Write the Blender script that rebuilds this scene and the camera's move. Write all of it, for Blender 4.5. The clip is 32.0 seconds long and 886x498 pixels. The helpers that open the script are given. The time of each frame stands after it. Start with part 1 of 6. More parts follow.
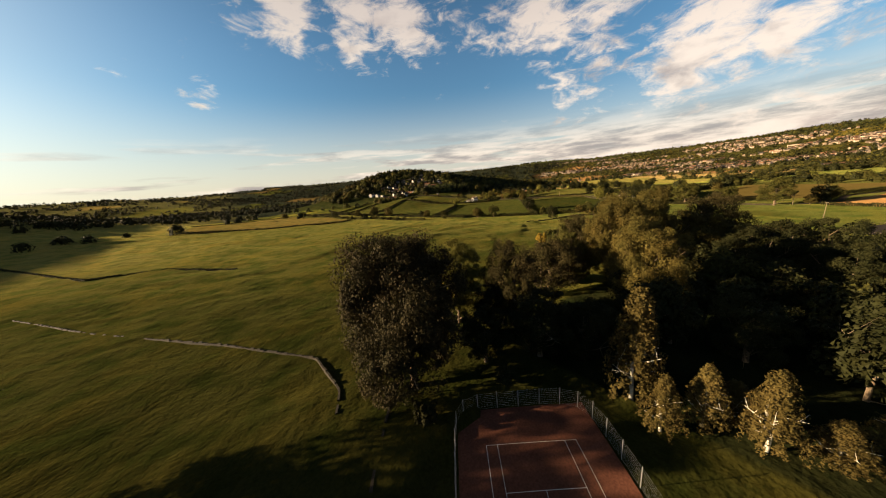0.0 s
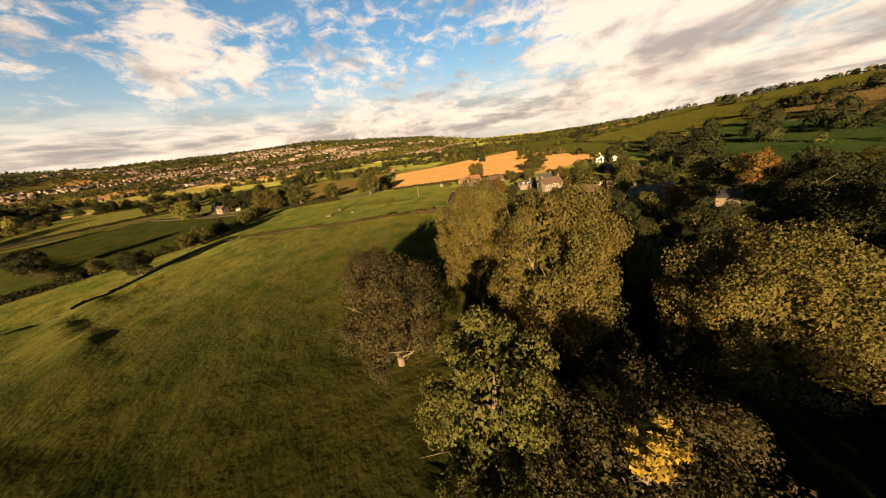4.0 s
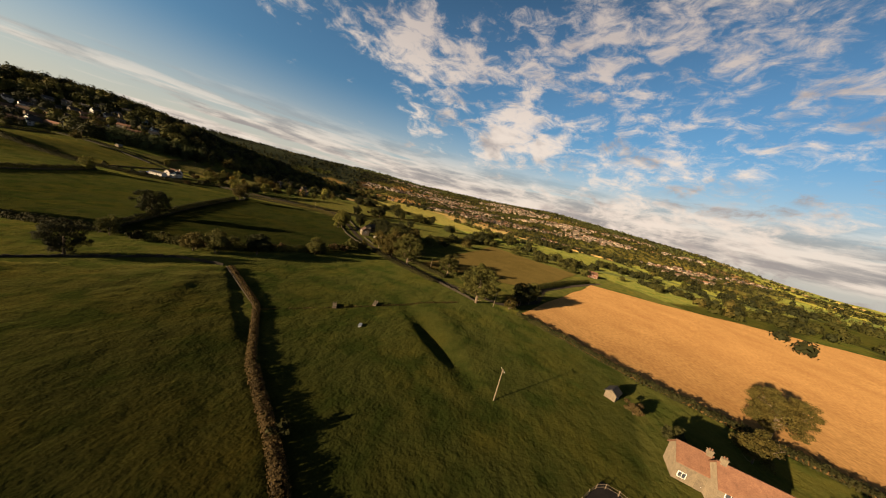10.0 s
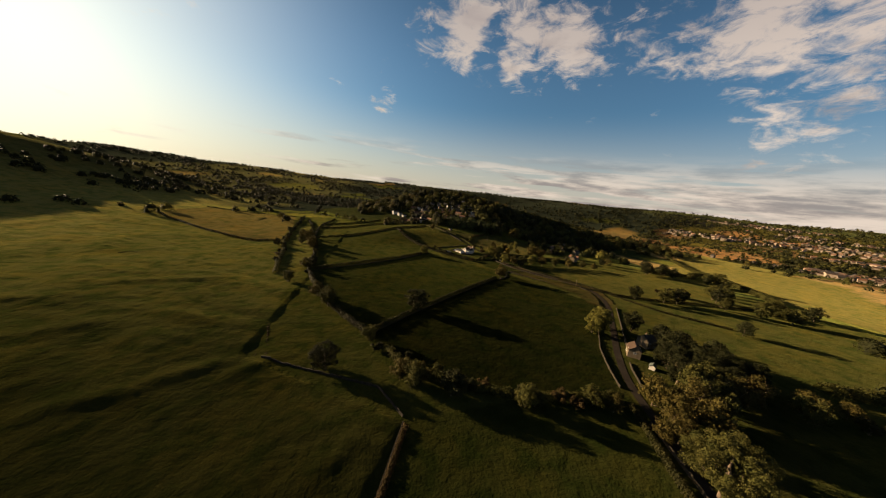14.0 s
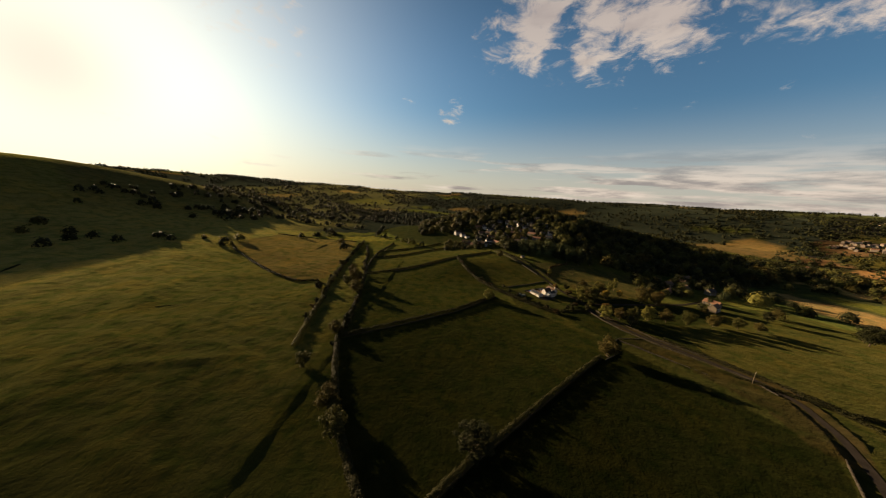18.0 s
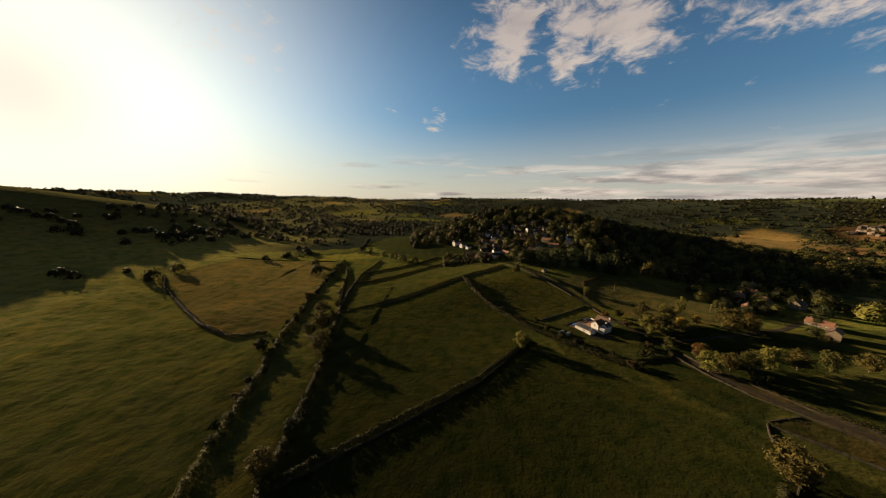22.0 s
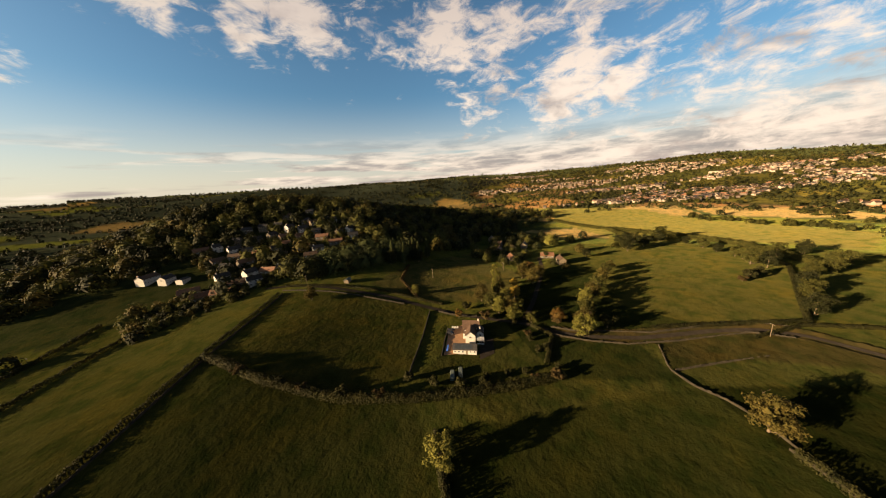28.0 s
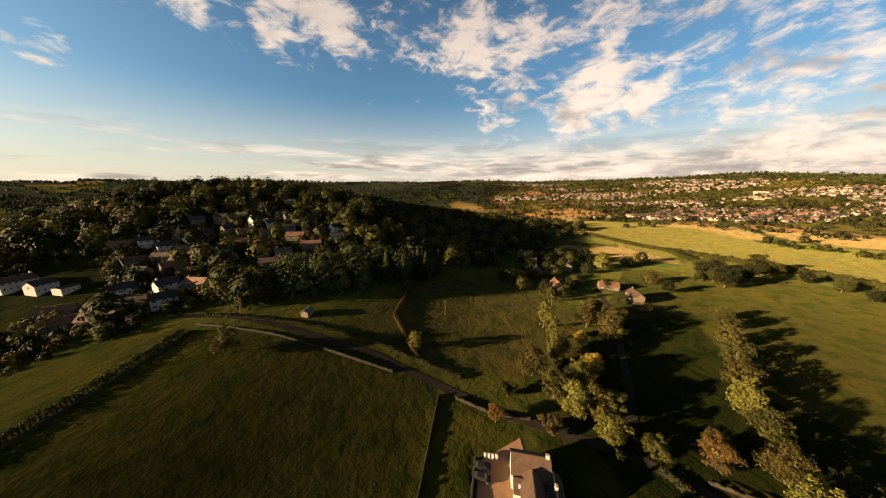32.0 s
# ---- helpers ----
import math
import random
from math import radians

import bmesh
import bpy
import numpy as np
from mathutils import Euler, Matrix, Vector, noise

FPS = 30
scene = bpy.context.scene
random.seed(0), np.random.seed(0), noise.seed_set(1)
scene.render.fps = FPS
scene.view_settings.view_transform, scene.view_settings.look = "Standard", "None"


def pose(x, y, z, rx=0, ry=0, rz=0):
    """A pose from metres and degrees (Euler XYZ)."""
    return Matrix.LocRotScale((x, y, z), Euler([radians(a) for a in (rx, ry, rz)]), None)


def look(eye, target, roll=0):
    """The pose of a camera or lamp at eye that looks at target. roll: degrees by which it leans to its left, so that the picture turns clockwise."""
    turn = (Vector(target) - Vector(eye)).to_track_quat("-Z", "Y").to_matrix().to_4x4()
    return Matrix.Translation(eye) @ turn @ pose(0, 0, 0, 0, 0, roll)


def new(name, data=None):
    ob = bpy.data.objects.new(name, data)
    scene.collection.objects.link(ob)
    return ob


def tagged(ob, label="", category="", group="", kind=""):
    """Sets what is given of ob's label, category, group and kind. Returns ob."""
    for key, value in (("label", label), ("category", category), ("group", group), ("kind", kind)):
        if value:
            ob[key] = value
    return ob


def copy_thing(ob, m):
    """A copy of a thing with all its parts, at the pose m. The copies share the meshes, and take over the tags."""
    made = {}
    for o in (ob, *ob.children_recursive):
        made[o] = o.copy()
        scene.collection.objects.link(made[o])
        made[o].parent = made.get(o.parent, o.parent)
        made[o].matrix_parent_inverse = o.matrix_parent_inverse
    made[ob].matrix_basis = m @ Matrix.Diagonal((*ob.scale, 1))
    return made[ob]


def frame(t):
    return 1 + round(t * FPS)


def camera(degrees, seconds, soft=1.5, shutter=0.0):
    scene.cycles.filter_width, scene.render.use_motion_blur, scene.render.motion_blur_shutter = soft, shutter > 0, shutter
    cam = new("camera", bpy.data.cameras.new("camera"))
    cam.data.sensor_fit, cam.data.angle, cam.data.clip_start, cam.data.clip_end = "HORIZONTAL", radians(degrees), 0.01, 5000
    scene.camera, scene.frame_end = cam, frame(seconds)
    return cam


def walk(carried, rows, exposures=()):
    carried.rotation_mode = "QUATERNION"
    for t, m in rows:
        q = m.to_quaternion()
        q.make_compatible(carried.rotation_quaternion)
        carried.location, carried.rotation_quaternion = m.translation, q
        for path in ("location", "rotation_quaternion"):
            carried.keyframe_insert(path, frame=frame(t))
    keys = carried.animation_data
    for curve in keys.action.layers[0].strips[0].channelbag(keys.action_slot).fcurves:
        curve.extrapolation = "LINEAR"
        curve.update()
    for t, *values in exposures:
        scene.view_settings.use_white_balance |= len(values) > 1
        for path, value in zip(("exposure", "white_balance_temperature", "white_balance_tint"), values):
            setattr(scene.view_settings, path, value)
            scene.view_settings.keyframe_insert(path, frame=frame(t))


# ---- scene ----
cam = camera(117.6, 32.0, 1.1)
PATH = [
    (0, (-147.93, -29.66, 41.22), (-142.302, -21.748, 38.849), -5.16),
    (0.5, (-144.73, -19.12, 40.20), (-138.016, -12.151, 37.672), -6.48),
    (1, (-139.70, -8.59, 39.34), (-131.987, -2.844, 36.601), -7.36),
    (1.5, (-133.09, 1.00, 38.64), (-124.621, 5.421, 35.699), -7.18),
    (2, (-124.91, 9.67, 38.38), (-115.883, 12.587, 35.233), -6.59),
    (2.5, (-116.41, 16.93, 38.38), (-107.049, 18.194, 35.096), -5.59),
    (3, (-106.95, 22.32, 39.12), (-97.582, 21.883, 35.654), -5.90),
    (3.5, (-97.27, 25.60, 39.99), (-88.196, 23.467, 36.371), -6.84),
    (4, (-86.81, 26.85, 40.37), (-78.303, 23.099, 36.686), -7.24),
    (4.5, (-75.97, 26.66, 40.25), (-68.163, 21.507, 36.703), -6.57),
    (6.5, (-36.38, 10.18, 42.21), (-29.459, 3.422, 39.668), -1.13),
    (7, (-28.29, 3.31, 42.11), (-20.995, -3.072, 39.631), 0.83),
    (7.5, (-20.19, -4.02, 42.10), (-12.500, -9.946, 39.707), 3.74),
    (8, (-12.12, -11.36, 41.93), (-3.853, -16.526, 39.669), 7.21),
    (8.5, (-3.68, -18.65, 42.17), (5.343, -22.440, 40.130), 10.43),
    (9, (5.28, -25.41, 43.33), (14.951, -27.101, 41.431), 12.79),
    (9.5, (14.55, -31.00, 45.29), (24.343, -30.131, 43.448), 13.32),
    (10, (23.92, -33.99, 47.70), (33.230, -30.756, 45.979), 13.86),
    (10.5, (33.42, -34.94, 50.94), (41.793, -29.734, 49.284), 13.83),
    (11, (42.78, -33.61, 54.63), (50.052, -26.969, 52.921), 12.26),
    (11.5, (50.40, -30.77, 58.19), (56.582, -23.089, 56.549), 10.69),
    (12, (57.03, -26.93, 62.03), (62.246, -18.551, 60.401), 8.43),
    (12.5, (63.16, -22.19, 65.71), (67.551, -13.363, 64.070), 6.88),
    (13, (68.68, -16.45, 69.21), (72.328, -7.295, 67.518), 6.87),
    (13.5, (73.32, -9.43, 72.65), (76.262, -0.054, 70.817), 6.99),
    (14, (77.50, -1.47, 75.84), (79.723, 8.081, 73.887), 6.84),
    (14.5, (81.36, 6.69, 78.60), (82.875, 16.366, 76.556), 5.62),
    (15, (84.76, 14.79, 81.18), (85.627, 24.530, 79.083), 3.90),
    (15.5, (87.72, 22.90, 83.62), (88.084, 32.672, 81.515), 2.48),
    (17.5, (86.98, 60.24, 94.40), (86.776, 70.049, 92.453), 4.42),
    (18, (86.65, 72.11, 95.77), (86.418, 81.922, 93.840), 4.13),
    (18.5, (86.21, 83.50, 96.61), (85.982, 93.319, 94.709), 3.72),
    (19, (85.47, 94.32, 96.86), (85.293, 104.141, 95.005), 2.52),
    (19.5, (84.33, 104.93, 96.64), (84.215, 114.762, 94.828), 1.44),
    (20, (82.67, 115.57, 96.00), (82.620, 125.411, 94.221), 0.93),
    (20.5, (80.65, 126.05, 95.03), (80.632, 135.899, 93.264), 1.07),
    (21, (78.60, 136.20, 93.95), (78.598, 146.049, 92.221), 1.27),
    (21.5, (76.67, 145.91, 93.09), (76.688, 155.760, 91.373), 1.34),
    (22, (75.02, 155.31, 92.19), (75.095, 165.164, 90.503), 1.00),
    (22.5, (73.55, 164.52, 91.04), (73.839, 174.380, 89.385), 0.12),
    (23, (71.88, 174.15, 89.79), (72.693, 183.984, 88.144), -1.22),
    (23.5, (70.18, 184.11, 88.42), (71.819, 193.843, 86.809), -2.23),
    (24, (69.06, 194.08, 87.18), (71.603, 203.608, 85.540), -3.10),
    (24.5, (68.89, 203.94, 86.22), (72.288, 213.186, 84.499), -3.65),
    (25, (69.32, 214.24, 85.29), (73.610, 223.103, 83.548), -4.29),
    (25.5, (69.90, 224.15, 84.57), (75.023, 232.543, 82.761), -4.54),
    (26, (70.70, 233.92, 84.07), (76.610, 241.762, 82.172), -4.52),
    (26.5, (71.87, 243.58, 83.78), (78.488, 250.802, 81.769), -4.18),
    (28.5, (83.07, 273.81, 87.01), (90.956, 279.503, 84.665), -3.77),
    (29, (90.01, 281.32, 86.44), (97.922, 286.958, 84.092), -3.54),
    (29.5, (97.53, 288.57, 85.32), (105.434, 294.219, 82.969), -3.79),
    (30, (105.59, 295.70, 83.70), (113.480, 301.388, 81.383), -3.73),
    (30.5, (113.88, 302.53, 81.87), (121.753, 308.264, 79.588), -3.26),
    (31, (122.22, 309.14, 79.97), (130.050, 314.948, 77.739), -2.47),
    (31.5, (130.49, 315.47, 78.27), (138.251, 321.392, 76.099), -1.37),
    (32, (138.79, 321.64, 76.81), (146.407, 327.756, 74.654), -0.15),
]
walk(cam, [(t, look(eye, target, roll)) for t, eye, target, roll in PATH], [(0.0, 2.3, 6550.0, 10.0), (4.0, 2.4, 7100.0, 12.0), (7.0, 2.25, 7000.0, 12.0), (9.0, 2.0, 6500.0, 11.0), (11.0, 2.0, 6450.0, 11.0), (13.0, 1.9, 6500.0, 12.0), (15.0, 1.85, 6700.0, 12.0), (22.0, 1.85, 6500.0, 12.0), (24.0, 1.95, 6500.0, 12.0), (26.0, 2.15, 6450.0, 10.0), (29.0, 2.32, 6950.0, 12.0), (32.0, 2.35, 6850.0, 12.0)])

SUN_AZ, SUN_EL = 304.0, 11.8
sun_dir = Vector((math.sin(radians(SUN_AZ)) * math.cos(radians(SUN_EL)), math.cos(radians(SUN_AZ)) * math.cos(radians(SUN_EL)), math.sin(radians(SUN_EL))))
sun = new("sun", bpy.data.lights.new("sun", "SUN"))
sun.data.energy, sun.data.angle, sun.data.color = 5.0, radians(0.6), (1.0, 0.73, 0.42)
sun.matrix_world = look((0, 0, 300), Vector((0, 0, 300)) - sun_dir)


# ---- world: clear evening sky with broken cloud ----
def build_world():
    world = bpy.data.worlds.new("sky")
    scene.world = world
    world.use_nodes = True
    nt = world.node_tree
    nt.nodes.clear()
    n, link = nt.nodes.new, nt.links.new

    def math_node(op, a, b=None, clamp=False):
        m = n("ShaderNodeMath")
        m.operation, m.use_clamp = op, clamp
        for i, v in enumerate((a, b)):
            if v is None:
                continue
            if isinstance(v, (int, float)):
                m.inputs[i].default_value = v
            else:
                link(v, m.inputs[i])
        return m.outputs[0]

    def ramp(v, lo, hi):
        m = n("ShaderNodeMapRange")
        m.interpolation_type = "SMOOTHSTEP"
        link(v, m.inputs[0])
        m.inputs[1].default_value, m.inputs[2].default_value = lo, hi
        return m.outputs[0]

    def toward(az, el):
        d = n("ShaderNodeVectorMath")
        d.operation = "DOT_PRODUCT"
        link(geo, d.inputs[0])
        a, e = radians(az), radians(el)
        d.inputs[1].default_value = (math.sin(a) * math.cos(e), math.cos(a) * math.cos(e), math.sin(e))
        return d.outputs["Value"]

    def mix(fac, a, b):
        m = n("ShaderNodeMix")
        m.data_type = "RGBA"
        link(fac, m.inputs[0])
        for s, v in ((m.inputs[6], a), (m.inputs[7], b)):
            if isinstance(v, tuple):
                s.default_value = (*v, 1)
            else:
                link(v, s)
        return m.outputs[2]

    geo = n("ShaderNodeTexCoord").outputs["Generated"]
    sky = n("ShaderNodeTexSky")
    sky.sky_type, sky.sun_disc = "NISHITA", False
    sky.sun_elevation, sky.sun_rotation = radians(SUN_EL), radians(SUN_AZ)
    sky.altitude, sky.air_density, sky.dust_density, sky.ozone_density = 100, 1.0, 1.6, 2.0
    sep = n("ShaderNodeSeparateXYZ")
    link(geo, sep.inputs[0])
    flat = n("ShaderNodeMapping")
    flat.inputs["Scale"].default_value = (1.0, 1.0, 2.1)
    link(geo, flat.inputs["Vector"])

    def clouds(scale, detail, rough, seed, distort=0.25):
        t = n("ShaderNodeTexNoise")
        t.noise_dimensions = "4D"
        link(flat.outputs[0], t.inputs["Vector"])
        t.inputs["W"].default_value, t.inputs["Scale"].default_value = seed, scale
        t.inputs["Detail"].default_value, t.inputs["Roughness"].default_value = detail, rough
        t.inputs["Distortion"].default_value = distort
        return t.outputs["Fac"]

    big, small = clouds(3.2, 3, 0.5, 3.1), clouds(14.0, 12, 0.66, 7.7, 0.5)
    east = toward(122, 22)
    # more cloud away from the sun
    cover = math_node("ADD", math_node("MULTIPLY", ramp(east, 0.05, 1.0), 0.19), -0.185)
    for az, el, width, gain in ((9, 28, 0.988, 0.15), (19, 26.5, 0.985, 0.18), (28, 25, 0.988, 0.16), (35, 28, 0.988, 0.15), (359, 16, 0.9975, 0.19), (50, 28, 0.98, 0.14), (62, 22, 0.98, 0.14),
                                (78, 15, 0.988, 0.12), (324, 23, 0.98, 0.13), (150, 13, 0.95, 0.11), (152, 11, 0.975, 0.10), (172, 15, 0.97, 0.09)):
        cover = math_node("ADD", cover, math_node("MULTIPLY", ramp(toward(az, el), width, 1.0), gain))
    dens = math_node("ADD", math_node("ADD", math_node("MULTIPLY", big, 0.4), math_node("MULTIPLY", small, 0.75)), cover)
    patch = ramp(dens, 0.525, 0.71)
    # long bank low over the hills
    strat = n("ShaderNodeTexNoise")
    sm = n("ShaderNodeMapping")
    sm.inputs["Scale"].default_value = (2.2, 2.2, 26)
    link(geo, sm.inputs["Vector"])
    link(sm.outputs[0], strat.inputs["Vector"])
    strat.inputs["Scale"].default_value, strat.inputs["Detail"].default_value = 1.6, 6
    low = math_node("MULTIPLY", ramp(sep.outputs[2], 0.005, 0.03), math_node("SUBTRACT", 1.0, ramp(sep.outputs[2], 0.06, 0.19)))
    bank = math_node("MULTIPLY", low, ramp(math_node("ADD", strat.outputs["Fac"], math_node("MULTIPLY", east, 0.20)), 0.42, 0.58))
    fog = math_node("SUBTRACT", 1.0, ramp(sep.outputs[2], -0.02, 0.30))
    facing = ramp(toward(SUN_AZ, SUN_EL), -0.6, 0.95)
    lit = mix(facing, (1.30, 1.09, 0.90), (1.30, 1.14, 0.93))
    shade = mix(facing, (0.56, 0.47, 0.43), (0.80, 0.68, 0.57))
    body = ramp(math_node("ADD", clouds(6.0, 6, 0.55, 12.0), math_node("MULTIPLY", sep.outputs[2], 0.25)), 0.40, 0.60)
    cloud = mix(body, shade, lit)
    cloud = mix(math_node("MULTIPLY", ramp(sep.outputs[2], 0.24, 0.52), 0.75), cloud, (0.74, 0.63, 0.58))
    glow = math_node("POWER", math_node("MAXIMUM", toward(SUN_AZ, SUN_EL), 0.0), 8.0)
    glow2 = math_node("POWER", math_node("MAXIMUM", toward(SUN_AZ, SUN_EL), 0.0), 60.0)
    haze = mix(facing, (0.98, 0.90, 0.79), (1.12, 0.96, 0.75))
    tint = n("ShaderNodeMix")
    tint.data_type, tint.blend_type = "RGBA", "MULTIPLY"
    tint.inputs[0].default_value = 1
    deep = n("ShaderNodeVectorMath")
    deep.operation = "SCALE"
    link(sky.outputs[0], deep.inputs[0])
    link(math_node("SUBTRACT", 1.0, math_node("MULTIPLY", ramp(sep.outputs[2], 0.35, 0.95), 0.82)), deep.inputs[3])
    link(deep.outputs[0], tint.inputs[6])
    tint.inputs[7].default_value = (0.118, 0.172, 0.192, 1)
    base = mix(math_node("MULTIPLY", fog, 0.75), tint.outputs[2], haze)
    layer = n("ShaderNodeTexNoise")
    lm = n("ShaderNodeMapping")
    lm.inputs["Scale"].default_value, lm.inputs["Location"].default_value = (2.4, 2.4, 15), (3.0, 1.0, 0.4)
    link(geo, lm.inputs["Vector"])
    link(lm.outputs[0], layer.inputs["Vector"])
    layer.inputs["Scale"].default_value, layer.inputs["Detail"].default_value, layer.inputs["Roughness"].default_value = 2.2, 9, 0.62
    over = mix(math_node("MULTIPLY", bank, 0.85), base, mix(ramp(layer.outputs["Fac"], 0.36, 0.62), (0.46, 0.40, 0.38), lit))
    over = mix(math_node("MULTIPLY", patch, 0.9), over, cloud)
    near_sun = math_node("ADD", math_node("MULTIPLY", glow, 0.75), math_node("MULTIPLY", glow2, 0.25), True)
    over = mix(near_sun, over, (1.64, 1.46, 1.20))
    bg = n("ShaderNodeBackground")
    link(over, bg.inputs[0])
    bg.inputs[1].default_value = 0.175
    out = n("ShaderNodeOutputWorld")
    link(bg.outputs[0], out.inputs[0])


build_world()


# ---- materials ----
def mat(name, c1, c2, scale=0.4, fine=6.0, rough=0.9, bump=0.3, vary=0.0, island=0.0, attr="", leaf=0.0, metal=0.0, depth=0.05, streak=None, gloss=0.2):
    m = bpy.data.materials.new(name)
    m.use_nodes = True
    nt = m.node_tree
    n, link = nt.nodes.new, nt.links.new
    bsdf = nt.nodes["Principled BSDF"]
    bsdf.inputs["Roughness"].default_value, bsdf.inputs["Metallic"].default_value = rough, metal
    bsdf.inputs["Specular IOR Level"].default_value, bsdf.inputs["Diffuse Roughness"].default_value = gloss, 0.8 if rough > 0.85 else 0.0
    co = n("ShaderNodeTexCoord").outputs["Object"]

    def noise_tex(s, detail=4.0, rgh=0.6):
        t = n("ShaderNodeTexNoise")
        link(co, t.inputs["Vector"])
        t.inputs["Scale"].default_value, t.inputs["Detail"].default_value, t.inputs["Roughness"].default_value = s, detail, rgh
        return t.outputs["Fac"]

    def spread(v, lo, hi, a=0.3, b=0.7):
        r = n("ShaderNodeMapRange")
        link(v, r.inputs[0])
        r.inputs[1].default_value, r.inputs[2].default_value, r.inputs[3].default_value, r.inputs[4].default_value = a, b, lo, hi
        return r.outputs[0]

    mixer = n("ShaderNodeMix")
    mixer.data_type = "RGBA"
    link(spread(noise_tex(scale), 0, 1), mixer.inputs[0])
    mixer.inputs[6].default_value, mixer.inputs[7].default_value = (*c1, 1), (*c2, 1)
    colour = mixer.outputs[2]

    def times(colour, value):
        s = n("ShaderNodeVectorMath")
        s.operation = "SCALE"
        link(colour, s.inputs[0])
        link(value, s.inputs[3])
        return s.outputs[0]

    if attr:
        a = n("ShaderNodeAttribute")
        a.attribute_name = attr
        mm = n("ShaderNodeMix")
        mm.data_type, mm.blend_type = "RGBA", "MULTIPLY"
        mm.inputs[0].default_value = 1
        link(colour, mm.inputs[6])
        link(a.outputs["Color"], mm.inputs[7])
        colour = mm.outputs[2]
    colour = times(colour, spread(noise_tex(fine, 5.0), 0.72, 1.28))
    if streak:
        w = n("ShaderNodeTexWave")
        mp = n("ShaderNodeMapping")
        mp.inputs["Rotation"].default_value = (0, 0, radians(streak[0]))
        link(co, mp.inputs["Vector"])
        link(mp.outputs[0], w.inputs["Vector"])
        w.inputs["Scale"].default_value, w.inputs["Distortion"].default_value = streak[1], 1.5
        w.inputs["Detail"].default_value = 3
        colour = times(colour, spread(w.outputs["Fac"], 1 - streak[2], 1 + streak[2], 0, 1))
    if vary:
        colour = times(colour, spread(n("ShaderNodeObjectInfo").outputs["Random"], 1 - vary, 1 + vary, 0, 1))
    if island:
        colour = times(colour, spread(n("ShaderNodeNewGeometry").outputs["Random Per Island"], 1 - island, 1 + island, 0, 1))
    link(colour, bsdf.inputs["Base Color"])
    if bump:
        b = n("ShaderNodeBump")
        b.inputs["Strength"].default_value, b.inputs["Distance"].default_value = bump, depth
        link(noise_tex(fine * 1.7, 6.0), b.inputs["Height"])
        link(b.outputs[0], bsdf.inputs["Normal"])
    if leaf:
        tr = n("ShaderNodeBsdfTranslucent")
        link(colour, tr.inputs[0])
        ms = n("ShaderNodeMixShader")
        ms.inputs[0].default_value = leaf
        link(bsdf.outputs[0], ms.inputs[1])
        link(tr.outputs[0], ms.inputs[2])
        link(ms.outputs[0], nt.nodes["Material Output"].inputs[0])
    return m


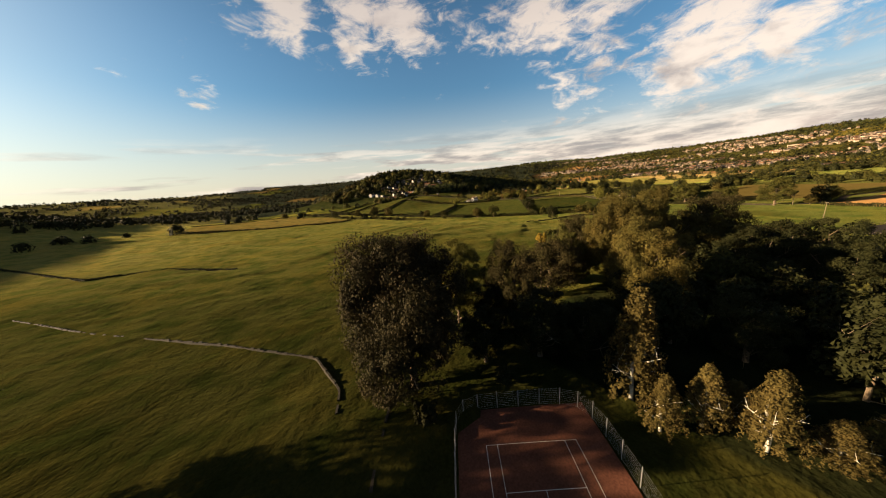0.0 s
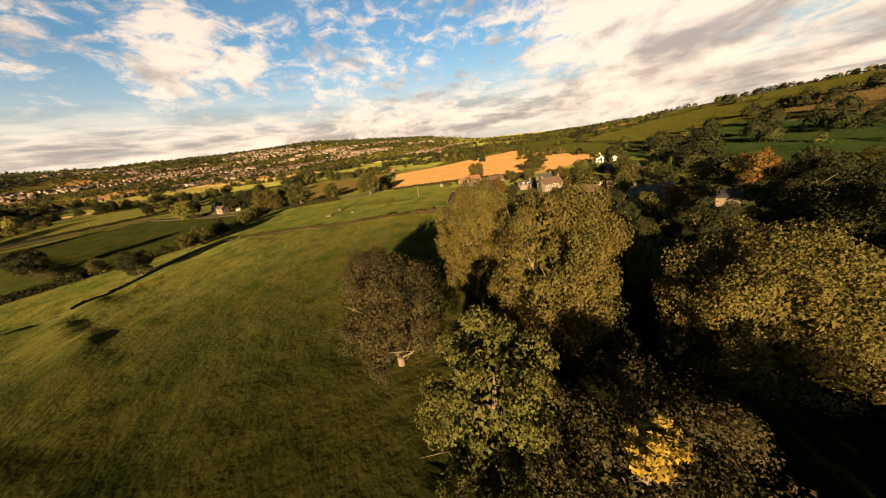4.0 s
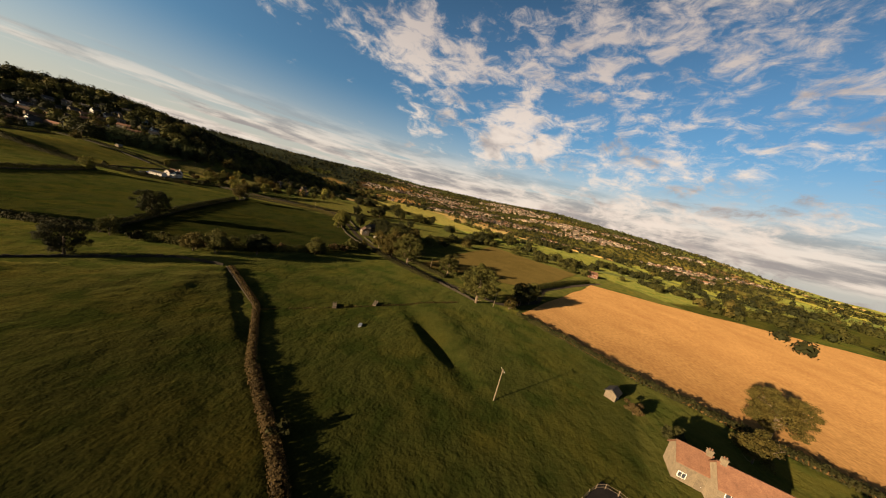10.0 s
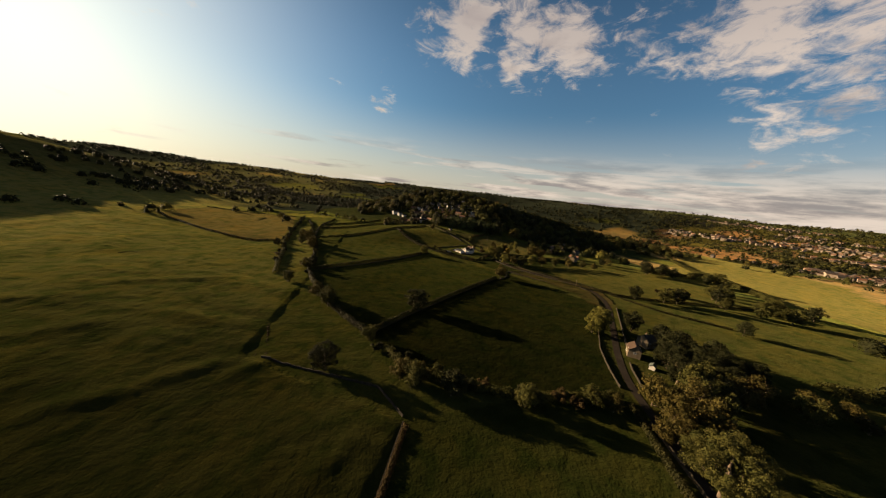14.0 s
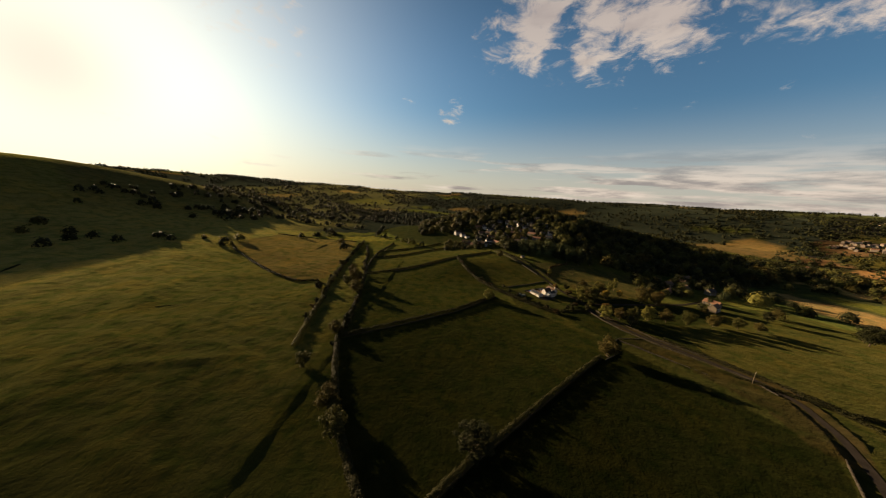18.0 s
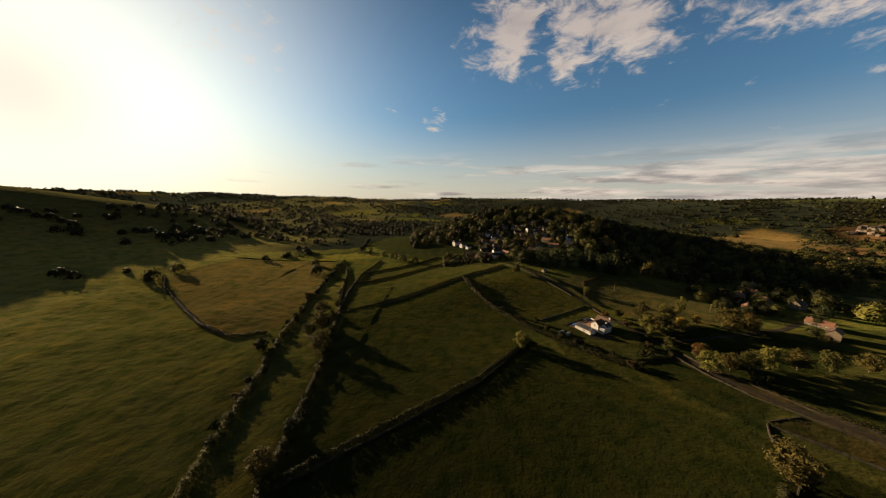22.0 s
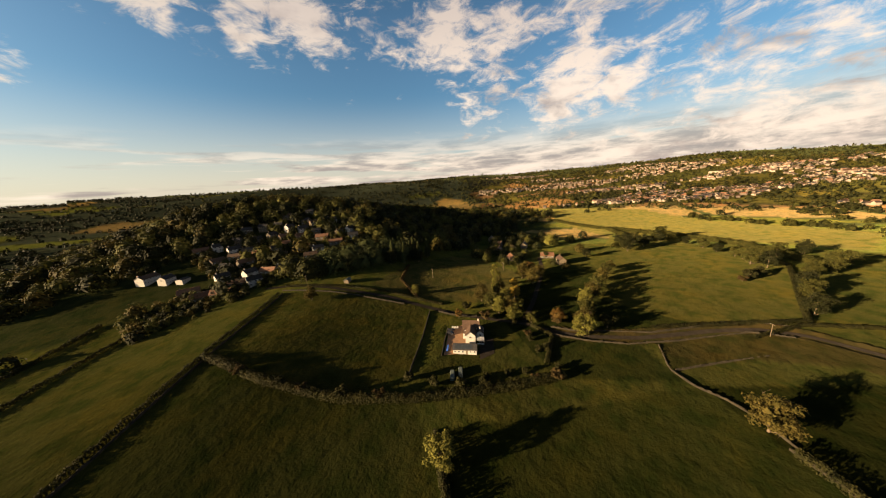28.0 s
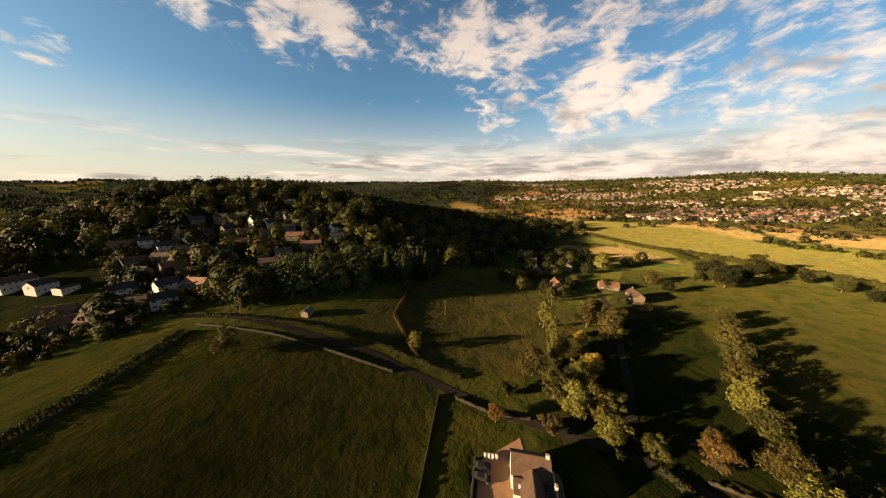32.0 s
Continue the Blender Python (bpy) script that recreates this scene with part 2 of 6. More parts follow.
def ground_mat():
    """Grazed grass: the field's own tint with dry patches, tufts and worn ground."""
    m = bpy.data.materials.new("pasture")
    m.use_nodes = True
    nt = m.node_tree
    n, link = nt.nodes.new, nt.links.new
    bsdf = nt.nodes["Principled BSDF"]
    bsdf.inputs["Roughness"].default_value, bsdf.inputs["Specular IOR Level"].default_value, bsdf.inputs["Diffuse Roughness"].default_value = 1.0, 0.0, 1.0
    co = n("ShaderNodeTexCoord").outputs["Object"]

    def noise_tex(scale, detail, lo, hi, a, b, stretch=(1, 1, 0.3), turn=0.0):
        mp = n("ShaderNodeMapping")
        mp.inputs["Scale"].default_value = stretch
        mp.inputs["Rotation"].default_value = (0, 0, radians(turn))
        link(co, mp.inputs["Vector"])
        t = n("ShaderNodeTexNoise")
        link(mp.outputs[0], t.inputs["Vector"])
        t.inputs["Scale"].default_value, t.inputs["Detail"].default_value, t.inputs["Roughness"].default_value = scale, detail, 0.62
        r = n("ShaderNodeMapRange")
        link(t.outputs["Fac"], r.inputs[0])
        for i, v in zip((1, 2, 3, 4), (lo, hi, a, b)):
            r.inputs[i].default_value = v
        return r.outputs[0], t.outputs["Fac"]

    def blend(fac, a, b, kind="MIX"):
        x = n("ShaderNodeMix")
        x.data_type, x.blend_type = "RGBA", kind
        for s, v in ((x.inputs[0], fac), (x.inputs[6], a), (x.inputs[7], b)):
            if isinstance(v, tuple):
                s.default_value = (*v, 1)
            elif isinstance(v, float):
                s.default_value = v
            else:
                link(v, s)
        return x.outputs[2]

    tint = n("ShaderNodeAttribute")
    tint.attribute_name = "tint"
    tint = tint.outputs["Color"]
    dry = blend(1.0, tint, (1.38, 1.14, 0.80), "MULTIPLY")
    rank = blend(1.0, tint, (0.55, 0.70, 0.60), "MULTIPLY")
    colour = blend(noise_tex(0.035, 7, 0.45, 0.70, 0.0, 0.75)[0], tint, dry)
    colour = blend(noise_tex(0.11, 8, 0.46, 0.62, 0.0, 0.9)[0], colour, rank)
    colour = blend(noise_tex(0.9, 6, 0.56, 0.66, 0.0, 0.5)[0], colour, rank)
    for value in (noise_tex(2.6, 6, 0.3, 0.7, 0.74, 1.26)[0], noise_tex(0.22, 5, 0.32, 0.68, 0.93, 1.07, (1, 0.2, 0.3), 35)[0]):
        sc = n("ShaderNodeVectorMath")
        sc.operation = "SCALE"
        link(colour, sc.inputs[0])
        link(value, sc.inputs[3])
        colour = sc.outputs[0]
    link(colour, bsdf.inputs["Base Color"])
    # blade tips catch low light across the sward
    bsdf.inputs["Sheen Weight"].default_value, bsdf.inputs["Sheen Roughness"].default_value = 0.057, 0.4
    tip = n("ShaderNodeVectorMath")
    tip.operation = "SCALE"
    link(colour, tip.inputs[0])
    tip.inputs[3].default_value = 20.0
    link(tip.outputs[0], bsdf.inputs["Sheen Tint"])
    b = n("ShaderNodeBump")
    b.inputs["Strength"].default_value, b.inputs["Distance"].default_value = 0.65, 1.0
    hump, tuft = noise_tex(0.32, 3, 0, 1, 0, 0.85)[0], noise_tex(1.5, 6, 0, 1, 0, 0.22)[0]
    both = n("ShaderNodeMath")
    link(hump, both.inputs[0])
    link(tuft, both.inputs[1])
    link(both.outputs[0], b.inputs["Height"])
    link(b.outputs[0], bsdf.inputs["Normal"])
    return m


M = {}
M["ground"] = ground_mat()
M["stubble"] = mat("wheat_stubble", (0.128, 0.070, 0.027), (0.160, 0.092, 0.036), 0.05, 0.9, 0.95, 0.3, streak=(62, 0.35, 0.05), gloss=0.0)
M["hay"] = mat("mown_hay", (0.034, 0.026, 0.0082), (0.047, 0.035, 0.0115), 0.05, 0.9, 0.95, 0.3, streak=(20, 0.3, 0.06), gloss=0.0)
M["arena"] = mat("dark_riding_sand", (0.008, 0.0075, 0.008), (0.014, 0.013, 0.013), 0.15, 3.0, 0.95, 0.5, gloss=0.0)
# court clay darkened to hold part of the tree shade over it
M["clay"] = mat("red_court", (0.075, 0.032, 0.022), (0.11, 0.045, 0.03), 0.2, 4.0, 0.95, 0.2, gloss=0.0)
M["paint"] = mat("white_paint", (0.40, 0.39, 0.37), (0.48, 0.47, 0.45), 0.8, 7.0, 0.7, 0.1)
M["road"] = mat("asphalt", (0.015, 0.0125, 0.0105), (0.025, 0.021, 0.0175), 0.3, 5.0, 1.0, 0.3, gloss=0.0)
M["gravel"] = mat("gravel_yard", (0.19, 0.105, 0.058), (0.25, 0.145, 0.083), 0.4, 9.0, 0.95, 0.4)
M["yard"] = mat("worn_concrete_yard", (0.050, 0.044, 0.037), (0.075, 0.066, 0.055), 0.3, 6.0, 0.95, 0.3, gloss=0.0)
M["verge"] = mat("dry_verge", (0.034, 0.027, 0.011), (0.052, 0.040, 0.016), 0.25, 2.5, 1.0, 0.3, gloss=0.0)
M["soil"] = mat("mown_paddock", (0.058, 0.041, 0.020), (0.078, 0.055, 0.026), 0.08, 1.4, 1.0, 0.3, gloss=0.0)
M["stone"] = mat("gritstone", (0.075, 0.059, 0.040), (0.115, 0.090, 0.060), 1.2, 7.0, 0.9, 0.6, island=0.25, vary=0.1)
M["drystone"] = mat("dry_stone", (0.014, 0.0115, 0.0075), (0.030, 0.024, 0.015), 0.7, 5.0, 0.95, 0.7, island=0.3)
M["render"] = mat("white_render", (0.27, 0.255, 0.235), (0.34, 0.32, 0.295), 0.5, 5.0, 0.85, 0.1, vary=0.06)
M["slate"] = mat("slate_roof", (0.020, 0.019, 0.0195), (0.034, 0.0315, 0.031), 0.8, 6.0, 0.75, 0.4, vary=0.25, gloss=0.1)
M["tile"] = mat("brown_roof_tile", (0.040, 0.024, 0.016), (0.060, 0.036, 0.024), 0.8, 6.0, 0.8, 0.4, vary=0.25)
M["pantile"] = mat("red_clay_tile", (0.090, 0.044, 0.026), (0.125, 0.062, 0.036), 0.8, 6.0, 0.8, 0.4, vary=0.2)
M["brick"] = mat("red_brick", (0.15, 0.065, 0.038), (0.20, 0.09, 0.054), 1.5, 9.0, 0.9, 0.3, vary=0.15)
M["sheet"] = mat("grey_green_sheet_roof", (0.055, 0.066, 0.060), (0.075, 0.086, 0.077), 0.3, 3.0, 0.7, 0.2, streak=(0, 1.2, 0.08), gloss=0.1)
M["townwall"] = mat("weathered_town_walls", (0.125, 0.097, 0.074), (0.25, 0.20, 0.158), 0.02, 2.0, 0.9, 0.0, island=0.45)
M["glass"] = mat("window_glass", (0.02, 0.024, 0.03), (0.03, 0.034, 0.04), 0.5, 2.0, 0.06, 0.0)
M["wood"] = mat("weathered_wood", (0.075, 0.058, 0.040), (0.12, 0.095, 0.066), 2.0, 9.0, 0.85, 0.4, vary=0.2)
M["bark"] = mat("bark", (0.07, 0.05, 0.035), (0.12, 0.09, 0.06), 1.5, 8.0, 0.95, 0.6)
M["birchbark"] = mat("birch_bark", (0.45, 0.40, 0.34), (0.62, 0.57, 0.50), 1.5, 6.0, 0.85, 0.3)
M["metal"] = mat("galvanised_steel", (0.35, 0.35, 0.36), (0.45, 0.45, 0.46), 2.0, 9.0, 0.45, 0.1, metal=0.8)
M["dark"] = mat("dark_doorway", (0.012, 0.011, 0.010), (0.02, 0.018, 0.016), 1.0, 4.0, 0.9, 0.1)
M["carpaint"] = mat("black_car_paint", (0.012, 0.012, 0.014), (0.016, 0.016, 0.018), 1.0, 4.0, 0.25, 0.0)
M["rubber"] = mat("black_rubber", (0.012, 0.012, 0.012), (0.02, 0.02, 0.02), 3.0, 9.0, 0.9, 0.1)
M["blue"] = mat("blue_plastic", (0.04, 0.10, 0.35), (0.05, 0.12, 0.40), 1.0, 4.0, 0.5, 0.1)
LEAVES = {
    "oak": ((0.024, 0.027, 0.007), (0.050, 0.045, 0.011)),
    # deepened past its own green, for crowns in shade or against the sun
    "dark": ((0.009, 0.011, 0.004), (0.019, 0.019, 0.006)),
    "lime": ((0.056, 0.056, 0.012), (0.084, 0.075, 0.016)),
    "gold": ((0.057, 0.042, 0.011), (0.036, 0.033, 0.0085)),
    "autumn": ((0.074, 0.036, 0.009), (0.052, 0.037, 0.010)),
    "yellow": ((0.200, 0.125, 0.016), (0.110, 0.085, 0.018)),
    "birch": ((0.062, 0.045, 0.014), (0.045, 0.037, 0.011)),
    "conifer": ((0.021, 0.027, 0.010), (0.040, 0.044, 0.015)),
    "hedge": ((0.011, 0.012, 0.004), (0.023, 0.021, 0.0065)),
    # russet deepened for a crown seen from its shaded side
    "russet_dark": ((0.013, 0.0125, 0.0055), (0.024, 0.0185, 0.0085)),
    "russet": ((0.019, 0.018, 0.0065), (0.034, 0.026, 0.0105)),
    "brown": ((0.030, 0.021, 0.008), (0.046, 0.031, 0.012)),
}
for key, (a, b) in LEAVES.items():
    M["leaf_" + key] = mat("leaves_" + key, a, b, 0.25, 2.2, 0.75, 0.0, vary=0.22, island=0.2, leaf=0.05 if key in ("hedge", "dark") else 0.17, gloss=0.05)
M["straw"] = mat("dry_grass", (0.075, 0.060, 0.020), (0.050, 0.050, 0.015), 0.3, 3.0, 0.9, 0.0, island=0.3, leaf=0.2, gloss=0.0)


# ---- mesh helpers ----
def part(name, mesh, material, parent=None, label=""):
    if not mesh.materials:
        mesh.materials.append(material)
    ob = new(name, mesh)
    if parent:
        ob.parent = parent
    return tagged(ob, label)


class Soup:
    def __init__(self):
        self.v, self.f = [], []

    def face(self, *points):
        k = len(self.v)
        self.v += [tuple(p) for p in points]
        self.f.append(tuple(range(k, k + len(points))))
        return self

    def box(self, x0, y0, z0, x1, y1, z1, taper=0.0):
        k, t = len(self.v), taper
        self.v += [(x0, y0, z0), (x1, y0, z0), (x1, y1, z0), (x0, y1, z0), (x0 + t, y0 + t, z1), (x1 - t, y0 + t, z1), (x1 - t, y1 - t, z1), (x0 + t, y1 - t, z1)]
        self.f += [tuple(k + i for i in q) for q in ((3, 2, 1, 0), (4, 5, 6, 7), (0, 1, 5, 4), (1, 2, 6, 5), (2, 3, 7, 6), (3, 0, 4, 7))]
        return self

    def tube(self, points, radii, sides=7):
        k = len(self.v)
        pts = [Vector(p) for p in points]
        for i, p in enumerate(pts):
            way = (pts[min(i + 1, len(pts) - 1)] - pts[max(i - 1, 0)]).normalized()
            a = way.orthogonal().normalized()
            b = way.cross(a)
            for s in range(sides):
                t = math.tau * s / sides
                self.v.append(tuple(p + radii[i] * (math.cos(t) * a + math.sin(t) * b)))
        for i in range(len(pts) - 1):
            for s in range(sides):
                q = (s + 1) % sides
                self.f.append((k + i * sides + s, k + i * sides + q, k + (i + 1) * sides + q, k + (i + 1) * sides + s))
        self.f.append(tuple(k + s for s in reversed(range(sides))))
        self.f.append(tuple(k + (len(pts) - 1) * sides + s for s in range(sides)))
        return self

    def mesh(self, name, smooth=False):
        me = bpy.data.meshes.new(name)
        me.from_pydata(self.v, [], self.f)
        if smooth:
            me.polygons.foreach_set("use_smooth", [True] * len(me.polygons))
        me.update()
        return me


def quads_mesh(name, pieces):
    """A mesh of loose faces from an array (n, corners, 3)."""
    pieces = np.asarray(pieces, np.float32)
    n, k = pieces.shape[:2]
    me = bpy.data.meshes.new(name)
    me.vertices.add(k * n)
    me.vertices.foreach_set("co", pieces.ravel())
    me.loops.add(k * n)
    me.loops.foreach_set("vertex_index", np.arange(k * n, dtype=np.int32))
    me.polygons.add(n)
    me.polygons.foreach_set("loop_start", np.arange(0, k * n, k, dtype=np.int32))
    me.update(calc_edges=True)
    me.validate()
    return me


def unit(v):
    return v / np.maximum(np.linalg.norm(v, axis=-1, keepdims=True), 1e-9)


def leaf_quads(rng, centre, normal, size):
    """Pointed leaf sprays, one three-cornered face each."""
    n = len(centre)
    normal = unit(normal)
    u = unit(np.cross(normal, rng.normal(size=(n, 3))))
    v = np.cross(normal, u)
    s = np.asarray(size).reshape(-1, 1) * np.ones((n, 1))
    w = s * rng.uniform(0.55, 1.0, (n, 1))
    skew = s * rng.uniform(-0.5, 0.5, (n, 1))
    lift = normal * s * rng.uniform(-0.2, 0.2, (n, 1))
    return np.stack([centre - u * s * 0.9 - v * w * 0.5, centre + u * s * 0.9 - v * w * 0.5, centre + v * w + u * skew + lift], 1)


# ---- land ----
def bump(x, y, cx, cy, sx, sy, h, turn=0.0):
    c, s = math.cos(math.radians(turn)), math.sin(math.radians(turn))
    u, v = (x - cx) * c + (y - cy) * s, -(x - cx) * s + (y - cy) * c
    return h * np.exp(-0.5 * ((u / sx) ** 2 + (v / sy) ** 2))
SKY_AZ = [0, 10, 25, 40, 55, 65, 80, 95, 108, 118, 128, 140, 150, 163, 178, 192, 230, 270, 300, 312, 325, 340, 350, 360]
SKY_EL = [1.9, 2.0, 1.8, 2.1, 2.1, 1.9, 2.3, 2.8, 2.1, 1.2, -0.5, -1.1, -0.6, 0.1, 1.3, 1.8, 1.8, 1.8, 1.7, 1.9, 1.8, 1.6, 1.4, 1.6]
BANKS = [(-4, 84, 9, 2.8, 1.1, 21), (15, 98, 9, 2.8, 1.2, 34), (70, 60, 9, 2.4, 0.6, 42), (33, 100, 8, 3.0, 1.0, 51), (-5, 138, 20, 3.2, 1.1, -17), (-52, 187, 22, 3.4, 1.1, 17), (-60, 120, 25, 4, 1.0, 25), (-100, 150, 26, 4, 1.0, 15), (-40, 75, 16, 3, 0.9, 50)]
def height(x, y):
    x, y = np.asarray(x, float), np.asarray(y, float)
    z = 4.0 + 0 * x
    z = z + bump(x, y, 60, -60, 110, 60, 4.5) + bump(x, y, -130, -30, 45, 45, 4.5)
    z = z + bump(x, y, 190, 715, 110, 95, 56) + bump(x, y, 320, 650, 120, 80, 32, -25) + bump(x, y, 480, 590, 130, 70, 22, -25)
    z = z + bump(x, y, 200, 470, 90, 60, 12) + bump(x, y, 104, 412, 42, 34, 7.0, 30)
    z = z + bump(x, y, -700, 560, 190, 280, 112) + bump(x, y, 285, 545, 60, 50, 20)
    r = np.hypot(x - 60, y - 150)
    az = np.degrees(np.arctan2(x - 60, y - 150)) % 360
    el = np.interp(az, SKY_AZ, SKY_EL)
    near = np.interp(az, [0, 60, 100, 125, 150, 165, 190, 230, 300, 340, 360], [1500, 800, 800, 1200, 500, 300, 250, 300, 900, 1300, 1500])
    far = np.interp(az, [0, 60, 100, 125, 150, 165, 190, 230, 300, 340, 360], [3300, 3000, 2800, 3000, 1300, 1100, 1000, 1500, 3000, 3300, 3300])
    k = np.clip((r - near) / (far - near), 0, 1)
    k = k * k * (3 - 2 * k)
    z = z + k * (34 + np.tan(np.radians(el)) * far)
    # wooded ridges of the valley's far side
    z = z + bump(x, y, 1300, 1290, 330, 150, 62, -47) + bump(x, y, 860, 2080, 430, 160, 66, -22) + bump(x, y, 1950, 1330, 380, 150, 34, -58)
    # rolling
    z = z + np.clip((r - 350) / 500, 0, 1) * (6 * np.sin(x / 170 + 1.3) * np.sin(y / 210) + 3 * np.sin(x / 77 + y / 95))
    # old plough ridges and hollows of the pasture
    z = z + 0.45 * np.sin(x / 19 + 0.4 * np.sin(y / 23)) * np.sin(y / 27 + 1) + 0.30 * np.sin(x / 5.3 + y / 11 + 2.0 * np.sin(y / 31)) * np.sin(x / 37 + 2) * np.clip((40 - x) / 60, 0, 1)
    # banks and ditches
    z = z + bump(x, y, 97, -13, 12, 2.2, -1.9, 48.6) + bump(x, y, 110, -10, 12, 5, 0.9, 48.6)
    for cx, cy, length, wide, rise, turn in BANKS:
        z = z + bump(x, y, cx, cy, length, wide, rise, turn)
    return z


def level(x, y):
    return float(height(x, y))


def inside(x, y, poly):
    """Which of the points lie in the outline."""
    hit = np.zeros(np.shape(x), bool)
    for (x0, y0), (x1, y1) in zip(poly, poly[1:] + poly[:1]):
        if y0 == y1:
            continue
        cross = (y0 > y) != (y1 > y)
        hit ^= cross & (x < (x1 - x0) * (y - y0) / (y1 - y0) + x0)
    return hit


rng = np.random.default_rng(4)
SEEDS = np.stack([rng.uniform(-2600, 4000, 1500), rng.uniform(-3200, 4200, 1500)], 1)
SEED_TINT = rng.choice(7, 1500, p=[0.36, 0.2, 0.14, 0.1, 0.06, 0.06, 0.08])
TINTS = 0.36 * np.array([(0.085, 0.088, 0.022), (0.105, 0.105, 0.024), (0.068, 0.080, 0.022), (0.150, 0.140, 0.030), (0.30, 0.20, 0.075), (0.20, 0.14, 0.06), (0.12, 0.13, 0.03)])


def patchwork(x, y):
    """The nearest field of the distant patchwork, and how far its border is."""
    own, edge = np.zeros(len(x), int), np.zeros(len(x))
    for i in range(0, len(x), 4000):
        d = np.hypot(x[i : i + 4000, None] - SEEDS[:, 0], y[i : i + 4000, None] - SEEDS[:, 1])
        two = np.argpartition(d, 1, axis=1)[:, :2]
        dd = np.take_along_axis(d, two, 1)
        first = dd.argmin(1)
        own[i : i + 4000] = np.take_along_axis(two, first[:, None], 1)[:, 0]
        edge[i : i + 4000] = np.abs(dd[:, 0] - dd[:, 1])
    return own, edge


FIELDS = [
    # outline, tint
    ([(-60, 318), (-93, 334), (-140, 368), (-215, 432), (-222, 470), (-215, 535), (-79, 536), (-46, 400), (-38, 330)], (0.24, 0.19, 0.050)),
    ([(205, 402), (240, 362), (268, 368), (290, 392), (252, 442), (212, 428)], (0.115, 0.105, 0.030)),
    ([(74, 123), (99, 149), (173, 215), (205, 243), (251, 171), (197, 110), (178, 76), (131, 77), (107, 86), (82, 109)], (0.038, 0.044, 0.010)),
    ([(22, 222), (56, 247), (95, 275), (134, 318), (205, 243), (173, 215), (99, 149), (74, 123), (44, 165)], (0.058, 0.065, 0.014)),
    ([(-8, 357), (41, 383), (98, 423), (107, 390), (140, 332), (95, 275), (20, 222), (11, 293)], (0.090, 0.096, 0.021)),
    ([(98, 423), (153, 470), (188, 425), (203, 378), (149, 344), (122, 357), (107, 390)], (0.104, 0.102, 0.022)),
    ([(-17, 468), (71, 540), (150, 475), (98, 423), (-8, 357)], (0.116, 0.118, 0.026)),
    ([(88, 70), (76, 37), (48, -8), (33, -31), (60, -60), (121, -70), (143, -33), (150, 0), (178, 76), (131, 77)], (0.100, 0.112, 0.023)),
    ([(247, 257), (275, 285), (430, 285), (490, 225), (407, 165), (290, 190)], (0.112, 0.107, 0.024)),
    ([(500, 300), (600, 378), (868, 535), (820, 268), (715, 190), (590, 50), (495, 95), (500, 230)], (0.205, 0.180, 0.043)),
    ([(430, 290), (540, 300), (480, 180), (510, 215)], (0.10, 0.11, 0.025)),
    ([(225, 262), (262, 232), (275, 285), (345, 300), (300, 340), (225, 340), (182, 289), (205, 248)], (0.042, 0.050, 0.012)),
    ([(205, 400), (240, 330), (300, 350), (330, 420), (260, 440), (200, 430)], (0.135, 0.122, 0.034)),
    ([(-20, -30), (-60, 20), (-120, 40), (-210, 95), (-240, 180), (-100, 195), (30, 105), (88, 70), (48, -8), (30, -31)], (0.086, 0.088, 0.018)),
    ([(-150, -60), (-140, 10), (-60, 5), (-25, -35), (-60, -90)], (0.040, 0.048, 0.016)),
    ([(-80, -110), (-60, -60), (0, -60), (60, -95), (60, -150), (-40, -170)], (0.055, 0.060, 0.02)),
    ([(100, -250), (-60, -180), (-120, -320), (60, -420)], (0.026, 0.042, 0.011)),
    # rough grass beside the lane
    ([(211, 252), (229, 256), (240, 247), (262, 222), (266, 204), (260, 178), (250, 164), (243, 172), (247, 192), (236, 222), (226, 236)], (0.074, 0.064, 0.018)),
    ([(213, 302), (216, 284), (229, 258), (250, 234), (263, 214), (265, 199), (257, 181), (247, 164), (254, 160), (270, 176), (279, 197), (277, 216), (264, 237), (240, 266), (228, 287), (224, 303)], (0.100, 0.080, 0.027)),
    ([(428, 300), (486, 226), (520, 210), (540, 262), (500, 300)], (0.150, 0.140, 0.031)),
]


def lumps(x, y, cell, seed, stretch=1.0, turn=0.0):
    """Smooth random humps, 0 to 1, about one to a cell; longer along one way when stretched."""
    c, t = math.cos(math.radians(turn)), math.sin(math.radians(turn))
    u, v = (x * c + y * t) / (cell * stretch), (y * c - x * t) / cell
    i, j = np.floor(u).astype(np.int64), np.floor(v).astype(np.int64)
    fu, fv = u - i, v - j
    fu, fv = fu * fu * (3 - 2 * fu), fv * fv * (3 - 2 * fv)

    def corner(a, b):
        h = (a * 374761393 + b * 668265263 + seed * 1442695041) & 0x7FFFFFFF
        h = ((h ^ (h >> 13)) * 1274126177) & 0x7FFFFFFF
        return ((h ^ (h >> 16)) & 0xFFFF) / 65535.0

    return (corner(i, j) * (1 - fu) + corner(i + 1, j) * fu) * (1 - fv) + (corner(i, j + 1) * (1 - fu) + corner(i + 1, j + 1) * fu) * fv


def near_line(x, y, points):
    """How far each point lies from a bent line."""
    d = np.full(len(x), 1e9)
    for (x0, y0), (x1, y1) in zip(points, points[1:]):
        dx, dy = x1 - x0, y1 - y0
        t = np.clip(((x - x0) * dx + (y - y0) * dy) / (dx * dx + dy * dy), 0, 1)
        d = np.minimum(d, np.hypot(x - x0 - t * dx, y - y0 - t * dy))
    return d


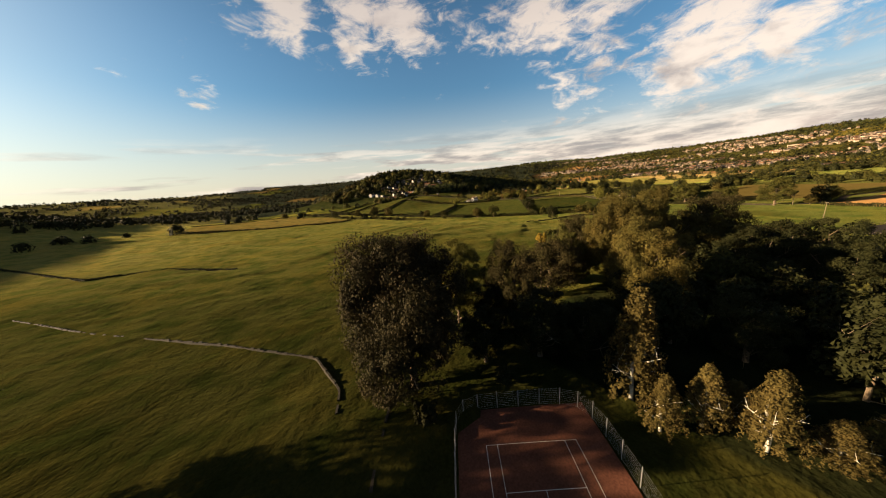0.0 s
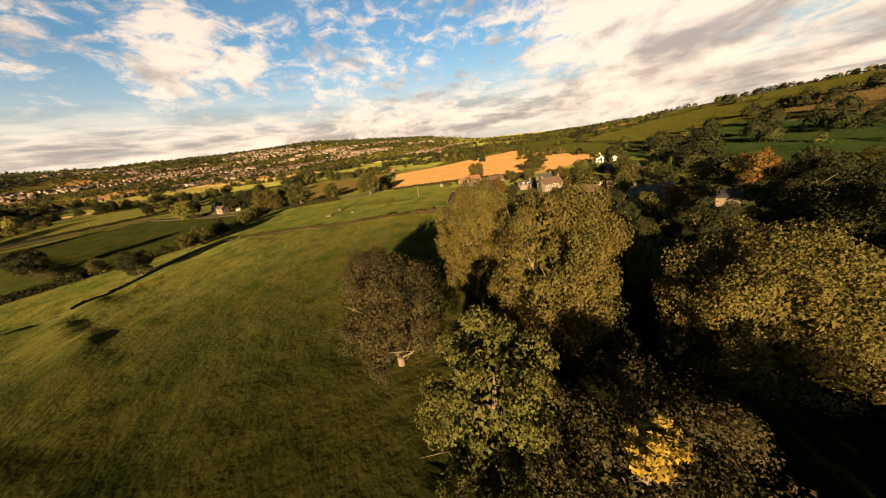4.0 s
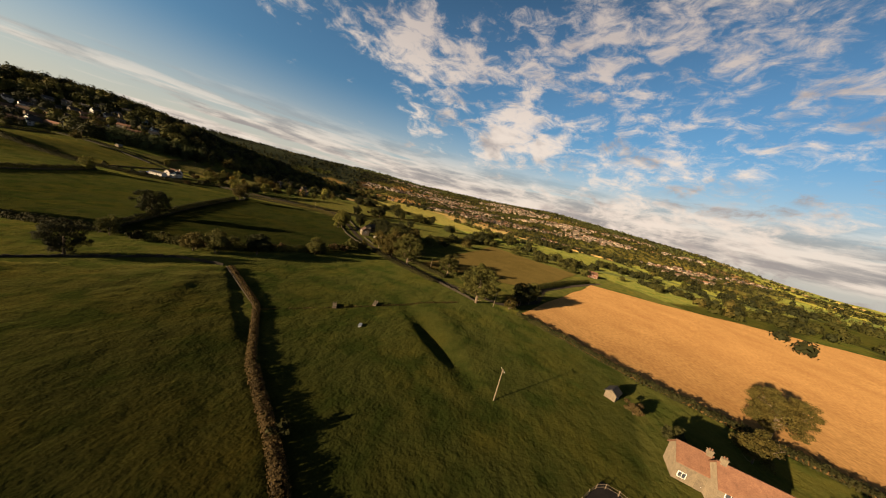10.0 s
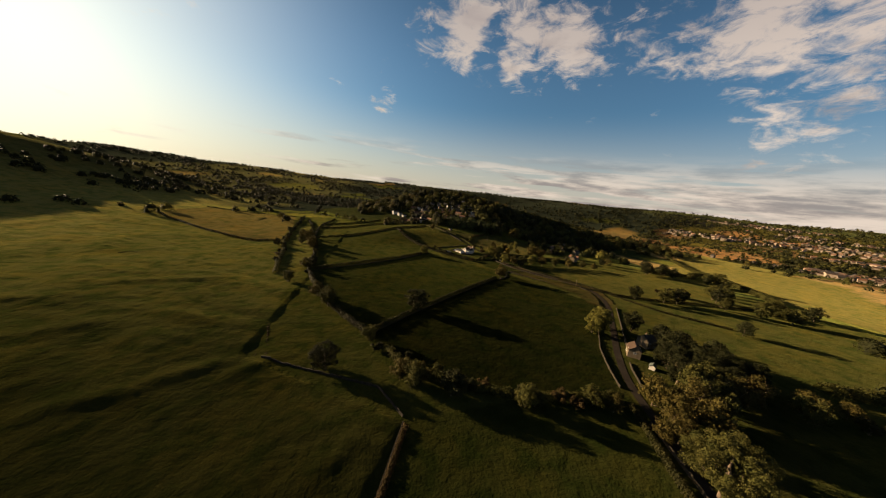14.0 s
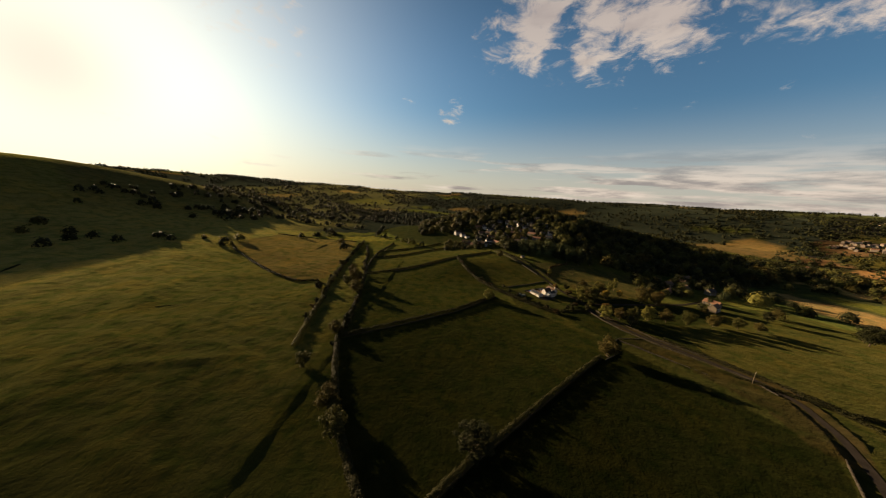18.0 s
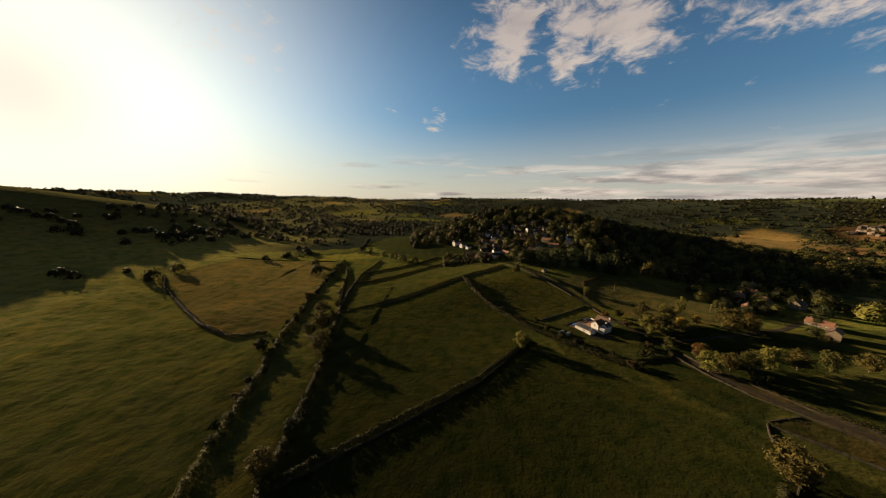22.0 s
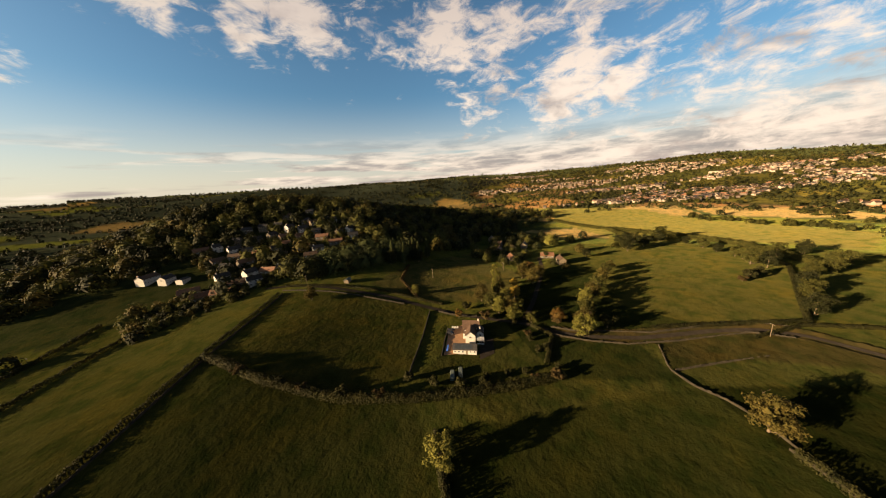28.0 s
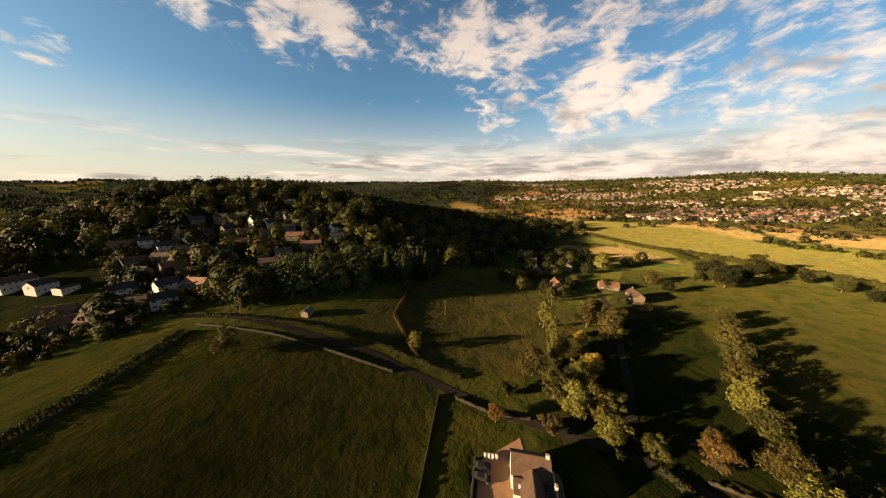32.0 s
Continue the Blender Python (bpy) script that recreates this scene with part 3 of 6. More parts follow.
LANE = [(150, 492), (166, 474), (178, 448), (188, 425), (197, 405), (203, 378), (209, 352), (219, 318), (218, 300), (221, 285), (233, 262), (258, 233), (270, 214), (272, 198), (264, 178), (252, 160), (219, 122), (205, 106), (193, 90), (186, 78), (170, 40), (155, 5), (150, -25), (175, -41), (212, -44), (271, -68), (330, -100)]
LANE_VILLAGE = [(66, -104), (52, -95), (34, -96), (12, -108), (-20, -112), (-60, -138), (-120, -150)]
LANE_HAMLET = [(221, 318), (250, 322), (290, 330), (330, 340), (360, 352)]
SMOOTH = [[(121, -76), (146, -30), (310, -84), (380, -376), (104, -268), (92, -170)], [(174, 34), (203, -40), (354, -84), (384, 28)], [(28, -34), (-2, -12), (-34, -60), (1, -72)], [(44, -33), (76, -54), (66, -92), (38, -92), (33, -52)],
          [(166, 340), (190, 354), (208, 345), (196, 322), (176, 317)], [(-140, -8), (-114, -2), (-110, -30), (-134, -48), (-156, -30)]]


def relief(x, y):
    """Tussocks, terracettes and trodden hollows of the grazed land, as a rise over the smooth ground."""
    rough = inside(x, y, FIELDS[13][0]) | ((x < 26) & (y > 100) & (y < 420) & (x > -330)) | ((x < -110) & (y > -20) & (x > -330)) | inside(x, y, FIELDS[17][0]) | inside(x, y, FIELDS[18][0])
    a = np.where(rough, 1.0, 0.38)
    patchy = np.clip(2.2 * lumps(x, y, 27, 3) - 0.35, 0.15, 1.2)
    z = 0.34 * lumps(x, y, 3.1, 5) + 0.20 * lumps(x, y, 1.7, 6) * patchy
    z = z + 0.42 * patchy * lumps(x, y, 4.2, 7, 4.5, -18) + 0.9 * lumps(x, y, 13, 8, 2.2, -25) * np.where(rough, 1.0, 0.45)
    for way in (LANE, LANE_VILLAGE, LANE_HAMLET):
        a = a * np.clip((near_line(x, y, way) - 3.0) / 3.0, 0, 1)
    for poly in SMOOTH:
        a = np.where(inside(x, y, poly), 0.0, a)
    r = np.hypot(x - 60, y - 150)
    return z * a * np.clip((560 - r) / 200, 0, 1)


def build_ground():
    def lines(inner, outer, step):
        out = list(np.arange(inner[0], inner[1] + 0.1, step))
        s = step
        while out[-1] < outer[1]:
            s = min(s * 1.045, 70)
            out.append(out[-1] + s)
        s = step
        while out[0] > outer[0]:
            s = min(s * 1.045, 70)
            out.insert(0, out[0] - s)
        return np.array(out)

    gx, gy = lines((-215, 290), (-3300, 4600), 1.35), lines((-75, 395), (-3900, 4600), 1.35)
    X, Y = np.meshgrid(gx, gy)
    x, y = X.ravel(), Y.ravel()
    Z = height(x, y) + relief(x, y)
    nx, ny = len(gx), len(gy)
    me = bpy.data.meshes.new("ground")
    idx = np.arange(nx * ny).reshape(ny, nx)
    faces = np.stack([idx[:-1, :-1], idx[:-1, 1:], idx[1:, 1:], idx[1:, :-1]], -1).reshape(-1, 4)
    me.vertices.add(nx * ny)
    me.vertices.foreach_set("co", np.stack([x, y, Z], 1).ravel().astype(np.float32))
    me.loops.add(faces.size)
    me.loops.foreach_set("vertex_index", faces.ravel().astype(np.int32))
    me.polygons.add(len(faces))
    me.polygons.foreach_set("loop_start", np.arange(0, faces.size, 4, dtype=np.int32))
    me.polygons.foreach_set("use_smooth", np.ones(len(faces), bool))
    me.update(calc_edges=True)
    own, edge = patchwork(x, y)
    col = TINTS[SEED_TINT[own]]
    r = np.hypot(x - 60, y - 150)
    col = np.where((edge < 14)[:, None] & (r > 450)[:, None], np.array((0.016, 0.018, 0.007)), col)
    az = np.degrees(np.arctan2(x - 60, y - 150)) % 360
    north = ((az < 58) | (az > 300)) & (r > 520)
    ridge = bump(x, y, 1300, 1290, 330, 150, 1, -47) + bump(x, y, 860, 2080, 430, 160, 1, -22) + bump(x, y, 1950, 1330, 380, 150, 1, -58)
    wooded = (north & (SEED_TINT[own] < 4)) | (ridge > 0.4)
    # northern fields dimmed in the tint, as land with little light on it
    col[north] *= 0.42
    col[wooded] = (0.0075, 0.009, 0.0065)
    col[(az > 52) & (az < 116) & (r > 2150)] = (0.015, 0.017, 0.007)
    # southern slopes darkened in the tint, as a cloud bank's shadow on them
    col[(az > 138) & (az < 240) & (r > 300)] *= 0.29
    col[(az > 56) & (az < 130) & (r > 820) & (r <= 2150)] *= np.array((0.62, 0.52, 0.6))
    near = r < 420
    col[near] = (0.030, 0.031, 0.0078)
    # eastern ground tinted darker, partly for the tree shadows lying over it
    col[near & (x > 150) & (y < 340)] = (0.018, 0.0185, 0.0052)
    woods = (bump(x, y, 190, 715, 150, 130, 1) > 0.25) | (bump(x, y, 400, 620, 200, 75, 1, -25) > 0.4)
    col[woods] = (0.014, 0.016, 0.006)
    # backlit ridge tinted paler in place of the sun's glare, fading in
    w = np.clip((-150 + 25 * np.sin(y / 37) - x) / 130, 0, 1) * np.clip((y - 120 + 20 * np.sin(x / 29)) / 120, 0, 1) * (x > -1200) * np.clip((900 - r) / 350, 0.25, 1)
    ridge_glare = w[:, None]
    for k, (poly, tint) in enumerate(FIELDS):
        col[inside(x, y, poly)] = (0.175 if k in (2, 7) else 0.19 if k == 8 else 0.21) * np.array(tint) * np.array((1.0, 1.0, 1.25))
    # the great pasture is tinted paler up towards the ridge, for the same glare
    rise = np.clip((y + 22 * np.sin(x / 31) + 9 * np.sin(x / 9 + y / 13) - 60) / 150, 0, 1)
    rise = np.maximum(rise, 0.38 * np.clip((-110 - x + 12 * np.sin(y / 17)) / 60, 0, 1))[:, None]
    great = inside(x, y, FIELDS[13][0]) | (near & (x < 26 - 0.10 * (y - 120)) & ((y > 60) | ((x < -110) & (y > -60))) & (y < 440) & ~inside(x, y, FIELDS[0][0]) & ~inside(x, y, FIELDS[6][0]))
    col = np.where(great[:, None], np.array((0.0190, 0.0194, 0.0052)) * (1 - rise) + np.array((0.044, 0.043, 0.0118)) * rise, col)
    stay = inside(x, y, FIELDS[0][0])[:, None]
    col = np.where(stay, col, col * (1 - ridge_glare) + np.array((0.076, 0.068, 0.021)) * ridge_glare)
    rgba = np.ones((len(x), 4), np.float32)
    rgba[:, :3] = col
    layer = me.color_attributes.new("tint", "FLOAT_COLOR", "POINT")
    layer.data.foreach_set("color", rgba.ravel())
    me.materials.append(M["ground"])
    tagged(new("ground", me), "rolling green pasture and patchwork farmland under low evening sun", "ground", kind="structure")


build_ground()


def draped(name, corners, material, label, lift=0.12, cells=40, category="field"):
    """A four-cornered piece of ground cover that follows the land."""
    a, b, c, d = (np.array(p, float) for p in corners)
    t = np.linspace(0, 1, cells + 1)
    U, V = np.meshgrid(t, t)
    P = (1 - U)[..., None] * (1 - V)[..., None] * a + U[..., None] * (1 - V)[..., None] * b + U[..., None] * V[..., None] * c + (1 - U)[..., None] * V[..., None] * d
    wob = 0.6 if cells > 20 else 0.0
    P[..., 0] += wob * np.sin(P[..., 1] / 7.0)
    P[..., 1] += wob * np.sin(P[..., 0] / 9.0)
    Z = height(P[..., 0], P[..., 1]) + lift
    v = np.concatenate([P, Z[..., None]], -1).reshape(-1, 3)
    i = np.arange((cells + 1) ** 2).reshape(cells + 1, cells + 1)
    f = np.stack([i[:-1, :-1], i[:-1, 1:], i[1:, 1:], i[1:, :-1]], -1).reshape(-1, 4)
    if np.cross(b - a, d - a) < 0:
        f = f[:, ::-1]
    me = bpy.data.meshes.new(name)
    me.from_pydata(v.tolist(), [], f.tolist())
    me.polygons.foreach_set("use_smooth", [True] * len(me.polygons))
    me.materials.append(material)
    return tagged(new(name, me), label, category, kind="structure")


def smooth_line(points, step=3.0):
    """Points along a bent line, every few metres."""
    p = np.array(points, float)
    d = np.r_[0, np.cumsum(np.hypot(*np.diff(p, axis=0).T))]
    s = np.linspace(0, d[-1], max(2, int(d[-1] / step) + 1))
    out = np.stack([np.interp(s, d, p[:, 0]), np.interp(s, d, p[:, 1])], 1)
    for _ in range(2):
        if len(out) > 4:
            out[1:-1] = 0.25 * out[:-2] + 0.5 * out[1:-1] + 0.25 * out[2:]
    return out


def ribbon(name, points, width, material, label, lift=0.14, category="road"):
    p = smooth_line(points, 2.5)
    way = unit(np.gradient(p, axis=0))
    side = np.stack([-way[:, 1], way[:, 0]], 1)
    rows = [p + side * width * k for k in (-0.5, -0.17, 0.17, 0.5)]
    v = np.concatenate([np.concatenate([q, (height(q[:, 0], q[:, 1]) + lift)[:, None]], 1) for q in rows])
    n = len(p)
    f = [(k * n + i, k * n + i + 1, (k + 1) * n + i + 1, (k + 1) * n + i) for k in range(3) for i in range(n - 1)]
    me = bpy.data.meshes.new(name)
    me.from_pydata(v.tolist(), [], [q[::-1] for q in f])
    me.materials.append(material)
    me.update()
    if me.polygons[0].normal.z < 0:
        me.flip_normals()
    return tagged(new(name, me), label, category, kind="structure")


draped("wheat_field", [(121, -72), (146, -34), (305, -88), (373, -370)], M["stubble"], "golden cut wheat stubble field on a low rise", 0.25, 60)
draped("wheat_field_lower", [(97, -168), (121, -72), (373, -370), (108, -262)], M["stubble"], "golden cut wheat stubble field on a low rise", 0.25, 60)
draped("hay_field", [(178, 34), (205, -34), (350, -80), (380, 24)], M["hay"], "dry yellow mown hay field beside the lane", 0.25, 50)
draped("paddock", [(26, -35), (-2, -16), (-30, -60), (1, -68)], M["soil"], "dark brown mown paddock beside the village", 0.15, 30)
ribbon("lane", LANE, 3.4, M["road"], "narrow grey country lane between walls and hedges")
ribbon("lane_village", LANE_VILLAGE, 4.0, M["road"], "narrow grey village lane beside stone cottages")
ribbon("lane_hamlet", LANE_HAMLET, 3.2, M["road"], "narrow lane to the hamlet under the wooded hill")


# ---- walls, hedges, fences ----
def stone_wall(points, label="weathered gritstone dry-stone field wall", tall=1.25, group="field walls"):
    p = smooth_line(points, 1.1)
    rg = np.random.default_rng(len(p))
    s = Soup()
    for (x0, y0), (x1, y1) in zip(p, p[1:]):
        z0, z1 = level(x0, y0), level(x1, y1)
        way = unit(np.array([x1 - x0, y1 - y0]))
        nx, ny = -way[1], way[0]
        h, w, t = tall * rg.uniform(0.66, 1.02), rg.uniform(0.27, 0.36), 0.17
        k = len(s.v)
        for x, y, z in ((x0, y0, z0), (x1, y1, z1)):
            s.v += [(x - nx * w, y - ny * w, z - 0.3), (x + nx * w, y + ny * w, z - 0.3), (x + nx * t, y + ny * t, z + h), (x - nx * t, y - ny * t, z + h)]
        s.f += [(k, k + 3, k + 7, k + 4), (k + 1, k + 5, k + 6, k + 2), (k + 3, k + 2, k + 6, k + 7), (k, k + 1, k + 2, k + 3), (k + 4, k + 7, k + 6, k + 5)]
    wall = part("dry_stone_wall", s.mesh("dry_stone_wall"), M["drystone"])
    return tagged(wall, label, "wall", group)


def hedge(points, tall=2.2, wide=1.6, leaf="hedge", label="clipped green field hedge with uneven top", dense=34, group="field hedges", size=0.34):
    tall, wide, dense = tall * 1.15, wide * 1.35, int(dense * 1.25)
    p = smooth_line(points, 1.0)
    rg = np.random.default_rng(int(abs(p[0, 0] * 7 + p[0, 1])) + len(p))
    n = int(len(p) * dense)
    i = rg.integers(0, len(p), n)
    along = rg.uniform(-0.6, 0.6, n)
    way = unit(np.gradient(p, axis=0))
    side = np.stack([-way[:, 1], way[:, 0]], 1)
    lump = 0.94 + 0.17 * np.sin(np.arange(len(p)) * 0.9 + rg.uniform(0, 6)) * np.sin(np.arange(len(p)) * 0.37) + rg.uniform(-0.08, 0.10, len(p))
    a = rg.uniform(0, math.pi, n)
    rad = rg.uniform(0.75, 1.05, n)
    off, up = np.cos(a) * wide * 0.6 * rad, np.sin(a) ** 0.6 * tall * lump[i] * rad
    c2 = p[i] + way[i] * along[:, None] + side[i] * off[:, None]
    c = np.concatenate([c2, (height(c2[:, 0], c2[:, 1]) + up)[:, None]], 1)
    nor = np.concatenate([side[i] * np.cos(a)[:, None], np.sin(a)[:, None]], 1) + rg.normal(scale=0.5, size=(n, 3))
    q = leaf_quads(rg, c, nor, rg.uniform(0.7, 1.4, n) * size * 0.85)
    # dense twiggy heart
    m = len(p) * 26
    j = rg.integers(0, len(p), m)
    b = rg.uniform(0, math.pi, m)
    h2 = p[j] + side[j] * (np.cos(b) * wide * 0.36)[:, None]
    hc = np.concatenate([h2, (height(h2[:, 0], h2[:, 1]) + np.sin(b) ** 0.7 * tall * lump[j] * 0.84)[:, None]], 1)
    hn = np.concatenate([side[j] * np.cos(b)[:, None], np.sin(b)[:, None]], 1) + rg.normal(scale=0.25, size=(m, 3))
    q = np.concatenate([q, leaf_quads(rg, hc, hn, rg.uniform(0.5, 0.9, m) * min(0.6, 0.4 * tall))])
    i = np.concatenate([i, j])
    root = tagged(new("hedge"), label, "hedge", group)
    base = np.array([p[0, 0], p[0, 1], level(*p[0])])
    root.location = base
    bush = i // 9
    for k in range(bush.max() + 1):
        part("bush", quads_mesh("bush", q[bush == k] - base), M["leaf_" + leaf], root)
    return root


def post_fence(points, label, rails=2, tall=1.2, gap=2.6, material="wood", category="fence", post=0.06):
    p = smooth_line(points, gap)
    root = tagged(new("fence"), label, category, "fences")
    root.location = (p[0, 0], p[0, 1], level(*p[0]))
    o = Vector(root.location)
    pm = Soup().box(-post, -post, -0.3, post, post, tall, 0.01).mesh("post")
    for x, y in p:
        b = part("post", pm, M[material], root)
        b.location = Vector((x, y, level(x, y))) - o
    for k in range(rails):
        h = tall * (k + 1) / (rails + 0.35)
        for (x0, y0), (x1, y1) in zip(p, p[1:]):
            s = Soup().tube([Vector((x0, y0, level(x0, y0) + h)) - o, Vector((x1, y1, level(x1, y1) + h)) - o], [0.032, 0.032], 4)
            part("rail", s.mesh("rail"), M[material], root)
    return root


stone_wall([(33, -31), (38, -24), (48, -8), (58, 11), (76, 37), (88, 70)], tall=0.85)
stone_wall([(-228, 143), (-188, 90), (-159, 55), (-142, 30), (-141, 15), (-145, 4), (-150, -4), (-158, -18)])
stone_wall([(-135, 10), (-136, 5), (-143, -5), (-150, -16)])
stone_wall([(24, -62), (19, -66), (15, -72), (10, -75), (0, -80), (-6, -78)], "sunlit stone garden wall beside the brown paddock", 1.3)
stone_wall([(34, 106), (80, 86), (88, 72)])
hedge([(31, 108), (20, 140), (11, 175), (1, 210)], 0.28, 0.8, "brown", "low rushes and rough grass along a ditch", 26, size=0.2)
hedge([(35, 108), (24, 140), (15, 175), (5, 208)], 0.28, 0.8, "brown", "low rushes and rough grass along a ditch", 22, size=0.24)
hedge([(-117, 243), (-83, 256), (-32, 279), (-35, 317)], 0.7, 0.8, "hedge", "low line of rough grass along a ditch", 16, size=0.24)
stone_wall([(74, 123), (99, 149), (135, 181), (173, 215), (186, 226)])
stone_wall([(20, 222), (56, 247), (95, 275), (134, 318)])
stone_wall([(98, 285), (113, 296), (127, 311)])
stone_wall([(149, 344), (175, 358), (200, 373)])
stone_wall([(229, 255), (211, 252), (204, 245), (201, 236), (195, 229), (187, 224)])
stone_wall([(211, 250), (226, 235), (242, 217)])
stone_wall([(249, 166), (212, 127), (197, 109), (188, 94), (181, 80)])
stone_wall([(262, 164), (240, 138), (225, 121)])
stone_wall([(176, 62), (168, 41), (152, 8), (142, -14)])
stone_wall([(203, 368), (206, 355), (212, 345)])
stone_wall([(-2, 354), (41, 383), (98, 423), (153, 470)])
stone_wall([(155, 475), (175, 440), (185, 418), (196, 392)])
stone_wall([(214, 302), (217, 283), (223, 267), (236, 250), (251, 233), (264, 218), (266, 203)])
stone_wall([(222, 303), (224, 290), (241, 258), (265, 232), (277, 211), (280, 198)])
hedge([(34.5, -31), (48, -9), (58, 10.5)], 1.5, 1.5, "brown", "dry brown bramble and grass bank along a wall", 90, size=0.2)
hedge([(58.5, 12), (76.5, 36.5), (88.5, 68)], 1.2, 1.3, "brown", "dry brown bramble and grass bank along a wall", 80, size=0.18)
hedge([(74, 124), (62, 140), (46, 164), (30, 200), (22, 222), (11, 293), (-4, 355), (-18, 400), (-30, 450), (-48, 500)], 2.9, 2.2, dense=46)
hedge([(76, 126), (99, 150), (135, 182), (170, 213), (184, 225)], 3.0, 2.0, dense=52, size=0.28)
hedge([(22, 224), (56, 249), (95, 277), (132, 316)], 3.1, 1.8, dense=52, size=0.28)
hedge([(-2, 356), (41, 385), (98, 425), (150, 470)], 2.7, 1.8, dense=46, size=0.28)
hedge([(-5, 358), (-14, 410), (-18, 466), (-12, 536)], 2.8, 2.1, dense=42)
hedge([(-18, 470), (42, 512), (71, 540)], 2.3, 1.7)
hedge([(-14, 430), (20, 455), (60, 490), (100, 520)], 2.3, 1.6)
hedge([(98, 424), (107, 390), (122, 357), (140, 332), (168, 302), (184, 288)], 3.0, 2.6, "hedge", "overgrown mixed hedge with shrubs curving round a field", 55)
hedge([(82, 109), (94, 94), (107, 86), (131, 77), (175, 74)], 3.4, 2.4, "oak", "tall leafy field hedge with small trees", 50)
hedge([(2, 210), (-6, 240), (-18, 290), (-28, 320), (-40, 382), (-52, 450), (-66, 540)], 3.2, 2.6, "oak", "overgrown stream-side hedge of alder and thorn", 50)
hedge([(-40, 322), (-60, 316), (-93, 332), (-140, 367), (-190, 405), (-222, 436)], 2.6, 2.2, "dark")
hedge([(-218, 535), (-150, 536), (-79, 537)], 1.2, 1.2, "dark")
hedge([(-286, 285), (-224, 196), (-190, 189), (-158, 153)], 1.4, 1.4, "dark")
hedge([(-6, -82), (8, -79), (17, -74), (24, -66)], 2.4, 2.6, "dark", "dark shrubby garden hedge beside the paddock", 40)
hedge([(-30, -60), (-24, -68), (-14, -73)], 2.6, 3.0, "dark", "dark shrubby garden hedge beside the paddock", 40)
hedge([(66, -100), (84, -120), (100, -150)], 2.0, 2.0)
hedge([(95, -165), (70, -150), (48, -130)], 2.4, 2.6, "oak")
hedge([(102, -150), (113, -106), (121, -72), (133, -52), (143, -34)], 2.0, 2.0)
hedge([(150, 10), (160, 36), (176, 70)], 2.0, 1.7)
hedge([(165, 10), (178, 40), (190, 72)], 2.2, 1.7)
hedge([(160, -30), (205, -38), (271, -62), (312, -86)], 3.0, 2.6, "oak")
hedge([(258, 218), (284, 196), (300, 160), (330, 130)], 1.6, 1.6)
hedge([(247, 257), (262, 236), (290, 192), (407, 168), (480, 180)], 2.0, 2.0)
hedge([(420, 150), (484, 182), (532, 243), (566, 308)], 5.0, 5.0, "oak", "broad belt of trees along a field edge", 70, size=0.6)
hedge([(290, 70), (380, 40), (480, 60), (590, 45)], 4.5, 5.0, "oak", "broad belt of trees along a field edge", 60, size=0.6)
hedge([(430, 290), (500, 280), (566, 308), (640, 420)], 4.0, 4.0, "oak", "broad belt of trees along a field edge", 60, size=0.6)
hedge([(189, 296), (213, 300), (218, 312)], 1.6, 1.5)
hedge([(160, 480), (186, 440), (200, 414), (212, 372)], 1.5, 1.4)
hedge([(208, 390), (222, 420), (250, 438)], 1.6, 1.6, "brown")
hedge([(76, 34), (93, 21), (112, 7), (133, -8)], 0.32, 0.9, "brown", "line of rank dry grass across the green paddock", 22, size=0.18)
post_fence([(28, -34), (11, -22), (-2, -15)], "grey wooden post-and-wire paddock fence")


# ---- trees ----
def limbs(rg, tall, crown_r, base, trunk_r, count, lean=0.4):
    s = Soup()
    top = tall * 0.72
    pts = [(0, 0, -0.4)] + [(rg.normal(0, 0.12) * k, rg.normal(0, 0.12) * k, top * k / 4) for k in range(1, 5)]
    s.tube(pts, [trunk_r * 1.25, trunk_r * 0.95, trunk_r * 0.8, trunk_r * 0.55, trunk_r * 0.18], 8)
    for k in range(count):
        a, z = math.tau * (k + rg.uniform(0, 0.7)) / count, base + (top - base) * rg.uniform(0.0, 0.75)
        far = crown_r * rg.uniform(0.55, 0.85)
        e = np.array([math.cos(a) * far, math.sin(a) * far, z + far * rg.uniform(lean, lean + 0.7)])
        mid = np.array([math.cos(a) * far * 0.45, math.sin(a) * far * 0.45, z + far * 0.2])
        s.tube([(0, 0, z), tuple(mid), tuple(e)], [trunk_r * 0.42, trunk_r * 0.26, trunk_r * 0.07], 5)
        for _ in range(2):
            t = mid + (e - mid) * rg.uniform(0.2, 0.8)
            s.tube([tuple(t), tuple(t + rg.normal(0, 1, 3) * crown_r * 0.22 + np.array([0, 0, crown_r * 0.15]))], [trunk_r * 0.14, trunk_r * 0.04], 4)
    return s.mesh("trunk", True)


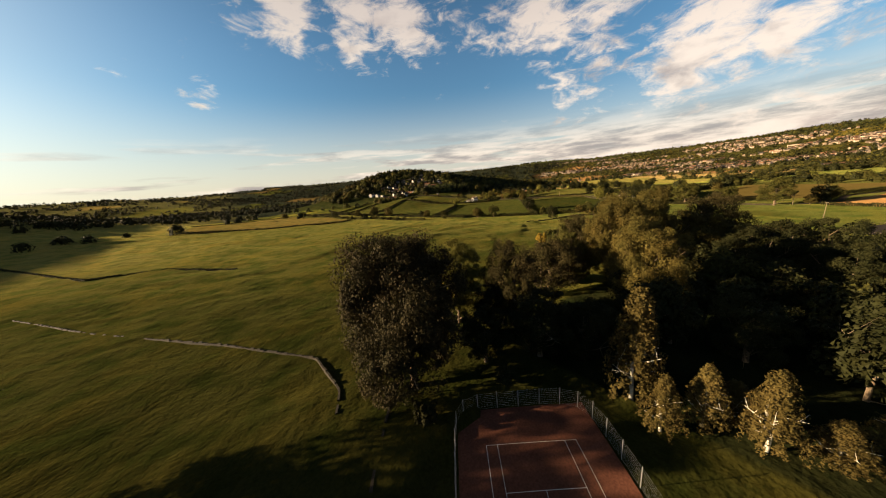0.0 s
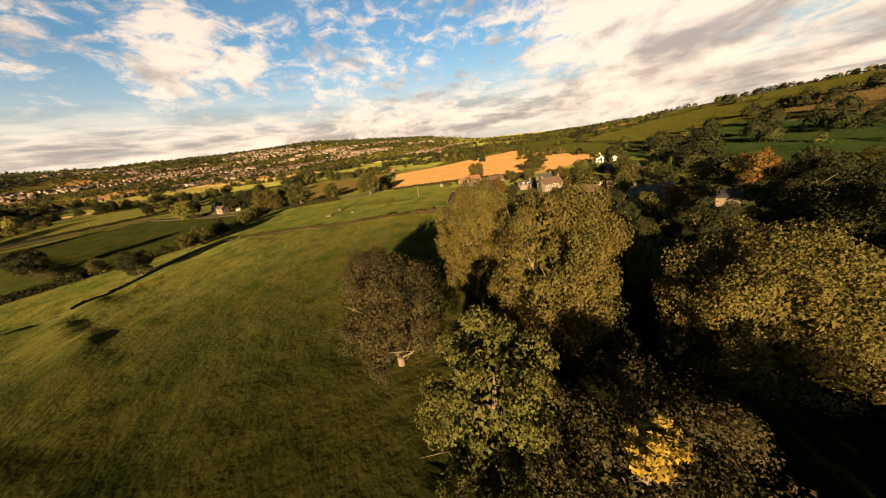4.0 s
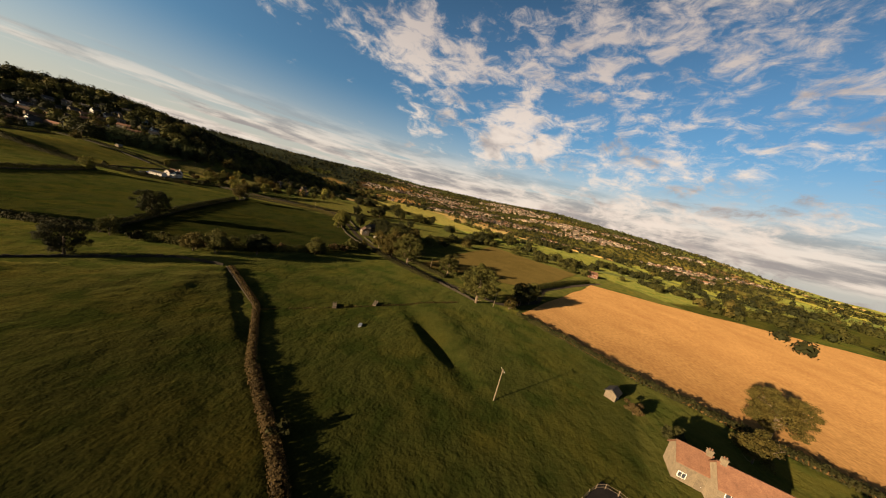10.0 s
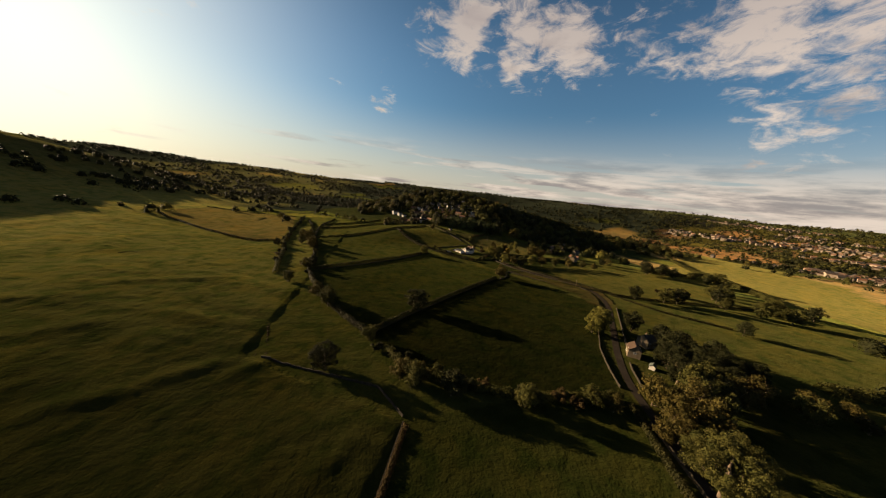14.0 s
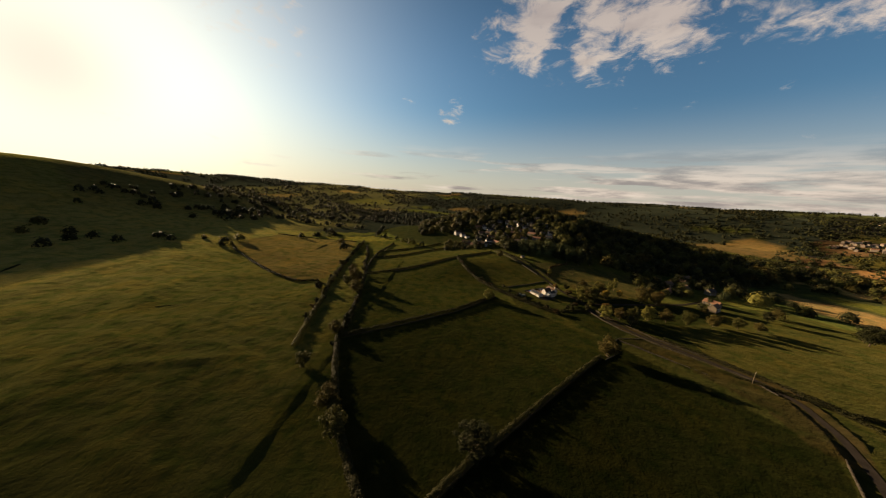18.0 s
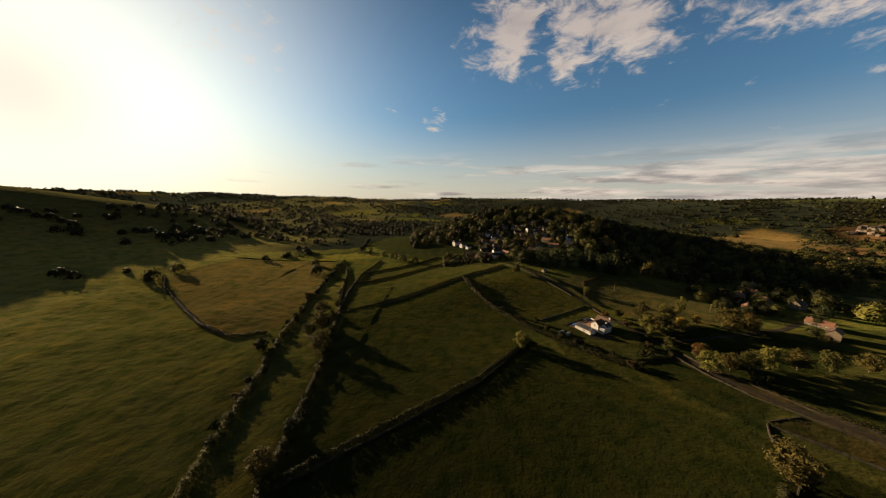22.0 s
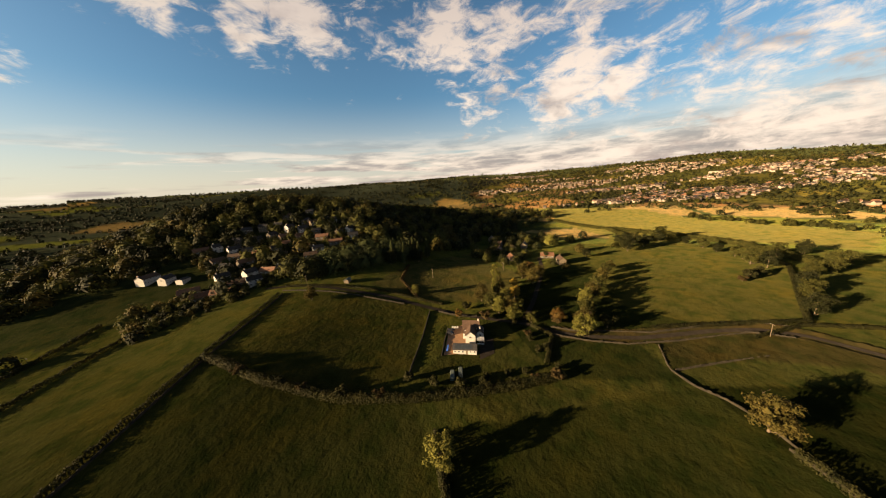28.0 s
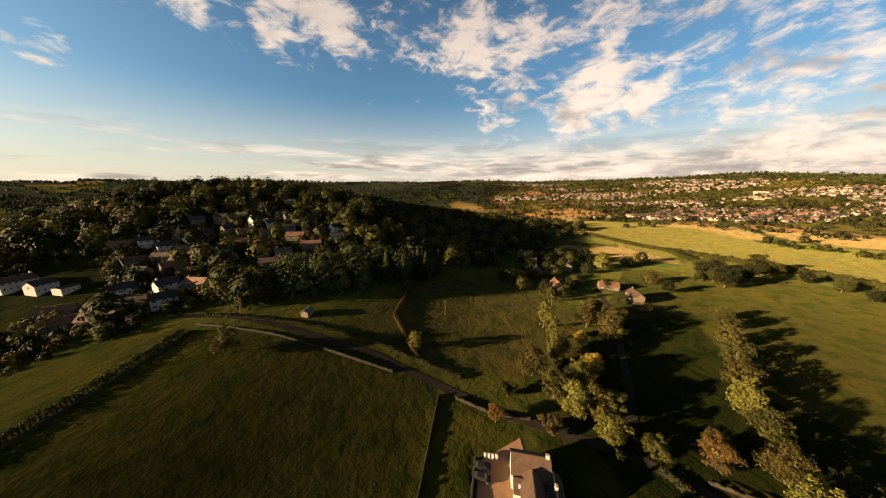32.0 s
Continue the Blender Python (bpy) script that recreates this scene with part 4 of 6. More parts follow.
def round_crown(rg, radius, low, high, clumps, per, size, squash=1.0):
    """Uneven crown of billowing lobes, each of leafy clumps, with dark gaps between them."""
    out = []
    mid, half = 0.5 * (low + high), 0.5 * (high - low)
    lobes = max(7, int(1.9 * math.sqrt(clumps)))
    every = max(2, round(clumps / lobes))
    for k in range(lobes):
        z = -0.8 + 1.75 * (k + rg.uniform(0, 1)) / lobes
        a = 2.4 * k + rg.uniform(-0.5, 0.5)
        flat = math.sqrt(max(0.06, 1 - min(1.0, abs(z)) ** 2))
        reach = rg.uniform(0.52, 0.74)
        c = np.array([math.cos(a) * flat * radius * reach, math.sin(a) * flat * radius * reach * squash, mid + z * half * rg.uniform(0.66, 0.84)])
        lr = min(radius, half) * rg.uniform(0.29, 0.46)
        for _ in range(every):
            d = unit(rg.normal(size=3) + 0.8 * unit(c - np.array([0, 0, mid])) + np.array([0, 0, 0.35]))
            cc = c + d * lr * rg.uniform(0.6, 1.0) * np.array([1.05, 1.05, 0.95])
            cr = lr * rg.uniform(0.30, 0.55)
            e = unit(rg.normal(size=(per, 3)) + 0.5 * d)
            p = cc + e * cr * rg.uniform(0.45, 1.12, (per, 1)) * np.array([1.15, 1.15, 0.8])
            out.append(leaf_quads(rg, p, e + rg.normal(scale=0.6, size=(per, 3)) + np.array([0, 0, 0.25]), rg.uniform(0.6, 1.3, per) * size))
        # twigs and inner leaves that close the lobe
        e = unit(rg.normal(size=(140, 3)))
        out.append(leaf_quads(rg, c + e * lr * 0.58, e + rg.normal(scale=0.5, size=(140, 3)), rg.uniform(0.6, 1.2, 140) * lr * 0.115))
    m = 520
    d = unit(rg.normal(size=(m, 3)))
    p = d * np.array([radius * 0.66, radius * 0.66 * squash, half * 0.68]) * rg.uniform(0.72, 1.0, (m, 1)) + np.array([0, 0, mid])
    out.append(leaf_quads(rg, p, d + rg.normal(scale=0.35, size=(m, 3)), rg.uniform(0.6, 1.2, m) * radius * 0.062))
    return quads_mesh("crown", np.concatenate(out))


def dome_crown(rg, radius, low, high, clumps, per, size):
    """Full rounded crown of leafy clumps down to its skirt, uneven in outline."""
    out = []
    mid, half = 0.5 * (low + high), 0.5 * (high - low)
    for k in range(clumps):
        z, a = rg.uniform(-0.9, 1.0), rg.uniform(0, math.tau)
        flat = math.sqrt(max(0.0, 1 - z * z)) * (1.0 if z > 0 else 1.0 + 0.12 * z) * (0.9 + 0.2 * math.sin(3 * a + 2 * z))
        reach = rg.uniform(0.55, 0.97)
        c = np.array([math.cos(a) * flat * radius * reach, math.sin(a) * flat * radius * reach, mid + z * half * reach])
        cr = radius * rg.uniform(0.17, 0.33) * min(1.0, math.sqrt(84 / clumps))
        d = unit(rg.normal(size=(per, 3)))
        d[:, 2] = np.where(d[:, 2] < -0.4, -d[:, 2], d[:, 2])
        p = c + d * cr * rg.uniform(0.5, 1.1, (per, 1)) * np.array([1.1, 1.1, 0.95])
        out.append(leaf_quads(rg, p, d + rg.normal(scale=0.55, size=(per, 3)) + np.array([0, 0, 0.2]), rg.uniform(0.6, 1.3, per) * size))
    m, face = (2400, 0.036) if clumps > 150 else (110, 0.17)
    d = unit(rg.normal(size=(m, 3)))
    p = d * np.array([radius * 0.68, radius * 0.68, half * 0.74]) * np.where(m > 1000, 1.0, 0.9) * rg.uniform(0.7, 1.05, (m, 1)) + np.array([0, 0, mid])
    out.append(leaf_quads(rg, p, d + rg.normal(scale=0.3, size=(m, 3)), rg.uniform(0.6, 1.1, m) * radius * face))
    return quads_mesh("crown", np.concatenate(out))


def cone_crown(rg, radius, low, high, tiers, per, size):
    out = []
    for k in range(tiers):
        t = k / tiers
        z, r = low + (high - low) * t, radius * (1 - t) ** 0.8 + 0.25
        n = max(12, int(per * (1 - 0.75 * t)))
        a = rg.uniform(0, math.tau, n)
        rr = r * rg.uniform(0.35, 1.08, n) * (0.85 + 0.25 * np.sin(a * 5 + k))
        p = np.stack([np.cos(a) * rr, np.sin(a) * rr, z - rr * 0.35 + rg.normal(0, 0.25, n)], 1)
        nor = np.stack([np.cos(a), np.sin(a), 0.7 + 0 * a], 1) + rg.normal(scale=0.35, size=(n, 3))
        out.append(leaf_quads(rg, p, nor, rg.uniform(0.7, 1.3, n) * size))
    return quads_mesh("crown", np.concatenate(out))


def drooping_crown(rg, radius, low, high, strands, per, size):
    out = []
    for k in range(strands):
        t = rg.uniform(0, 1) ** 0.8
        z0 = low + (high - low) * t
        r = radius * (1.05 - t) ** 0.6 * rg.uniform(0.25, 1.0)
        a = rg.uniform(0, math.tau)
        drop = rg.uniform(0.8, 2.4)
        s = rg.uniform(0, 1, per)
        p = np.stack([math.cos(a) * r * (1 + 0.12 * s), math.sin(a) * r * (1 + 0.12 * s), z0 - drop * s], 1) + rg.normal(0, 0.16, (per, 3))
        nor = np.array([math.cos(a), math.sin(a), 0.2]) + rg.normal(scale=0.6, size=(per, 3))
        out.append(leaf_quads(rg, p, nor, rg.uniform(0.6, 1.3, per) * size))
    return quads_mesh("crown", np.concatenate(out))


KINDS = {
    # shape, crown radius, low, high, clumps, leaves a clump, leaf size, leaves, trunk radius, label
    "oak": ("round", 6.2, 1.0, 13.5, 90, 300, 0.155, "oak", 0.42, "broad green oak tree with an uneven full crown"),
    "oak_full": ("round", 6.4, 2.4, 13.5, 220, 330, 0.105, "gold", 0.42, "broad oak tree turning golden brown in autumn"),
    "oak_full_dark": ("round", 6.4, 0.8, 13.2, 260, 340, 0.11, "russet_dark", 0.42, "dark brownish broadleaf tree with a dense crown"),
    "oak_dark": ("round", 5.8, 1.0, 13.5, 110, 240, 0.135, "dark", 0.42, "dark green broadleaf tree with a dense crown"),
    "oak_russet": ("round", 6.2, 0.2, 13.5, 190, 240, 0.105, "russet", 0.42, "open-crowned oak tree with dull russet leaves"),
    "oak_gold": ("round", 6.4, 1.0, 13.5, 90, 300, 0.155, "gold", 0.42, "broad oak tree turning golden brown in autumn"),
    "beech_lime": ("dome", 4.4, 1.0, 13.4, 240, 420, 0.080, "lime", 0.35, "tall pale green broadleaf tree in evening sun"),
    "maple": ("dome", 5.0, 2.4, 12.5, 60, 150, 0.23, "autumn", 0.3, "orange autumn tree with a rounded crown"),
    "yellow_tree": ("dome", 3.6, 1.6, 9.0, 46, 120, 0.22, "yellow", 0.22, "small yellow autumn tree"),
    "yellow_top": ("dome", 1.5, 15.4, 18.6, 24, 110, 0.16, "yellow", 0.2, "slender tree with a yellow autumn top"),
    "birch": ("droop", 3.0, 2.5, 13.0, 260, 40, 0.16, "birch", 0.20, "silver birch with drooping yellowing twigs"),
    "pine": ("cone", 4.2, 3.0, 20.0, 28, 120, 0.38, "conifer", 0.38, "tall dark conifer with layered branches"),
    "field_tree": ("dome", 7.0, 0.4, 14.2, 56, 62, 0.42, "oak", 0.3, "hedgerow tree with a rounded green crown"),
    "field_dark": ("dome", 6.8, 0.4, 14.2, 56, 62, 0.42, "dark", 0.3, "dark green hedgerow tree"),
    "field_gold": ("dome", 6.8, 0.4, 14.2, 56, 62, 0.42, "gold", 0.3, "hedgerow tree with yellowing autumn leaves"),
    "field_lime": ("dome", 6.2, 0.2, 14.9, 60, 64, 0.42, "lime", 0.3, "light green leafy tree"),
    "shrub": ("dome", 2.0, 0.2, 3.4, 18, 70, 0.25, "hedge", 0.08, "rounded green shrub with dense small leaves"),
    "shrub_gold": ("dome", 2.0, 0.2, 3.4, 18, 70, 0.25, "brown", 0.08, "rounded brown autumn shrub in the hedge"),
    "poplar": ("dome", 2.9, 0.3, 15.0, 56, 80, 0.30, "lime", 0.25, "tall narrow poplar tree"),
}
PROTO = {}


FAR = {}


def tree(kind, x, y, scale=1.0, turn=None, label="", group="trees", tall=1.0):
    if (kind.startswith("field") or kind == "pine") and ((x > 300 and not (x < 510 and 110 < y < 320)) or y < -165 or y > 452 or x < -195):
        # southern trees take the dark leaves, matching the cloud shadow painted on that slope
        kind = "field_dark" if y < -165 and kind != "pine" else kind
        FAR.setdefault({"field_dark": "dark", "field_lime": "lime", "field_gold": "gold", "pine": "conifer"}.get(kind, "oak"), []).append((x, y, scale * (15.0 if kind != "pine" else 17.0)))
        return None
    variants = 1 if kind in ("oak_full", "oak_full_dark", "beech_lime", "poplar", "shrub_gold", "yellow_tree", "yellow_top", "maple") else 2
    which = (kind, int(abs(x * 13 + y * 7)) % variants)
    turn = (x * 37.7 + y * 19.1) % 360 if turn is None else turn
    m = pose(x, y, level(x, y) - 0.1, 0, 0, turn) @ Matrix.Diagonal((scale, scale, scale * tall * (0.92 + 0.16 * ((x * 0.37 + y * 0.71) % 1)), 1))
    if which not in PROTO:
        shape, radius, low, high, clumps, per, size, leaf, trunk_r, words = KINDS[kind]
        rg = np.random.default_rng(100 + len(PROTO))
        root = new("shrub" if "shrub" in kind else "tree")
        bark = M["birchbark"] if kind == "birch" else M["bark"]
        part("trunk", limbs(rg, high, radius, low, trunk_r, 4 if "shrub" in kind or "field" in kind else 8, 0.05 if shape == "cone" else 0.4), bark, root)
        make = {"round": round_crown, "dome": dome_crown, "cone": cone_crown, "droop": drooping_crown}[shape]
        part("crown", make(rg, radius, low, high, clumps, per, size), M["leaf_" + leaf], root)
        tagged(root, words, "shrub" if "shrub" in kind else "tree", group)
        root.matrix_basis = m
        PROTO[which] = root
        return root
    ob = copy_thing(PROTO[which], Matrix())
    ob.matrix_basis = m
    return tagged(ob, label, group=group)


# belt between the court and the pasture
# russet oaks at x -33 and -27 stay unseen, added to shadow the pasture
for kind, x, y, s, up in (
    ("oak_full_dark", -131, 6.2, 1.45, 1.3), ("beech_lime", -112, 17, 1.5, 1.05), ("oak_russet", -102.5, 8, 0.95, 1.5), ("oak_dark", -107, 10.5, 0.75, 1.0), ("oak_russet", -82, 12, 1.2, 1.1), ("yellow_top", -82.7, 14.2, 1.0, 1.0), ("oak", -70.5, 16.5, 1.1, 1.2),
    ("oak_russet", -50, 21, 1.25, 1.22), ("oak_russet", -33, 20.5, 0.95, 1.35), ("oak_russet", -27, 20, 0.85, 1.2), ("oak", -77, 20.5, 0.85, 1.0), ("oak_full", -64.5, 2, 1.28, 1.52), ("oak_full", -46, 1, 1.2, 1.55), ("oak_full", -79.5, -10, 1.18, 1.35), ("oak_russet", -28, -12, 1.42, 1.35), ("oak", -62, 12, 0.8, 1.1),
    # dark oaks added to fill the black shade behind the lit crowns
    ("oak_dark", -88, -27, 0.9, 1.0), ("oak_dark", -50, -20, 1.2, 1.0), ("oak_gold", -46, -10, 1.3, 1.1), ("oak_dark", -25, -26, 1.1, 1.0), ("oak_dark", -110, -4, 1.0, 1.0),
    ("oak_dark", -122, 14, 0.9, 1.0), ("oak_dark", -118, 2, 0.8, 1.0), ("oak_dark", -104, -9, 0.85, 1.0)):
    tree(kind, x, y, s, group="tree belt", tall=up)
for kind, x, y, s, up in (
    ("birch", -110, -18.5, 1.3, 1.1), ("birch", -112.5, -22.5, 0.75, 0.85), ("birch", -108.5, -25.5, 0.85, 0.8), ("birch", -105, -27.5, 0.8, 0.6), ("birch", -107.5, -30.5, 0.95, 0.85), ("birch", -104.5, -35, 0.9, 0.5), ("birch", -99, -39, 1.0, 0.5),
    ("shrub", -120, -4, 0.9, 1.2), ("shrub", -133.5, -2, 1.0, 1.3), ("oak_dark", -58, -25, 0.9, 1.0)):
    tree(kind, x, y, s, group="trees by the court", tall=up)
# bushes and small trees grown up along the stream and the old hedge
rng = np.random.default_rng(17)
for line, gap, kinds in (
    ([(-8, 240), (-18, 288), (-28, 320), (-40, 382), (-52, 450), (-62, 520)], 6.5, ("field_dark", "shrub", "field_tree", "shrub_gold", "field_dark")),
    ([(24, 215), (14, 270), (4, 312), (-8, 355), (-18, 400), (-30, 450)], 9.0, ("shrub", "field_tree", "shrub", "field_gold")),
    ([(86, 106), (96, 92), (110, 85), (132, 77), (170, 74)], 7.0, ("shrub", "field_dark", "shrub_gold", "field_tree"))):
    p = smooth_line(line, gap)
    for k, (x, y) in enumerate(p):
        kind = kinds[k % len(kinds)]
        tree(kind, x + rng.uniform(-2.2, 2.2), y + rng.uniform(-2.5, 2.5), rng.uniform(0.8, 1.5) if "shrub" in kind else rng.uniform(0.24, 0.42), group="stream bushes", tall=rng.uniform(0.85, 1.2))
# tall trees west of the court that shade it
for x, y, s in ((-191, 25, 1.9), (-180, -2, 1.5), (-178, -24, 1.4), (-172, -40, 1.3), (-188, -6, 1.4), (-168, -56, 1.2)):
    tree("oak_dark", x, y, s, group="trees by the court")
# pasture, hedges and lanes
for kind, x, y, s in (
    ("oak_dark", 101, 153, 1.15), ("oak_dark", 59, 98, 0.85), ("field_tree", 49, 156, 0.8), ("field_tree", 43, 168, 0.5), ("field_tree", 75, 118, 0.55), ("shrub", 79, 110, 1.3),
    ("field_tree", 16, 194, 0.6), ("field_gold", 5, 302, 0.95), ("field_gold", -4, 326, 1.0), ("field_gold", 191, 229, 1.0), ("field_lime", 126, 309, 0.8), ("field_dark", -74, 470, 0.95),
    ("field_gold", 159, 441, 0.72), ("oak", 97, -150, 1.5), ("oak_gold", 121, -106, 1.0), ("maple", 27, -58, 1.0), ("maple", -44, -127, 1.5), ("oak", -67, -148, 1.3), ("oak", -82, -160, 1.2), ("field_lime", 212, 127, 1.05), ("field_lime", 219, 133, 0.95)):
    tree(kind, x, y, s, group="pasture trees")
for kind, x, y, s in (
    ("oak", 140.5, -15, 1.35), ("field_dark", 160, -33, 0.85), ("field_tree", 168, -37, 0.75), ("field_gold", 148, -29, 0.5), ("field_tree", 182, 14, 0.75),
    ("field_tree", 93, 86, 0.7), ("field_gold", 88, 91, 0.6), ("field_dark", 106, 80, 0.75), ("field_tree", 132, 73, 0.65), ("shrub_gold", 147, 75, 1.5), ("field_tree", 160, 72, 0.6),
    ("field_gold", 186, 70, 0.9), ("field_gold", 196, 64, 1.0), ("field_tree", 208, 70, 1.1), ("oak_dark", 224, 84, 0.95), ("oak_dark", 236, 92, 0.95), ("field_dark", 244, 104, 1.0), ("field_gold", 222, 66, 1.0),
    ("field_tree", 234, 74, 0.9), ("field_dark", 238, 128, 0.9)):
    tree(kind, x, y, s, group="farm trees")
for kind, x, y, s in (
    ("field_lime", 221, 287, 0.85), ("field_gold", 234, 288, 0.8), ("field_tree", 246, 289, 0.85), ("field_lime", 259, 291, 0.9), ("field_gold", 274, 290, 0.9), ("field_tree", 291, 289, 0.85), ("field_gold", 311, 288, 0.8),
    ("field_tree", 330, 287, 0.7), ("field_gold", 346, 286, 0.65), ("field_gold", 226, 330, 0.8), ("field_tree", 226, 342, 0.85), ("field_lime", 236, 336, 0.8), ("birch", 231, 332, 0.8), ("field_dark", 241, 341, 0.6), ("poplar", 245, 348, 0.95), ("field_gold", 232, 352, 0.9),
    ("poplar", 262, 354, 1.0), ("yellow_tree", 247, 334, 1.1), ("maple", 298, 334, 0.95), ("maple", 308, 344, 0.9), ("shrub_gold", 228, 301, 1.5)):
    tree(kind, x, y, s, group="trees by the white house")
for kind, x, y, s in (
    ("maple", 204, 353, 0.55), ("shrub_gold", 40, -25, 0.8), ("shrub_gold", 43, -19, 0.7), ("shrub", 51, -6, 0.8), ("shrub", 188, 291, 1.0), ("shrub", 214, 322, 1.1), ("shrub", 225, 318, 1.2), ("shrub", 208, 311, 0.8), ("field_tree", 222, 314, 0.5), ("shrub", 150, 331, 1.3), ("shrub", 156, 322, 1.3), ("shrub", 162, 314, 1.1),
    ("shrub", 146, 342, 1.2), ("shrub_gold", 133, 345, 1.3), ("shrub", 125, 357, 1.4), ("shrub_gold", 116, 372, 1.2), ("shrub", 112, 380, 1.4), ("shrub_gold", 104, 400, 1.3), ("shrub", 103, 408, 1.2), ("shrub", 170, 303, 1.2),
    ("shrub_gold", 176, 297, 1.0), ("field_lime", 212, 396, 0.55), ("field_dark", 420, 276, 1.2), ("field_dark", 446, 262, 1.1), ("field_lime", 429, 358, 1.0), ("poplar", 308, 370, 0.7), ("field_tree", 398, 150, 1.0), ("field_tree", 416, 140, 1.1), ("field_tree", 380, 165, 0.8)):
    tree(kind, x, y, s, group="garden shrubs and trees")
rng = np.random.default_rng(21)
for k in range(54):
    x = 174 + 2.0 * k + rng.uniform(-3, 3)
    y = 476 - 0.42 * (x - 176) + rng.uniform(0, 34)
    tree(("field_tree" if k % 2 else "field_dark") if k % 4 == 0 or k < 8 else "pine", x, y, rng.uniform(0.85, 1.15) * (1.15 if k < 8 else 1.0), group="conifer wood")
# village and farm gardens at the foot of the wheat field
for kind, x, y, s in (
    ("field_gold", 100, -90, 0.6), ("shrub", 92, -72, 1.2), ("shrub_gold", 98, -66, 1.1), ("shrub", 86, -100, 1.4), ("field_tree", 78, -108, 0.6), ("field_tree", 62, -112, 0.7), ("field_gold", 40, -118, 0.8), ("field_dark", 30, -70, 0.5),
    ("pine", 12, -72, 0.55), ("field_dark", 8, -100, 0.75), ("field_gold", 18, -112, 0.7), ("field_tree", -10, -104, 0.8), ("field_dark", -18, -118, 0.9), ("maple", -41, -78, 0.95), ("field_tree", -40, -66, 0.8), ("field_gold", -44, -84, 0.9),
    ("pine", -4, -150, 0.7), ("field_dark", 6, -206, 1.2), ("field_tree", -20, -170, 1.0), ("field_dark", -52, -150, 1.2), ("field_dark", -70, -125, 1.1), ("field_tree", 20, -150, 0.9), ("field_tree", 44, -140, 0.8), ("field_gold", 2, -128, 0.8), ("field_dark", -60, -100, 1.0)):
    tree(kind, x, y, s, group="village trees")


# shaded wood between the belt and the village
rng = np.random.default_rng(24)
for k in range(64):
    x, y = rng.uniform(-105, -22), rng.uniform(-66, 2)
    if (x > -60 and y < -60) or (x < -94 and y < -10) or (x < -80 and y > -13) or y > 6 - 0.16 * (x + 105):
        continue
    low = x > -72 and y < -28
    # mostly dark leaves, so that shade is already in the wood's colour
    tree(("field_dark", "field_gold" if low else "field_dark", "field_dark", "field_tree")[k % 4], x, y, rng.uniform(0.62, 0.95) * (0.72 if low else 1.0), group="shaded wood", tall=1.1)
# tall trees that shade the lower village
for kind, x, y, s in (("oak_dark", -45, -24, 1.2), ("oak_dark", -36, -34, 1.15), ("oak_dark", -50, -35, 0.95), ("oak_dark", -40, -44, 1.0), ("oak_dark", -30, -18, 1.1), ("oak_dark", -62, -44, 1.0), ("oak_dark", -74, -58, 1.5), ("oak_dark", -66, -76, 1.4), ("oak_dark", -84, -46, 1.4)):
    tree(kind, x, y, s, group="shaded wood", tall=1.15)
# gardens of the lower village
HOMES = [(80, -77, 9), (58, -75, 11), (74, -91, 8), (41, -88, 6), (26, -93, 9), (2, -89, 11), (-11, -82, 7), (-25, -95, 12), (22, -119, 9), (0, -121, 9), (-20, -104, 8), (54, -53, 22)]
k = 0
while k < 64:
    x, y = rng.uniform(-75, 92), rng.uniform(-185, -70)
    road = abs(y + 97 - 0.12 * (x - 30)) < 4
    if any(math.hypot(x - a, y - b) < 0.78 * r for a, b, r in HOMES) or road or (x > 60 and y < -112) or (x > 36 and y > -104):
        continue
    k += 1
    tree(("field_dark", "field_dark", "shrub", "field_tree", "field_dark", "shrub_gold", "shrub")[k % 7], x, y, rng.uniform(0.34, 0.62) * (1.7 if k % 7 in (2, 5, 6) else 1.0), group="village trees")
